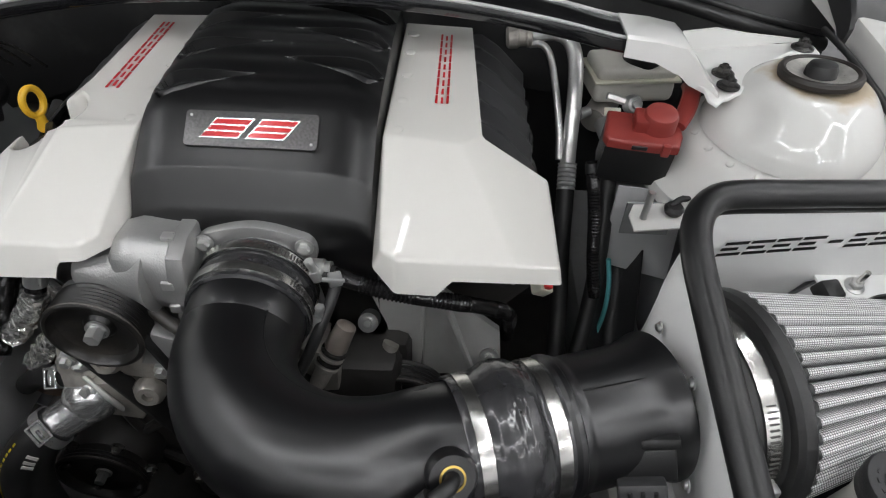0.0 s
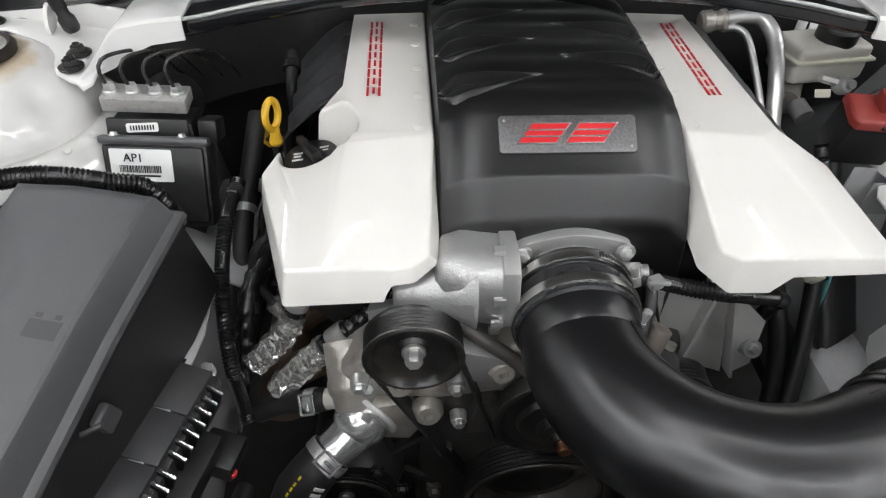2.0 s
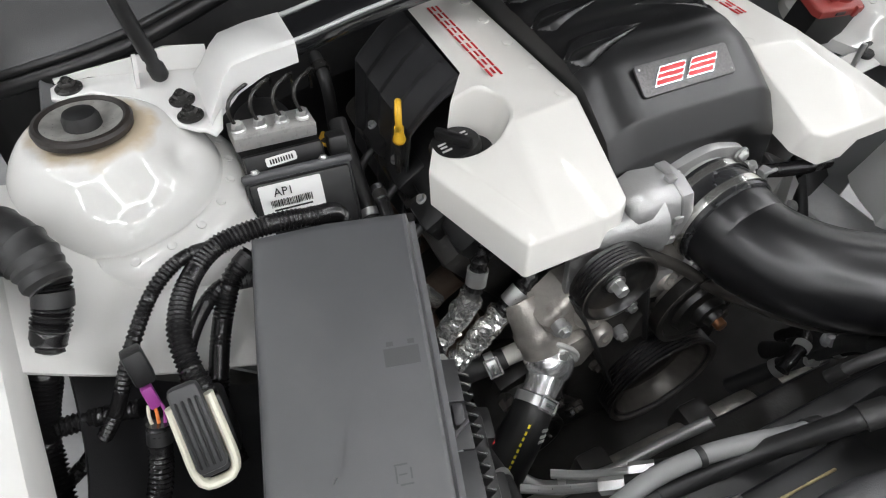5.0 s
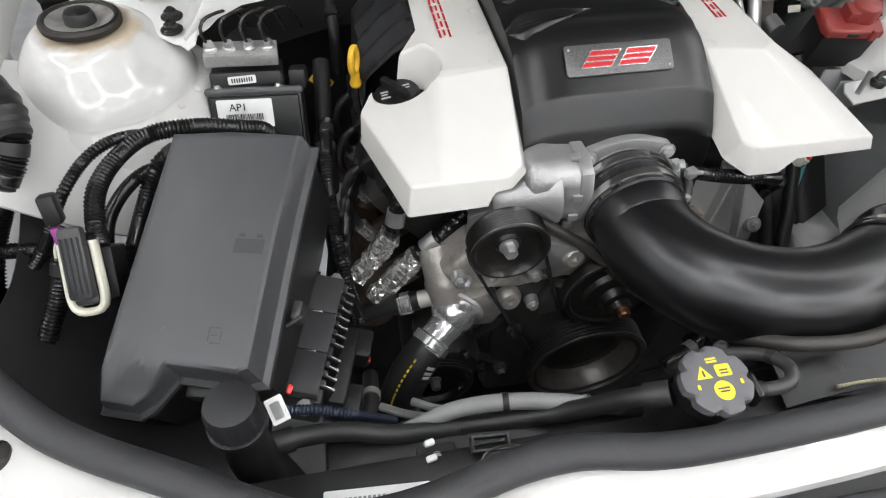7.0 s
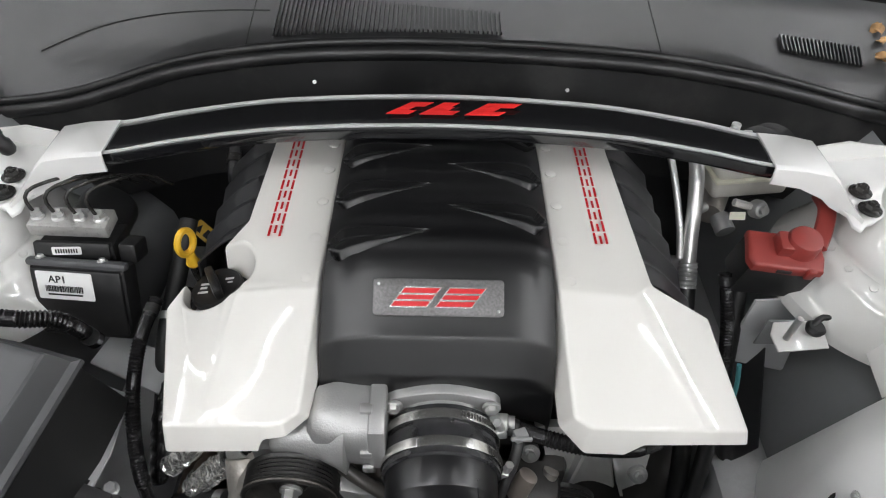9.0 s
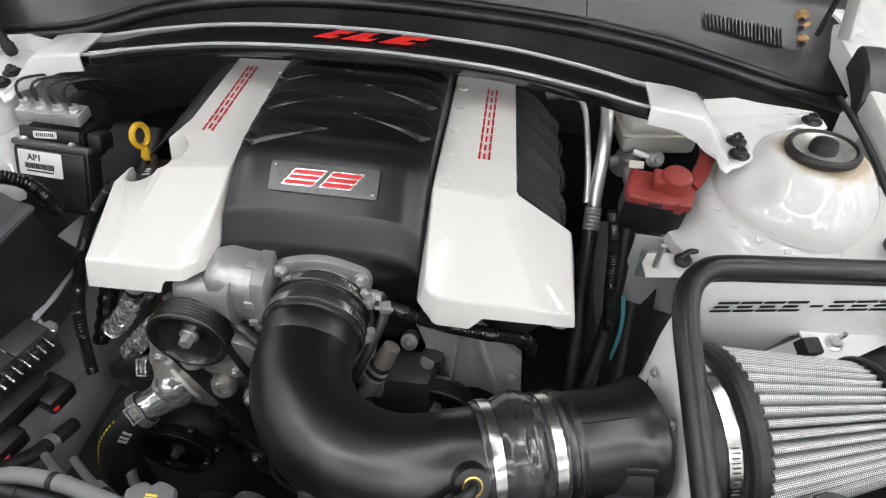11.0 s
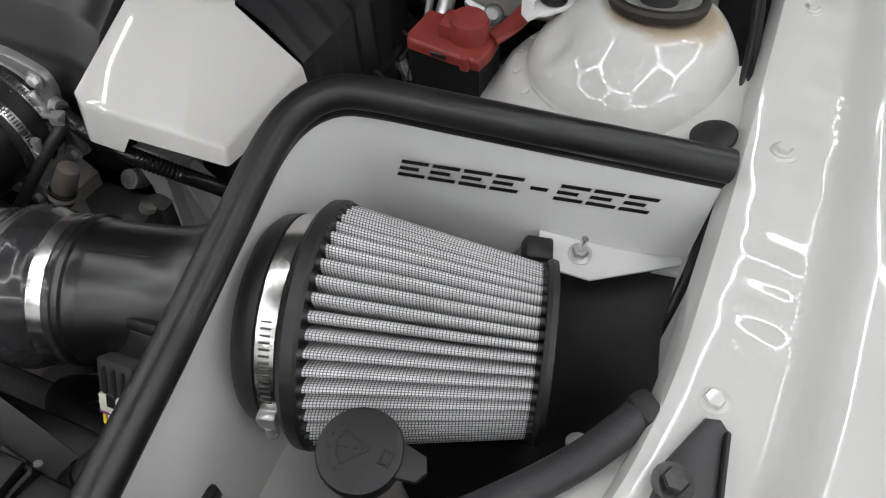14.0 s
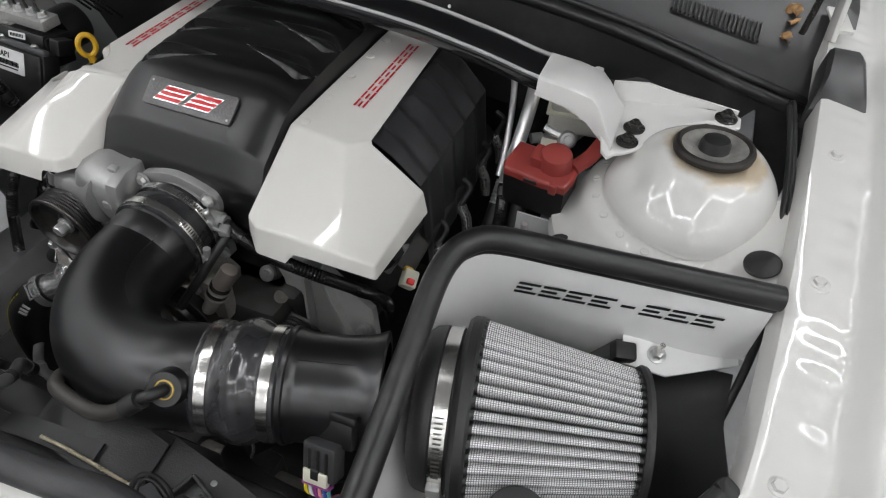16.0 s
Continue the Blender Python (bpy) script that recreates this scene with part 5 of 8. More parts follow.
for strokes in (((0.1175, -0.1355, 0.028, 0.015), (0.109, -0.1245, 0.0055, 0.004), (0.126, -0.1245, 0.0055, 0.004)),
                ((0.104, -0.216, 0.010, 0.0013), (0.100, -0.223, 0.0013, 0.012), (0.107, -0.230, 0.010, 0.0013), (0.111, -0.223, 0.0013, 0.008), (0.105, -0.223, 0.006, 0.0012))):
    bm = bmesh.new()
    for x, y, w, h in strokes:
        tilt = math.degrees(math.atan((lid_crown(x + 0.01, y) - lid_crown(x - 0.01, y)) / 0.02))
        slab(bm, [(-w / 2, -h / 2), (w / 2, -h / 2), (w / 2, h / 2), (-w / 2, h / 2)], 0.0012, FB @ at(x, y, lid_crown(x, y) + 0.0002, 0, -tilt, 0))
    part("moulded_symbol", bm, M_symbol, fuse, "small dark moulded symbol", 0)
latch = part("latch", box(bmesh.new(), (0.010, 0.020, 0.022), FB @ at(W + 0.014, -0.178, -0.050), 0.003), M_ecm, fuse, "black latch with a sprung finger")
part("finger", box(bmesh.new(), (0.018, 0.004, 0.004), FB @ at(W + 0.014, -0.190, -0.040, 0, 0, 38), 0.0012), M_ecm, latch)
part("front_latch", box(bmesh.new(), (0.045, 0.016, 0.020), FB @ at(0.092, -L - 0.006, -0.040), 0.004), M_black, fuse)
part("strap_plate", slab(bmesh.new(), [(-0.4, 0.519), (-0.367, 0.507), (-0.362, 0.433), (-0.374, 0.342), (-0.384, 0.292), (-0.398, 0.294), (-0.391, 0.36), (-0.385, 0.432)], 0.003, at(0, 0, 0.735), 0.0008), M_primer, fuse, "pale grey painted bracket")
for sx, sy in ((-0.374, 0.473), (-0.377, 0.396)):
    part("bracket_slot", box(bmesh.new(), (0.006, 0.014, 0.001), at(sx, sy, 0.7352, 0, 0, -20)), M_inkblack, fuse, "dark slot", 0)

# engine computer with cooling fins
ecm = thing("engine_computer", (-0.385, 0.30, 0.70), "black engine control module with a row of cooling fins", "control module")
EM = frame_of((-0.389, 0.324, 0.722), (0.18, -0.03, 1), (0.965, -0.26, 0))
part("case", box(bmesh.new(), (0.056, 0.160, 0.05), EM @ at(0.0, 0, -0.025), 0.004), M_ecm, ecm)
for k in range(3):
    part("cover_block", box(bmesh.new(), (0.042, 0.0500, 0.014), EM @ at(0.002, -0.053 + 0.0512 * k, 0.008), 0.0012), M_ecm, ecm)
for k in range(11):
    y = -0.062 + 0.0118 * k + (0.006 if k > 3 else 0)
    bm = bmesh.new()
    wedge = [(0.022, 0.009), (0.038, 0.000), (0.034, -0.022), (0.022, -0.022)]
    solid(bm, [[EM @ Vector((x, y + dy, z)) for x, z in wedge] for dy in (-0.0018, 0.0018)])
    part("fin", bm, M_black, ecm, "black cooling fin", 0)
    # a bright sliver models the highlight on the fin's sloping top
    tip = [(0.0270, 0.0078), (0.0385, 0.0010)]
    part("fin_glint", solid(bmesh.new(), [[EM @ Vector((x, y - w, z)), EM @ Vector((x, y + w, z)), EM @ Vector((x, y + w, z - 0.001)), EM @ Vector((x, y - w, z - 0.001))] for (x, z), w in zip(tip, (0.0004, 0.0014))]), M_bellmetal, ecm, "bright tapered sliver drawn as a fin's highlight", 0)
for y in (-0.045, 0.030):
    plug = part("plug", box(bmesh.new(), (0.040, 0.040, 0.030), EM @ at(0.050, y, -0.058), 0.005), M_black, ecm, "black wiring plug")
    part("latch", box(bmesh.new(), (0.006, 0.008, 0.008), EM @ at(0.069, y - 0.014, -0.060), 0.002), M_redvinyl, plug, "red latch")
for y in (-0.085, 0.082):
    part("stud", hexnut(bmesh.new(), EM @ at(0.012, y, -0.004), 0.007, 0.010, 0.009), M_steel, ecm)
part("connector", box(bmesh.new(), (0.035, 0.10, 0.035), EM @ at(0.035, -0.015, -0.04), 0.006), M_black, ecm)

# ---- brake modulator ----
heatp = thing("heater_pipe", (-0.31, 0.80, 0.80), "black heater pipe with a ringed joint against the firewall", "heater pipe")
part("pipe", sweep(bmesh.new(), spline([(-0.325, 0.95, 0.80), (-0.322, 0.92, 0.80), (-0.320, 0.885, 0.785), (-0.320, 0.865, 0.760), (-0.320, 0.86, 0.70)], 0.006), 0.0095, 18), M_rubber, heatp)
part("joint_ring", sweep(bmesh.new(), spline([(-0.3205, 0.897, 0.790), (-0.3200, 0.885, 0.785)], 0.003), 0.0135, 18), M_black_steel, heatp)
abs_ = thing("brake_modulator", (-0.43, 0.64, 0.74), "black brake control unit with an aluminium valve block", "brake modulator")
AM = at(-0.430, 0.598, 0.817, -24, 0, -4)
part("control_unit", box(bmesh.new(), (0.118, 0.030, 0.096), AM @ at(0, 0.014, -0.016), 0.006), M_black, abs_)
part("face_rim", box(bmesh.new(), (0.122, 0.012, 0.010), AM @ at(0, 0.004, 0.034), 0.004), M_grey, abs_)
part("face_panel", box(bmesh.new(), (0.110, 0.006, 0.086), AM @ at(0.0, -0.002, -0.014), 0.004), M_black, abs_)
part("valve_block", box(bmesh.new(), (0.090, 0.034, 0.017), at(-0.440, 0.658, 0.8735, 0, 4, 2), 0.002), M_block, abs_, "machined aluminium block")
part("valve_step", box(bmesh.new(), (0.090, 0.050, 0.050), at(-0.438, 0.654, 0.828, -10, 2, 2), 0.003), M_black, abs_, "dark stepped shoulder")
part("motor", lathe(bmesh.new(), [(0.0, 0.05), (0.034, 0.048), (0.036, 0.04), (0.036, 0.0)], frame_of((-0.44, 0.69, 0.83), (0, 1, 0)), 32), M_black, abs_)
part("connector", box(bmesh.new(), (0.022, 0.030, 0.026), at(-0.374, 0.645, 0.842, -20, 0, -4), 0.004), M_black, abs_)
LM = frame_of(AM @ Vector((-0.013, -0.0055, 0.008)), AM.to_3x3() @ Vector((0, -1, 0)), AM.to_3x3() @ Vector((1, 0, 0)))
lab = part("label", slab(bmesh.new(), rounded(0.068, 0.036, 0.002), 0.0006, LM @ at(0, 0, 0.0006)), M_label, abs_, "white printed label")
part("word", lettering("AP1", 0.013, LM @ at(-0.008, 0.008, 0.0012)), M_inkblack, lab)
bm = bmesh.new()
rnd = random.Random(4)
x = -0.024
while x < 0.022:
    w = rnd.choice((0.0006, 0.0009, 0.0014))
    slab(bm, [(x, -0.008), (x + w, -0.008), (x + w, 0.0), (x, 0.0)], 0.0004, LM @ at(0, 0, 0.0012))
    x += w + rnd.choice((0.0006, 0.001))
slab(bm, [(-0.022, -0.0125), (0.020, -0.0125), (0.020, -0.0105), (-0.022, -0.0105)], 0.0004, LM @ at(0, 0, 0.0012))
part("bars", bm, M_inkblack, lab, "printed bars", 0)
part("label_plate", box(bmesh.new(), (0.086, 0.010, 0.020), at(-0.438, 0.6330, 0.8520, -24, 4, 3), 0.002), M_black, abs_, "black plate with a small label")
LM2 = frame_of((-0.442, 0.6266, 0.8560), (0.04, -0.90, 0.42), (1, 0.05, 0))
small = part("small_label", slab(bmesh.new(), rounded(0.034, 0.010, 0.002), 0.0006, LM2), M_label, abs_, "small white label")
bm = bmesh.new()
for k in range(9):
    box(bm, (0.0016, 0.0052, 0.0004), LM2 @ at(-0.0120 + 0.0030 * k, 0, 0.0005))
part("bars", bm, M_inkblack, small, "printed bars", 0)
for k, x in enumerate((-0.475, -0.452, -0.428, -0.405)):
    m0 = at(x, 0.655 + 0.001 * k, 0.8845 - 0.0016 * k)
    part("fitting", hexnut(bmesh.new(), m0, 0.0065, 0.010, 0.008), M_steel, abs_)
    pts = [(x, 0.655, 0.886), (x - 0.005, 0.656, 0.903), (x - 0.004, 0.659, 0.914), (x + 0.004, 0.667, 0.920), (x + 0.024, 0.692, 0.914), (x + 0.032, 0.735, 0.885), (x + 0.040, 0.77, 0.84)]
    part("brake_line", sweep(bmesh.new(), spline(pts, 0.006), 0.0021, 10), M_black_steel, abs_, "black bent brake line")
for dx in (-0.045, 0.03):
    part("bolt", hexnut(bmesh.new(), AM @ at(dx, 0.006, 0.038), 0.004, 0.004, 0.006), M_steel, abs_)
tag = thing("warning_tag", (-0.349, 0.775, 0.74), "yellow warning tag with black symbols near the modulator", "warning tag")
TGM = frame_of((-0.349, 0.775, 0.744), (0.1, -0.5, 1), (0.7, -0.6, 0))
part("card", slab(bmesh.new(), rounded(0.034, 0.022, 0.003), 0.001, TGM), M_yellow, tag)
bm = bmesh.new()
slab(bm, [(-0.014, -0.006), (-0.002, -0.006), (-0.008, 0.006)], 0.0005, TGM @ at(0, 0, 0.0006))
slab(bm, [(0.003, -0.006), (0.015, -0.006), (0.015, 0.006), (0.003, 0.006)], 0.0005, TGM @ at(0, 0, 0.0006))
part("symbols", bm, M_inkblack, tag, "", 0)
part("bay_bracket", box(bmesh.new(), (0.10, 0.05, 0.006), at(-0.385, 0.565, 0.715, 8, 10, -20), 0.002), M_primer, abs_, "grey painted bracket")

# ---- harnesses beside the fuse box ----
def loom(points, r, label, ribs=0.0042):
    """A split corrugated sleeve with bands of cloth tape round it."""
    line = spline(points, ribs / 4)
    ob = thing("wiring_loom", tuple(line[len(line) // 2]), label, "wiring loom", "wiring looms")
    part("sleeve", sweep(bmesh.new(), line, ribbed(r, ribs, r * 0.12), 16), M_hose, ob)
    n = len(line)
    for share in (0.03, 0.72) if n * ribs > 0.8 else (0.03,):
        k = int(n * share)
        stretch = line[k:k + max(6, int(0.010 / (ribs / 4)))]
        if len(stretch) > 3:
            part("tape_band", sweep(bmesh.new(), stretch[::3], r * 1.10, 14), M_rubber, ob, "black cloth tape")
    return ob


loom([(-0.400, 0.545, 0.79), (-0.412, 0.532, 0.845), (-0.440, 0.518, 0.866), (-0.482, 0.510, 0.880), (-0.532, 0.503, 0.880), (-0.564, 0.475, 0.874), (-0.580, 0.438, 0.866), (-0.580, 0.402, 0.852), (-0.574, 0.378, 0.846)], 0.0092, "thick black corrugated loom arching over the fuse box")
loom([(-0.532, 0.503, 0.880), (-0.562, 0.498, 0.883), (-0.590, 0.475, 0.880), (-0.618, 0.445, 0.858), (-0.655, 0.417, 0.805), (-0.70, 0.41, 0.76), (-0.74, 0.41, 0.735)], 0.0062, "thin black taped loom branching towards the wing")
loom([(-0.505, 0.50, 0.862), (-0.530, 0.485, 0.850), (-0.553, 0.46, 0.815), (-0.570, 0.425, 0.785), (-0.578, 0.40, 0.765), (-0.575, 0.37, 0.74)], 0.0092, "black corrugated loom running down behind the fuse box")
loom([(-0.51, 0.487, 0.842), (-0.54, 0.485, 0.846), (-0.565, 0.468, 0.838), (-0.585, 0.445, 0.82), (-0.592, 0.42, 0.80)], 0.0075, "black corrugated loom under the arched loom")
loom([(-0.662, 0.505, 0.892), (-0.668, 0.492, 0.876), (-0.688, 0.468, 0.845), (-0.712, 0.435, 0.800), (-0.72, 0.38, 0.75)], 0.0145, "thick black taped loom beside the tower")
loom([(-0.74, 0.43, 0.80), (-0.70, 0.432, 0.80), (-0.66, 0.428, 0.80), (-0.632, 0.42, 0.803)], 0.008, "black corrugated loom crossing to the wing")
loom([(-0.614, 0.378, 0.836), (-0.626, 0.354, 0.803), (-0.645, 0.325, 0.77), (-0.655, 0.29, 0.73)], 0.009, "black corrugated loom below the magenta plug")
loom([(-0.345, 0.60, 0.80), (-0.350, 0.55, 0.79), (-0.352, 0.50, 0.76), (-0.350, 0.46, 0.72), (-0.345, 0.43, 0.68), (-0.335, 0.40, 0.62)], 0.008, "black corrugated loom between engine and fuse box")
loom([(-0.30, 0.60, 0.74), (-0.325, 0.55, 0.72), (-0.338, 0.51, 0.70), (-0.345, 0.48, 0.66), (-0.35, 0.45, 0.62)], 0.011, "smooth black coolant hose beside the engine", 0.02)
boot = thing("loom_boot", (-0.66, 0.545, 0.89), "wrinkled black rubber boot on the tower loom", "rubber boot")
part("bellows", sweep(bmesh.new(), spline([(-0.720, 0.565, 0.905), (-0.695, 0.552, 0.915), (-0.672, 0.528, 0.908), (-0.662, 0.502, 0.890)], 0.004), lambda run, s: 0.032 - 0.014 * s + 0.0012 * math.sin(run * 900) + 0.0008 * math.sin(run * 370), 20), M_rubber, boot)

plugb = thing("bulkhead_connector", (-0.59, 0.34, 0.80), "dark multi-pin connector with a cream locking lever", "connector")
CM = frame_of((-0.583, 0.349, 0.844), (0.0, -0.72, 0.70), (1, 0.05, 0)) @ Matrix.Diagonal((0.70, 1.08, 0.9, 1))
part("housing", box(bmesh.new(), (0.034, 0.056, 0.034), CM @ at(0, 0, -0.004), 0.005), M_ecm, plugb)
part("top_block", box(bmesh.new(), (0.033, 0.064, 0.016), CM @ at(0, 0.010, 0.017), 0.005), M_ecm, plugb)
for k in range(4):
    part("ridge", box(bmesh.new(), (0.0035, 0.050, 0.003), CM @ at(-0.0105 + 0.007 * k, 0.008, 0.0255), 0.001, 1), M_black, plugb)
lev = [Vector((0.020, 0.028, 0.006)), Vector((0.021, 0.0, 0.006)), Vector((0.021, -0.022, 0.006)), Vector((0.015, -0.032, 0.006)), Vector((0, -0.034, 0.006)), Vector((-0.015, -0.032, 0.006)), Vector((-0.021, -0.022, 0.006)), Vector((-0.021, 0.0, 0.006)), Vector((-0.020, 0.028, 0.006))]
part("lever", sweep(bmesh.new(), spline([CM @ q for q in lev], 0.004), 0.0058, 12, lambda a: (0.7 * math.cos(a), 1.25 * math.sin(a)), up=tuple(CM.to_3x3() @ Vector((0, 0, 1)))), M_cream, plugb, "cream locking lever")
part("foot", box(bmesh.new(), (0.05, 0.05, 0.05), CM @ at(0.004, -0.004, -0.045), 0.006), M_black, plugb)
sp = thing("magenta_connector", (-0.617, 0.385, 0.83), "small black plug with a magenta lock and wires", "connector")
part("housing", box(bmesh.new(), (0.016, 0.018, 0.030), at(-0.613, 0.408, 0.876, -25, 0, 10), 0.003), M_black, sp)
part("lock", box(bmesh.new(), (0.009, 0.010, 0.020), at(-0.613, 0.394, 0.852, -25, 0, 10), 0.002), M_purple, sp, "magenta lock")
for k, (dx, mm) in enumerate(((-0.004, M_cream), (0.0, M_orange), (0.004, M_purple))):
    part("wire", sweep(bmesh.new(), spline([(-0.613 + dx, 0.390, 0.847), (-0.613 + dx * 1.5, 0.384, 0.842), (-0.615 + dx, 0.375, 0.832)], 0.003), 0.0014, 6), mm, sp)

# ---- power steering reservoir and front hoses ----
psr = thing("fluid_reservoir", (-0.44, 0.175, 0.75), "black fluid reservoir neck with a ridged screw cap", "fluid reservoir")
PM = frame_of((-0.440, 0.176, 0.848), (0.02, 0.05, 1), (1, 0, 0))
part("cap", lathe(bmesh.new(), [(0.022, -0.012), (0.0225, 0.012), (0.0205, 0.018), (0.016, 0.0195), (0, 0.0195)], PM, 144, True, lambda a, h: 1 + (0.014 * math.cos(24 * a) if h < 0.014 else 0)), M_capblack, psr, "black ridged cap")
part("collar", lathe(bmesh.new(), [(0.019, -0.02), (0.0245, -0.018), (0.0245, -0.012), (0.019, -0.011)], PM, 32), M_black, psr)
part("neck", sweep(bmesh.new(), spline([PM @ Vector((0, 0, -0.015)), PM @ Vector((0.002, -0.003, -0.06)), Vector((-0.43, 0.165, 0.72)), Vector((-0.42, 0.16, 0.64))], 0.008), lambda r, s: 0.018 + 0.012 * s, 24), M_black, psr)
tagp = thing("barcode_tag", (-0.416, 0.196, 0.80), "white tag with printed bars on a wire", "tag")
BM_ = frame_of((-0.414, 0.199, 0.800), (0.15, -0.45, 1), (0.92, 0.35, 0)) @ Matrix.Diagonal((0.62, 0.8, 1, 1))
part("paper", slab(bmesh.new(), rounded(0.026, 0.030, 0.002), 0.0008, BM_), M_label, tagp)
bm = bmesh.new()
for k in range(9):
    slab(bm, [(-0.008, -0.010 + 0.0022 * k), (0.006, -0.010 + 0.0022 * k), (0.006, -0.0089 + 0.0022 * k), (-0.008, -0.0089 + 0.0022 * k)], 0.0004, BM_ @ at(0, 0, 0.0006))
part("bars", bm, M_inkblack, tagp, "", 0)
solo("red_clip", box(bmesh.new(), (0.005, 0.009, 0.006), at(-0.402, 0.214, 0.806, 10, 20, -20), 0.002), M_redvinyl, "small red plastic clip beside the tag", "clip")
line = spline([(-0.41, 0.20, 0.795), (-0.38, 0.205, 0.775), (-0.345, 0.208, 0.745), (-0.31, 0.21, 0.715)], 0.001)
solo("blue_striped_loom", sweep(bmesh.new(), line, ribbed(0.0048, 0.004, 0.0005), 14), mat("blue_black_loom", (0.012, 0.018, 0.034), 0.3), "black corrugated loom with a blue sheen", "wiring loom")

def front_hose(name, points, r, material, thing_label, category):
    """A hose with a moulded sleeve at each end."""
    ob = thing(name, points[len(points) // 2], thing_label, category)
    line = spline(points, 0.006)
    part("hose", sweep(bmesh.new(), line, r, 18), material, ob)
    part("end_sleeve", sweep(bmesh.new(), line[:4], r * 1.22, 18), M_rubber, ob)
    part("end_sleeve", sweep(bmesh.new(), line[-4:], r * 1.22, 18), M_rubber, ob)
    k = int(len(line) * 0.45)
    part("tie", sweep(bmesh.new(), line[k:k + 2], r * 1.12, 14), M_rubber, ob, "black cable tie")
    return ob


front_hose("coolant_hose", [(-0.425, 0.178, 0.775), (-0.40, 0.186, 0.765), (-0.36, 0.188, 0.758), (-0.31, 0.180, 0.750), (-0.25, 0.180, 0.742), (-0.19, 0.176, 0.748), (-0.15, 0.168, 0.765), (-0.125, 0.158, 0.790), (-0.10, 0.146, 0.822), (-0.075, 0.138, 0.838)], 0.0095, M_rubber, thing_label="black rubber hose along the radiator support", category="hose")
front_hose("grey_hose", [(-0.315, 0.192, 0.715), (-0.290, 0.190, 0.738), (-0.25, 0.192, 0.757), (-0.20, 0.188, 0.764), (-0.15, 0.178, 0.766), (-0.11, 0.170, 0.760), (-0.07, 0.165, 0.752)], 0.0085, M_greyhose, thing_label="grey plastic hose beside the black hose", category="hose")
front_hose("overflow_hose", [(-0.018, 0.128, 0.842), (0.010, 0.125, 0.842), (0.031, 0.130, 0.840), (0.040, 0.147, 0.834), (0.034, 0.166, 0.822), (0.016, 0.180, 0.806), (-0.004, 0.190, 0.785), (-0.02, 0.20, 0.75)], 0.0062, M_greyrubber, thing_label="black rubber hose curving back from the coolant cap", category="hose")

tank = thing("coolant_tank", (-0.05, 0.132, 0.80), "grey ridged coolant cap with yellow warning print on a black neck", "coolant cap")
KM = frame_of((-0.050, 0.132, 0.846), (0.0, -0.08, 1), (1, 0, 0)) @ Matrix.Diagonal((0.89, 0.89, 1, 1))
part("cap", lathe(bmesh.new(), [(0.029, 0.011), (0.0335, 0.012), (0.0345, 0.0165), (0.0335, 0.0215), (0.030, 0.0235), (0.020, 0.0238), (0, 0.0238)], KM, 112, True, lambda a, h: 1 - 0.135 * max(0.0, math.cos(7 * a + 0.5)) ** 2), mat("grey_cap_plastic", (0.12, 0.118, 0.126), 0.5, vary=0.05, bump=0.2, grain=900), tank, "grey cap with scooped lobes")
part("cap_skirt", lathe(bmesh.new(), [(0.028, -0.006), (0.0305, -0.004), (0.0305, 0.012), (0.028, 0.013)], KM, 64, True), M_black, tank, "black skirt under the cap")
part("neck", lathe(bmesh.new(), [(0.030, -0.10), (0.028, -0.03), (0.024, -0.02), (0.024, 0.0)], KM, 32), M_black, tank)
part("side_arm", rod(bmesh.new(), (-0.035, 0.130, 0.838), (-0.012, 0.128, 0.842), 0.009), M_black, tank)
part("spring_clip", box(bmesh.new(), (0.007, 0.024, 0.022), at(-0.010, 0.127, 0.842, 0, 0, 0), 0.003), M_black, tank, "black spring clip")
bm = bmesh.new()
slab(bm, [(-0.020, 0.001), (-0.004, 0.001), (-0.012, 0.014)], 0.0005, KM @ at(0, 0, 0.0239))
slab(bm, rounded(0.015, 0.012, 0.002), 0.0005, KM @ at(0.008, 0.007, 0.0239))
slab(bm, [(0.0095 * math.cos(radians(a)), 0.0095 * math.sin(radians(a))) for a in range(0, 360, 15)], 0.0005, KM @ at(0.001, -0.012, 0.0239))
for k in range(2):
    slab(bm, [(-0.005, 0.0155 + 0.003 * k), (0.006, 0.0155 + 0.003 * k), (0.006, 0.0175 + 0.003 * k), (-0.005, 0.0175 + 0.003 * k)], 0.0005, KM @ at(0, 0, 0.0239))
for sx in (-0.021, 0.021):
    slab(bm, rounded(0.003, 0.005, 0.001), 0.0005, KM @ at(sx, -0.006, 0.0239))
part("print", bm, M_yellowink, tank, "yellow warning print", 0)
bm = bmesh.new()
for x, y, w, h in ((-0.012, 0.006, 0.0016, 0.006), (0.008, 0.007, 0.008, 0.0012), (0.008, 0.004, 0.008, 0.0012), (0.001, -0.010, 0.011, 0.0014), (0.001, -0.013, 0.009, 0.0014)):
    slab(bm, [(x - w / 2, y - h / 2), (x + w / 2, y - h / 2), (x + w / 2, y + h / 2), (x - w / 2, y + h / 2)], 0.0003, KM @ at(0, 0, 0.0244))
part("symbol_lines", bm, M_grey, tank, "", 0)

# radiator support beam with its fittings
sup = thing("radiator_support", (0, 0.13, 0.74), "black plastic radiator support with ribs and clips", "radiator support")
part("beam", box(bmesh.new(), (1.02, 0.055, 0.05), at(-0.02, 0.118, 0.760), 0.008), M_black, sup)
part("rear_ledge", box(bmesh.new(), (0.80, 0.05, 0.02), at(0.02, 0.165, 0.735), 0.005), M_black, sup)
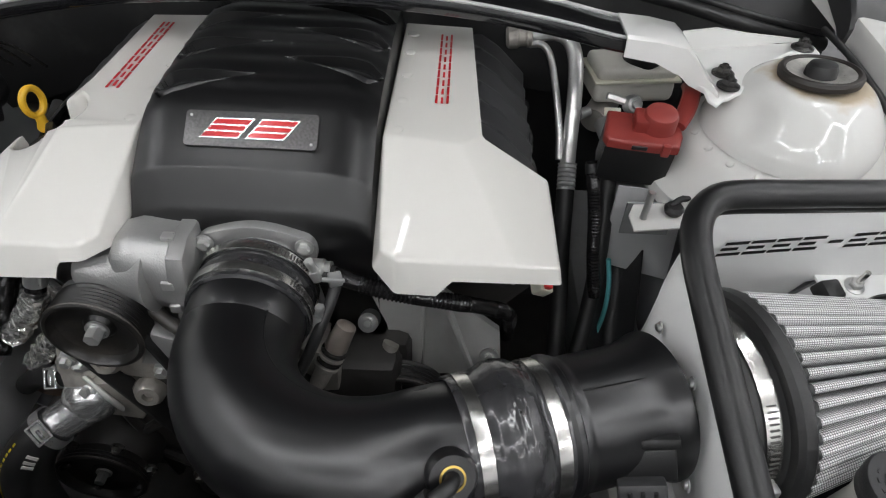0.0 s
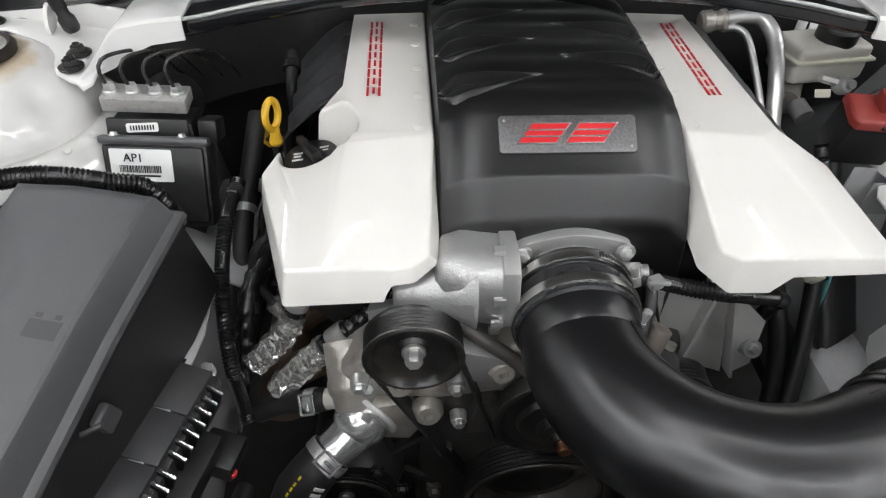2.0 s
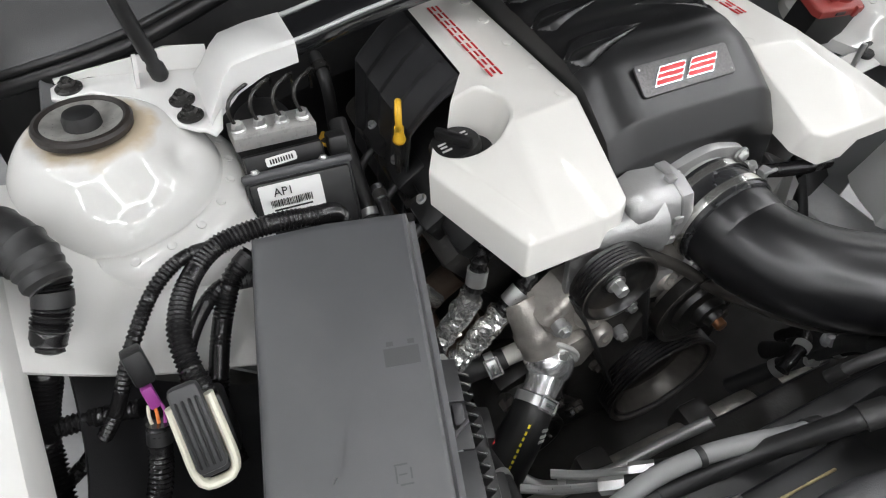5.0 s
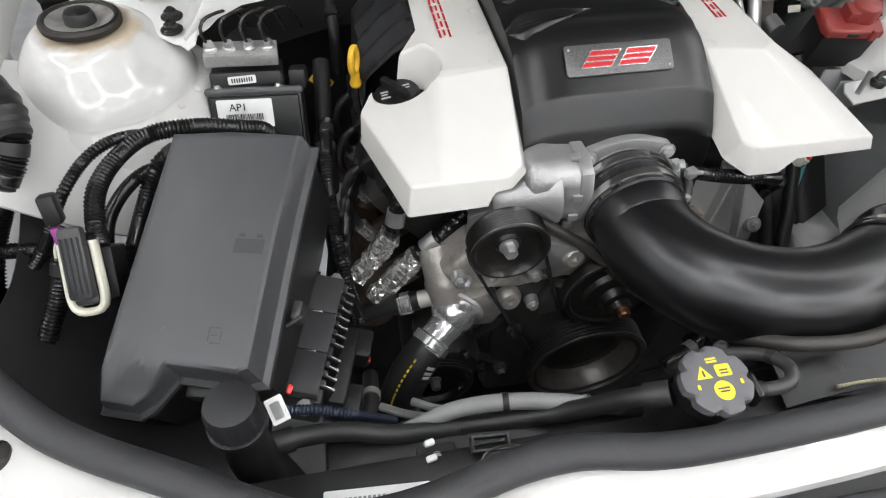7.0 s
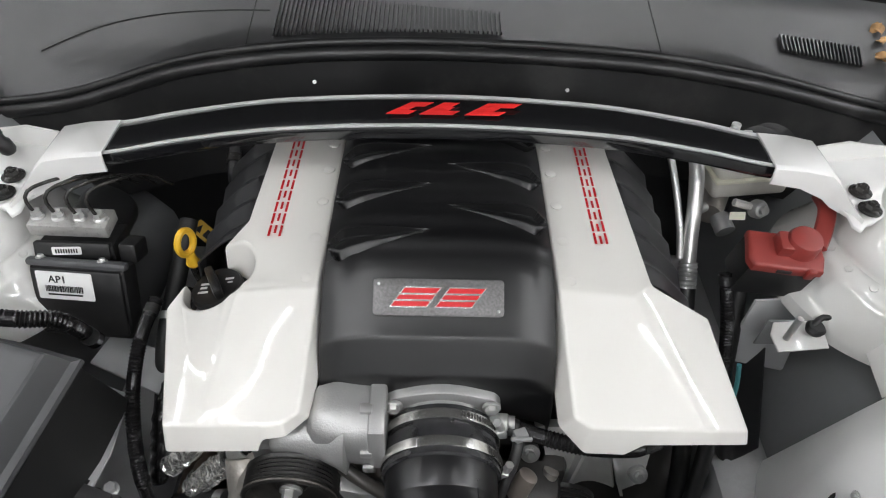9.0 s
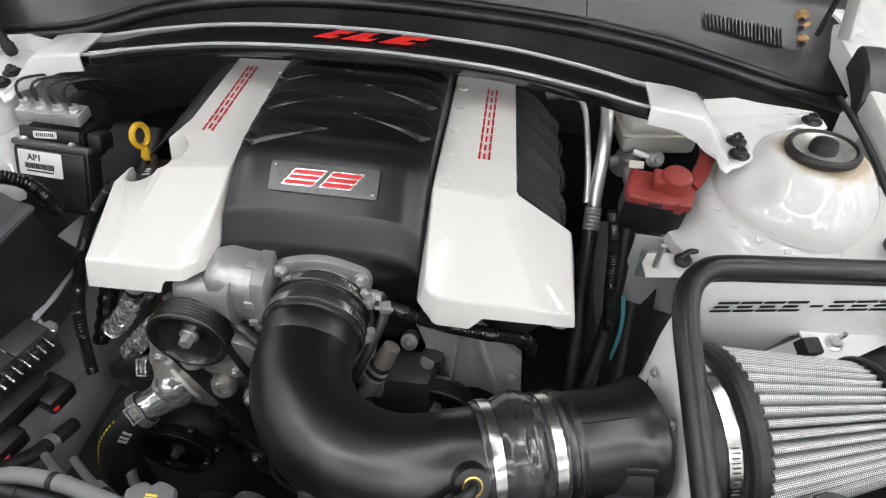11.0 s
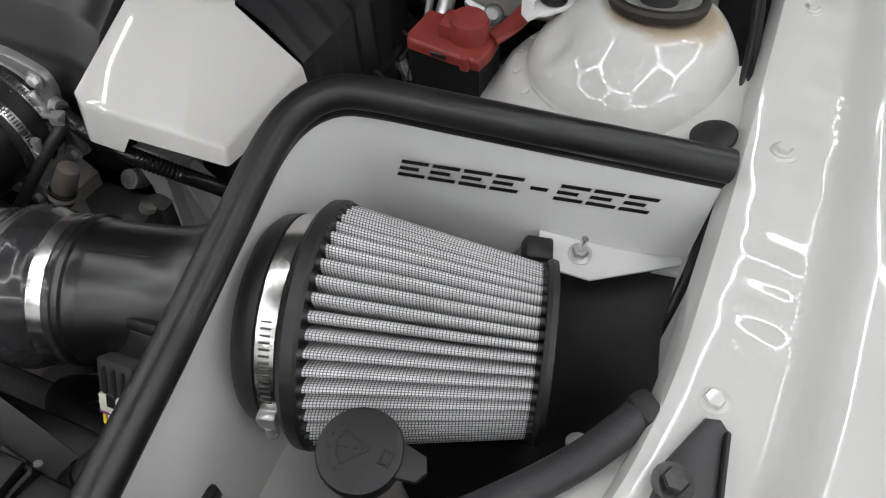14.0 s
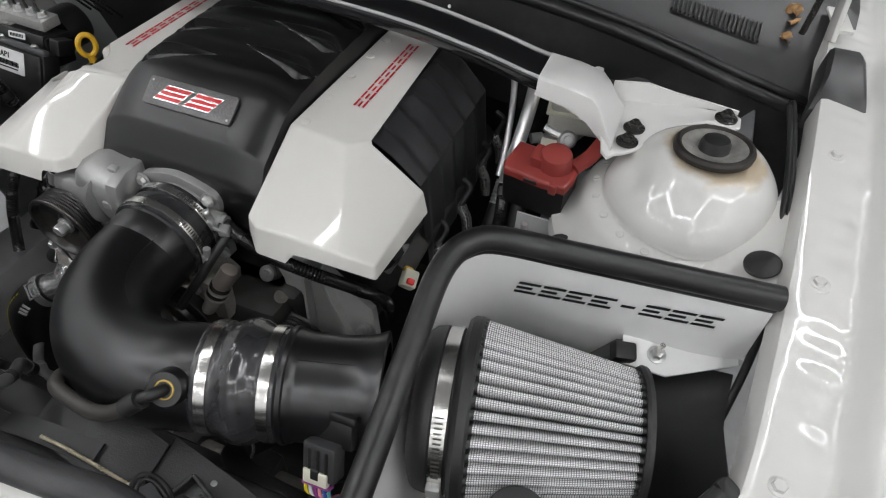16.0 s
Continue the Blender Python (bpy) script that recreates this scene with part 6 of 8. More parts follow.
for k in range(4):
    x = 0.205 + 0.055 * k
    part("rib", box(bmesh.new(), (0.004, 0.05, 0.012), at(x, 0.122, 0.788, 4), 0.001, 1), M_black, sup)
def shingle(x0, x1, y0, y1, z0, z1, crown):
    return sheet(bmesh.new(), lambda u, v: Vector((x0 + (x1 - x0) * u, y0 + (y1 - y0) * v - 0.02 * u, z0 + (z1 - z0) * u + crown * math.sin(math.pi * u) + 0.012 * v)), 12, 6, 0.003)


part("air_guide", shingle(0.06, 0.20, 0.135, 0.195, 0.782, 0.778, 0.010), M_liner, sup)
part("air_duct", shingle(0.20, 0.335, 0.120, 0.185, 0.775, 0.742, 0.006), M_liner, sup)
for x, y, z, w, l, turn in ((0.255, 0.140, 0.785, 0.040, 0.026, -22), (0.305, 0.128, 0.783, 0.030, 0.036, -10)):
    m = at(x, y, z, 6, 0, turn)
    bm = bmesh.new()
    for dx, dy, sx, sy in ((-w / 2, 0, 0.004, l), (w / 2, 0, 0.004, l), (0, -l / 2, w, 0.004), (0, l / 2, w, 0.004)):
        box(bm, (sx, sy, 0.016), m @ at(dx, dy, 0), 0.001, 1)
    part("clip_frame", bm, M_black, sup, "open moulded clip frame")
    part("clip_floor", box(bmesh.new(), (w * 0.9, l * 0.9, 0.004), m @ at(0, 0, -0.006)), M_grey, sup)
for x, y, z in ((0.262, 0.160, 0.786), (0.318, 0.148, 0.780), (0.205, 0.178, 0.775), (0.335, 0.172, 0.757)):
    part("push_pin", lathe(bmesh.new(), [(0.0030, 0), (0.0028, 0.0015), (0.0014, 0.002), (0, 0.002)], at(x, y, z + 0.004, -15, 10), 14), M_greyhose, sup, "small grey push pin")
for x, y, z in ((-0.279, 0.139, 0.779), (0.30, 0.13, 0.80), (-0.20, 0.20, 0.70)):
    bm = lathe(bmesh.new(), [(0.0062, 0), (0.0062, 0.0015), (0, 0.0015)], at(x, y, z), 20)
    part("bolt", hexnut(bm, at(x, y, z + 0.0015), 0.0038, 0.004), M_alu, sup, "dull metal bolt")
    part("bolt_bracket", box(bmesh.new(), (0.036, 0.030, 0.012), at(x, y, z - 0.008), 0.003), M_black, sup)
part("shelf", sheet(bmesh.new(), lambda u, v: Vector((0.045 + 0.105 * u, 0.124 + 0.020 * v + 0.006 * u, 0.795 + 0.004 * v + 0.004 * math.sin(math.pi * u))), 10, 3, 0.003), M_black, sup, "smooth moulded shelf")
part("shelf", sheet(bmesh.new(), lambda u, v: Vector((0.070 + 0.09 * u, 0.147 + 0.018 * v + 0.004 * u, 0.790 + 0.003 * v + 0.005 * math.sin(math.pi * u))), 10, 3, 0.003), M_black, sup, "smooth moulded shelf")
# latch plate, open clip, pins and cord on the passenger half of the beam
plate_m = at(-0.219, 0.1185, 0.7905, 10, 0, -8)
oval = [(0.026 * math.cos(radians(a)), 0.0155 * math.sin(radians(a))) for a in range(0, 360, 10)]
base = part("latch_plate", slab(bmesh.new(), oval, 0.008, plate_m, 0.0015), M_ecm, sup, "oval plate with three slots")
part("raised_rim", sweep(bmesh.new(), [plate_m @ Vector((x, y, 0.0045)) for x, y in oval + oval[:1]], 0.0010, 8, cap=False), M_browngrey, base, "worn dull rim")
for k in range(3):
    part("slot", box(bmesh.new(), (0.0065, 0.009, 0.002), plate_m @ at(-0.011 + 0.010 * k, -0.002, 0.0040), 0.0008, 1), M_inkblack, base, "dark slot", 0)
open_m = at(-0.232, 0.1400, 0.790, 14, 0, -4)
bm = bmesh.new()
for dx, dy, sx, sy in ((-0.016, 0, 0.003, 0.013), (0.016, 0, 0.003, 0.013), (0, -0.006, 0.035, 0.003), (0, 0.006, 0.035, 0.003)):
    box(bm, (sx, sy, 0.014), open_m @ at(dx, dy, 0), 0.0008, 1)
part("open_clip", bm, M_ecm, sup, "open rectangular clip")
for y in (0.136, 0.150):
    part("push_pin", box(bmesh.new(), (0.010, 0.006, 0.006), at(-0.285, y, 0.789, 10, 0, 12), 0.002), M_label, sup, "white push pin")
part("foam_cord", sweep(bmesh.new(), spline([(-0.195, 0.1280, 0.7875), (-0.155, 0.1270, 0.7880), (-0.120, 0.1262, 0.7875)], 0.002), ribbed(0.0013, 0.004, 0.0003), 8), mat("gold_cord", (0.42, 0.34, 0.18), 0.8, vary=0.2, scale=200), sup, "pale twisted foam cord")
ring_m = at(0.225, 0.125, 0.795, -14, 0, -28)
bm = sweep(bmesh.new(), [ring_m @ Vector((0.030 * math.cos(radians(a)), 0.015 * math.sin(radians(a)), 0)) for a in range(0, 361, 10)], 0.0026, 10, cap=False)
sweep(bm, [ring_m @ Vector((0.024 * math.cos(radians(a)), 0.0105 * math.sin(radians(a)), 0.001)) for a in range(0, 361, 10)], 0.0018, 8, cap=False)
part("latch_ring", bm, M_black, sup, "oval moulded ring")
part("latch_core", box(bmesh.new(), (0.040, 0.016, 0.010), ring_m @ at(0, 0, -0.004), 0.003), M_grey, sup)
line = spline([(0.096, 0.1315, 0.8055), (0.125, 0.1310, 0.8075), (0.155, 0.1300, 0.8040), (0.21, 0.1290, 0.7900), (0.25, 0.131, 0.782)], 0.0015)
part("foam_cord", sweep(bmesh.new(), line, ribbed(0.0017, 0.004, 0.0004), 8), mat("straw_cord", (0.45, 0.40, 0.28), 0.8, vary=0.2, scale=200), sup, "pale twisted foam cord")
part("sticker", slab(bmesh.new(), rounded(0.09, 0.018, 0.002), 0.0006, at(-0.335, 0.112, 0.7865, 6, 0, -4)), M_label, sup, "white printed sticker")
bm = bmesh.new()
for k in range(12):
    slab(bm, [(-0.03 + 0.004 * k, -0.003), (-0.0275 + 0.004 * k, -0.003), (-0.0275 + 0.004 * k, 0.003), (-0.03 + 0.004 * k, 0.003)], 0.0004, at(-0.345, 0.112, 0.7871, 6, 0, -4))
part("sticker_bars", bm, M_greyhose, sup, "", 0)
for x0 in (-0.302, -0.264):
    line = spline([(x0 - 0.02, 0.27, 0.63), (x0 + 0.01, 0.25, 0.64), (x0 + 0.05, 0.225, 0.665)], 0.005)
    cool = part("cooler_line", sweep(bmesh.new(), line, 0.005, 10), M_steel, sup, "bright cooler line")
    part("fitting", rod(bmesh.new(), (x0 + 0.045, 0.228, 0.662), (x0 + 0.065, 0.216, 0.675), 0.009, seg=6), M_steel, cool)
    part("black_end", rod(bmesh.new(), (x0 + 0.065, 0.216, 0.675), (x0 + 0.095, 0.20, 0.69), 0.009), M_rubber, cool)

# ---- front of the engine: pulleys, belt, thermostat ----
def pulley(name, c, r, width, hub, label, grooves=6, cup=True, bolt=M_steel):
    ob = thing(name, c, label, "pulley")
    m = frame_of(c, (0, -1, 0), (1, 0, 0))
    prof = [(r * 0.30, -width)]
    prof += [(r * 0.94, -width), (r, -width + 0.001)]
    for k in range(grooves):
        z = -width + 0.003 + (width - 0.005) * k / grooves
        dz = (width - 0.005) / grooves
        prof += [(r - 0.0006, z), (r - 0.0028, z + dz * 0.5), (r - 0.0006, z + dz)]
    prof += [(r, -0.0015), (r - 0.002, 0.0), (r * 0.90, 0.0), (r * 0.86, -0.003)]
    if cup:
        prof += [(r * 0.82, -0.010), (r * 0.72, -0.0135), (r * 0.34, -0.016), (r * 0.28, -0.012), (0, -0.012)]
    else:
        prof += [(r * 0.3, -0.004), (0, -0.004)]
    part("wheel", lathe(bmesh.new(), prof, m, 64, False), M_pulley, ob)
    # a thin paler ring draws the highlight on the black rim
    ring_on("rim_glint", [(r - 0.0030, -0.0006), (r - 0.0008, -0.0012), (r + 0.0003, -0.003), (r - 0.001, -0.004)], m, M_browngrey, ob, "pale ring drawn as the rim's highlight", 64)
    if hub:
        bm = lathe(bmesh.new(), [(hub * 1.25, -0.013), (hub * 1.25, -0.009), (0, -0.009)], m, 24)
        part("bolt", hexnut(bm, m @ at(0, 0, -0.010), hub * 0.92, 0.014), bolt, ob)
    return ob, m


pulley("idler_pulley", (-0.149, 0.373, 0.760), 0.0490, 0.030, 0.0095, "black grooved pulley with a bright centre bolt")
wp, wm = pulley("water_pump_pulley", (0.004, 0.365, 0.655), 0.070, 0.020, 0, "black stepped water pump pulley with a copper tip", 0, False)
part("hub", lathe(bmesh.new(), [(0.046, -0.004), (0.043, 0.004), (0.026, 0.006), (0.022, 0.016), (0.014, 0.018), (0.012, 0.026)], wm, 40), M_pulley, wp)
part("tip", lathe(bmesh.new(), [(0.0080, 0.02), (0.0080, 0.034), (0.0065, 0.036), (0, 0.036)], wm, 16), M_copper, wp, "copper coloured tip")
CRANK = (0.004, 0.362, 0.466)
cr = thing("crank_pulley", CRANK, "large black crankshaft pulley with a deep dished face", "pulley")
cm = frame_of(CRANK, (0, -1, 0), (1, 0, 0))
prof = [(0.060, -0.045), (0.0955, -0.045)]
for k in range(7):
    z = -0.040 + 0.0052 * k
    prof += [(0.0955, z), (0.0928, z + 0.0026), (0.0955, z + 0.0052)]
part("grooved_rim", lathe(bmesh.new(), prof + [(0.0962, -0.002), (0.0950, 0.0), (0.0945, 0.0)], cm, 72, False), M_pulley, cr)
# rim face and bowl are coloured paler than the wheel to look lit
part("rim_face", lathe(bmesh.new(), [(0.0945, 0.0), (0.0880, -0.0005), (0.0868, -0.003)], cm, 72, False), M_browngrey, cr, "brownish rim face, coloured paler to look lit")
part("damper_groove", lathe(bmesh.new(), [(0.0868, -0.003), (0.0862, -0.010), (0.0840, -0.010), (0.0836, -0.005)], cm, 72, False), M_rubber, cr, "black rubber damper ring")
part("bowl", lathe(bmesh.new(), [(0.0836, -0.005), (0.0800, -0.006), (0.0770, -0.012), (0.0745, -0.026), (0.068, -0.036), (0.050, -0.040), (0.030, -0.039), (0.0, -0.039)], cm, 72, False), M_browngrey, cr, "dished bowl, coloured paler to look lit")
pulley("compressor_pulley", (-0.236, 0.362, 0.478), 0.058, 0.025, 0.008, "small dark compressor pulley low on the engine", 4, True)
pulley("alternator_pulley", (0.150, 0.408, 0.612), 0.052, 0.030, 0.009, "black ribbed alternator pulley behind the intake tube", 5, True)


def belt_run(a, b, y0=0.376, w=0.024):
    a, b = Vector(a), Vector(b)
    m = frame_of((a + b) / 2, (b - a).cross(Vector((0, 1, 0))), (0, 1, 0))
    return box(bmesh.new(), (w, (b - a).length, 0.004), m, 0.001, 1)


belt = thing("drive_belt", (-0.10, 0.39, 0.66), "black ribbed drive belt running between the pulleys", "drive belt")
for a, b in (((-0.196, 0.390, 0.745), (-0.088, 0.390, 0.500)), ((-0.106, 0.390, 0.757), (-0.060, 0.388, 0.600))):
    part("run", belt_run(a, b), M_rubber, belt)

front = thing("water_pump", (-0.08, 0.41, 0.62), "stained cast aluminium water pump body with bolts", "water pump")
out = [(-0.205, 0.660), (-0.225, 0.70), (-0.19, 0.735), (-0.12, 0.745), (-0.06, 0.735), (0.03, 0.745), (0.07, 0.71), (0.06, 0.655), (0.0, 0.645), (-0.06, 0.660), (-0.12, 0.650)]
part("body", slab(bmesh.new(), out, 0.05, frame_of((0, 0.398, 0), (0, -1, 0)) , 0.012, 3), M_oldalu, front)
part("boss", lathe(bmesh.new(), [(0.045, 0), (0.040, 0.014), (0.03, 0.018), (0, 0.018)], frame_of((0.0, 0.400, 0.655), (0, -1, 0)), 40), M_oldalu, front)
for x, z in ((-0.105, 0.690), (-0.10, 0.625), (-0.02, 0.725), (0.05, 0.72), (-0.205, 0.70)):
    bm = lathe(bmesh.new(), [(0.010, 0), (0.009, 0.012), (0, 0.012)], frame_of((x, 0.398, z), (0, -1, 0)), 20)
    part("bolt", hexnut(bm, frame_of((x, 0.387, z), (0, -1, 0)), 0.0065, 0.007), M_steel, front)
part("rib", sweep(bmesh.new(), spline([(0.0, 0.39, 0.73), (0.04, 0.386, 0.70), (0.05, 0.39, 0.65)], 0.006), 0.010, 16), M_oldalu, front)
for x, z, r in ((-0.165, 0.70, 0.020), (-0.06, 0.715, 0.016), (-0.135, 0.64, 0.018), (0.02, 0.72, 0.015)):
    part("boss", lathe(bmesh.new(), [(r, 0), (r * 0.95, 0.010), (r * 0.7, 0.016), (r * 0.35, 0.016), (r * 0.3, 0.010), (0, 0.010)], frame_of((x, 0.398, z), (0.1, -1, 0.25)), 28), M_oldalu, front)
for pts, depth, material in (([(-0.215, 0.60), (-0.155, 0.59), (-0.135, 0.63), (-0.165, 0.665), (-0.21, 0.655)], 0.386, M_oldalu), ([(-0.095, 0.60), (-0.02, 0.605), (-0.03, 0.645), (-0.08, 0.665)], 0.384, M_dark), ([(-0.125, 0.70), (-0.065, 0.70), (-0.05, 0.735), (-0.10, 0.752)], 0.387, M_alu), ([(0.03, 0.66), (0.085, 0.67), (0.09, 0.73), (0.04, 0.745)], 0.386, M_oldalu)):
    part("cast_pad", slab(bmesh.new(), pts, 0.02, frame_of((0, depth, 0), (0, -1, 0)), 0.004, 2), material, front)
part("side_bracket", slab(bmesh.new(), [(-0.03, -0.04), (0.02, -0.04), (0.03, 0.02), (0.0, 0.045), (-0.03, 0.03)], 0.012, frame_of((-0.165, 0.405, 0.755), (-0.3, -1, 0.1)), 0.004), M_alu, front, "cast bracket behind the pulley")

thermo = thing("thermostat_housing", (-0.215, 0.40, 0.60), "cast aluminium thermostat elbow with a polished dome", "thermostat housing")
cast = spline([(-0.224, 0.452, 0.694), (-0.221, 0.438, 0.682), (-0.216, 0.420, 0.660), (-0.209, 0.406, 0.636)], 0.004)
part("body", sweep(bmesh.new(), cast, lambda run, s: 0.024 + 0.004 * s + (0.0022 if 0.55 < s < 0.72 else 0), 32), M_oldalu, thermo)
ball = frame_of((-0.2075, 0.394, 0.6245), (-0.7, -0.7, -0.15), (0, 0, 1))
part("dome_cap", lathe(bmesh.new(), [(0.0315 * math.sin(radians(a)), 0.0315 * math.cos(radians(a))) for a in range(0, 121, 8)], ball, 40, False), M_bellmetal, thermo, "polished dome")
part("mount_pad", slab(bmesh.new(), rounded(0.056, 0.050, 0.012), 0.012, frame_of((-0.214, 0.436, 0.690), (0.1, -0.55, 0.8), (1, 0, 0)), 0.004), M_oldalu, thermo, "stained casting pad")
part("flange", lathe(bmesh.new(), [(0.0, -0.003), (0.0385, -0.003), (0.0398, -0.0015), (0.0398, 0.0015), (0.0385, 0.003), (0.030, 0.003)], frame_of((-0.203, 0.404, 0.626), (-0.50, -0.70, -0.20), (0, 0, 1)), 40), M_cast, thermo)
spigot = spline([(-0.203, 0.410, 0.640), (-0.206, 0.399, 0.628), (-0.214, 0.386, 0.619), (-0.226, 0.375, 0.614), (-0.240, 0.364, 0.610), (-0.252, 0.354, 0.605)], 0.0022)
part("spigot", sweep(bmesh.new(), spigot[6:], lambda run, s: 0.0265 - 0.0050 * min(1, s / 0.6), 36), M_bellmetal, thermo, "polished spigot")
for place, way in (((-0.197, 0.392, 0.690), (0.1, -0.7, 0.6)), ((-0.200, 0.383, 0.648), (-0.1, -0.8, 0.55))):
    m = frame_of(place, way)
    bm = lathe(bmesh.new(), [(0.011, -0.014), (0.0105, 0.0), (0.0085, 0.001), (0, 0.001)], m, 20)
    part("bolt", hexnut(bm, m, 0.0066, 0.007, 0.0085), M_steel, thermo)
part("inlet_stub", rod(bmesh.new(), (-0.226, 0.425, 0.622), (-0.262, 0.430, 0.610), 0.0125), M_natural, thermo, "cream plastic stub")
rad = thing("radiator_hose", (-0.29, 0.33, 0.55), "black radiator hose with yellow print and spring clamp", "radiator hose")
rline = spline([(-0.240, 0.364, 0.611), (-0.257, 0.351, 0.600), (-0.278, 0.339, 0.570), (-0.293, 0.333, 0.523), (-0.300, 0.331, 0.47), (-0.288, 0.322, 0.40)], 0.006)
part("hose", sweep(bmesh.new(), rline, lambda run, s: 0.0235 + 0.0045 * min(1, s * 4), 28), M_rubber, rad)
CLAMP_AT = frame_of(rline[1], rline[2] - rline[0], (0, 0, 1))


def print_run(name, first, count, every, size, side, material, label):
    """Short printed blocks along the hose, on the side that is given."""
    bm = bmesh.new()
    for k in range(count):
        i = first + every * k
        t = (rline[i + 1] - rline[i]).normalized()
        n = Vector(side)
        n = (n - t * n.dot(t)).normalized()
        box(bm, size, frame_of(rline[i] + n * (0.0236 + 0.0045 * min(1, 4 * i / (len(rline) - 1))), n, t), 0)
    part(name, bm, material, rad, label, 0)


print_run("yellow_print", 4, 14, 1, (0.005, 0.0024, 0.0012), (-0.45, -0.62, 0.62), M_yellowink, "yellow dashes")
print_run("white_print", 4, 3, 1, (0.0042, 0.012, 0.0012), (0.50, -0.60, 0.45), M_whiteink, "white print blocks")


def window_clamp(name, axis_m, r, face, parent=None, label=""):
    """A bright spring band with an open rectangular tongue."""
    ob = ring_on(name, [(r, -0.006), (r + 0.0014, -0.006), (r + 0.0014, 0.006), (r, 0.006)], axis_m, M_steel, parent, label, 36)
    axis = (axis_m.to_3x3() @ Vector((0, 0, 1))).normalized()
    n = Vector(face)
    n = (n - axis * n.dot(axis)).normalized()
    m = frame_of(axis_m.translation + n * (r + 0.003), n, axis)
    for dx, dy, sx, sy in ((-0.008, 0, 0.003, 0.024), (0.008, 0, 0.003, 0.024), (0, -0.0115, 0.018, 0.003), (0, 0.0115, 0.018, 0.003), (0, 0.002, 0.004, 0.012)):
        part("tongue_bar", box(bmesh.new(), (sx, sy, 0.002), m @ at(dx, dy, 0), 0.0006, 1), M_bellmetal, ob)
    return ob


def foil_hose(pts, label):
    ob = thing("heater_hose", pts[-1], label, "heater hose", "heater hoses")
    line = spline(pts, 0.003)
    n = len(line)
    cut = int(n * 0.50)
    part("rubber", sweep(bmesh.new(), line[:cut + 2], ribbed(0.0105, 0.006, 0.0012), 16), M_hose, ob)
    bm = bmesh.new()
    rnd = random.Random(n)
    sweep(bm, spline(line[cut::3], 0.0048), lambda run, s: 0.0148 + 0.0010 * math.sin(run * 300), 13)
    for v in bm.verts:
        v.co += Vector((rnd.uniform(-1, 1), rnd.uniform(-1, 1), rnd.uniform(-1, 1))) * 0.0021
    bmesh.ops.triangulate(bm, faces=bm.faces)
    part("foil_wrap", bm, M_foil, ob, "crumpled silver foil wrap", 0)
    part("clamp_ring", sweep(bmesh.new(), line[max(2, cut - 9):cut - 3], 0.0128, 18), M_steel, ob, "grey spring clamp")
    return ob


foil_hose([(-0.165, 0.478, 0.745), (-0.190, 0.466, 0.728), (-0.215, 0.458, 0.711), (-0.240, 0.454, 0.690), (-0.276, 0.452, 0.645), (-0.316, 0.450, 0.600)], "heater hose wrapped in crumpled silver foil")
foil_hose([(-0.262, 0.492, 0.790), (-0.266, 0.486, 0.765), (-0.272, 0.478, 0.735), (-0.281, 0.472, 0.708), (-0.304, 0.468, 0.672), (-0.331, 0.464, 0.640)], "heater hose wrapped in crumpled silver foil")
window_clamp("clamp", CLAMP_AT, 0.0248, (0.1, -0.7, 0.7), rad, "bright spring clamp")
stub = thing("heater_stub_hose", (-0.27, 0.43, 0.61), "short black hose with a bright spring clamp beside the thermostat", "hose")
part("hose", sweep(bmesh.new(), spline([(-0.250, 0.428, 0.614), (-0.275, 0.431, 0.606), (-0.305, 0.438, 0.592), (-0.34, 0.447, 0.56)], 0.005), 0.0138, 18), M_rubber, stub)
window_clamp("clamp", frame_of((-0.268, 0.430, 0.608), (-1, 0.1, -0.3), (0, 0, 1)), 0.0140, (0.1, -0.7, 0.7), stub, "bright spring clamp")

# ---- low in the bay: steering rack, compressor, brackets and pipes ----
rack = thing("steering_rack", (-0.05, 0.30, 0.42), "grey cast steering rack across the bottom of the bay", "steering rack")
part("tube", rod(bmesh.new(), (-0.30, 0.285, 0.430), (0.24, 0.285, 0.430), 0.026, seg=28), M_oldalu, rack)
for x in (-0.16, 0.02, 0.15):
    part("clamp", box(bmesh.new(), (0.05, 0.07, 0.06), at(x, 0.29, 0.435), 0.010), M_dark, rack)
    part("bolt", hexnut(bmesh.new(), at(x, 0.265, 0.466), 0.008, 0.008, 0.011), M_steel, rack)
comp = thing("compressor", (-0.22, 0.42, 0.50), "grimy cast refrigerant compressor behind its pulley", "compressor")
part("body", lathe(bmesh.new(), [(0.0, 0.12), (0.045, 0.118), (0.055, 0.10), (0.058, 0.02), (0.05, 0.0)], frame_of((-0.222, 0.375, 0.50), (0, 1, 0)), 36), M_dark, comp)
for a in range(0, 360, 60):
    p = Vector((-0.222 + 0.056 * math.cos(radians(a)), 0.372, 0.50 + 0.056 * math.sin(radians(a))))
    part("bolt", hexnut(bmesh.new(), frame_of(p, (0, -1, 0)), 0.006, 0.008, 0.008), M_black_steel, comp)
cradle = thing("accessory_bracket", (-0.1, 0.40, 0.56), "dark ribbed casting that carries the engine accessories", "engine bracket")
part("plate", slab(bmesh.new(), [(-0.27, 0.44), (-0.12, 0.42), (-0.10, 0.56), (-0.14, 0.60), (-0.20, 0.59), (-0.26, 0.56)], 0.02, frame_of((0, 0.412, 0), (0, -1, 0)), 0.005), M_dark, cradle)
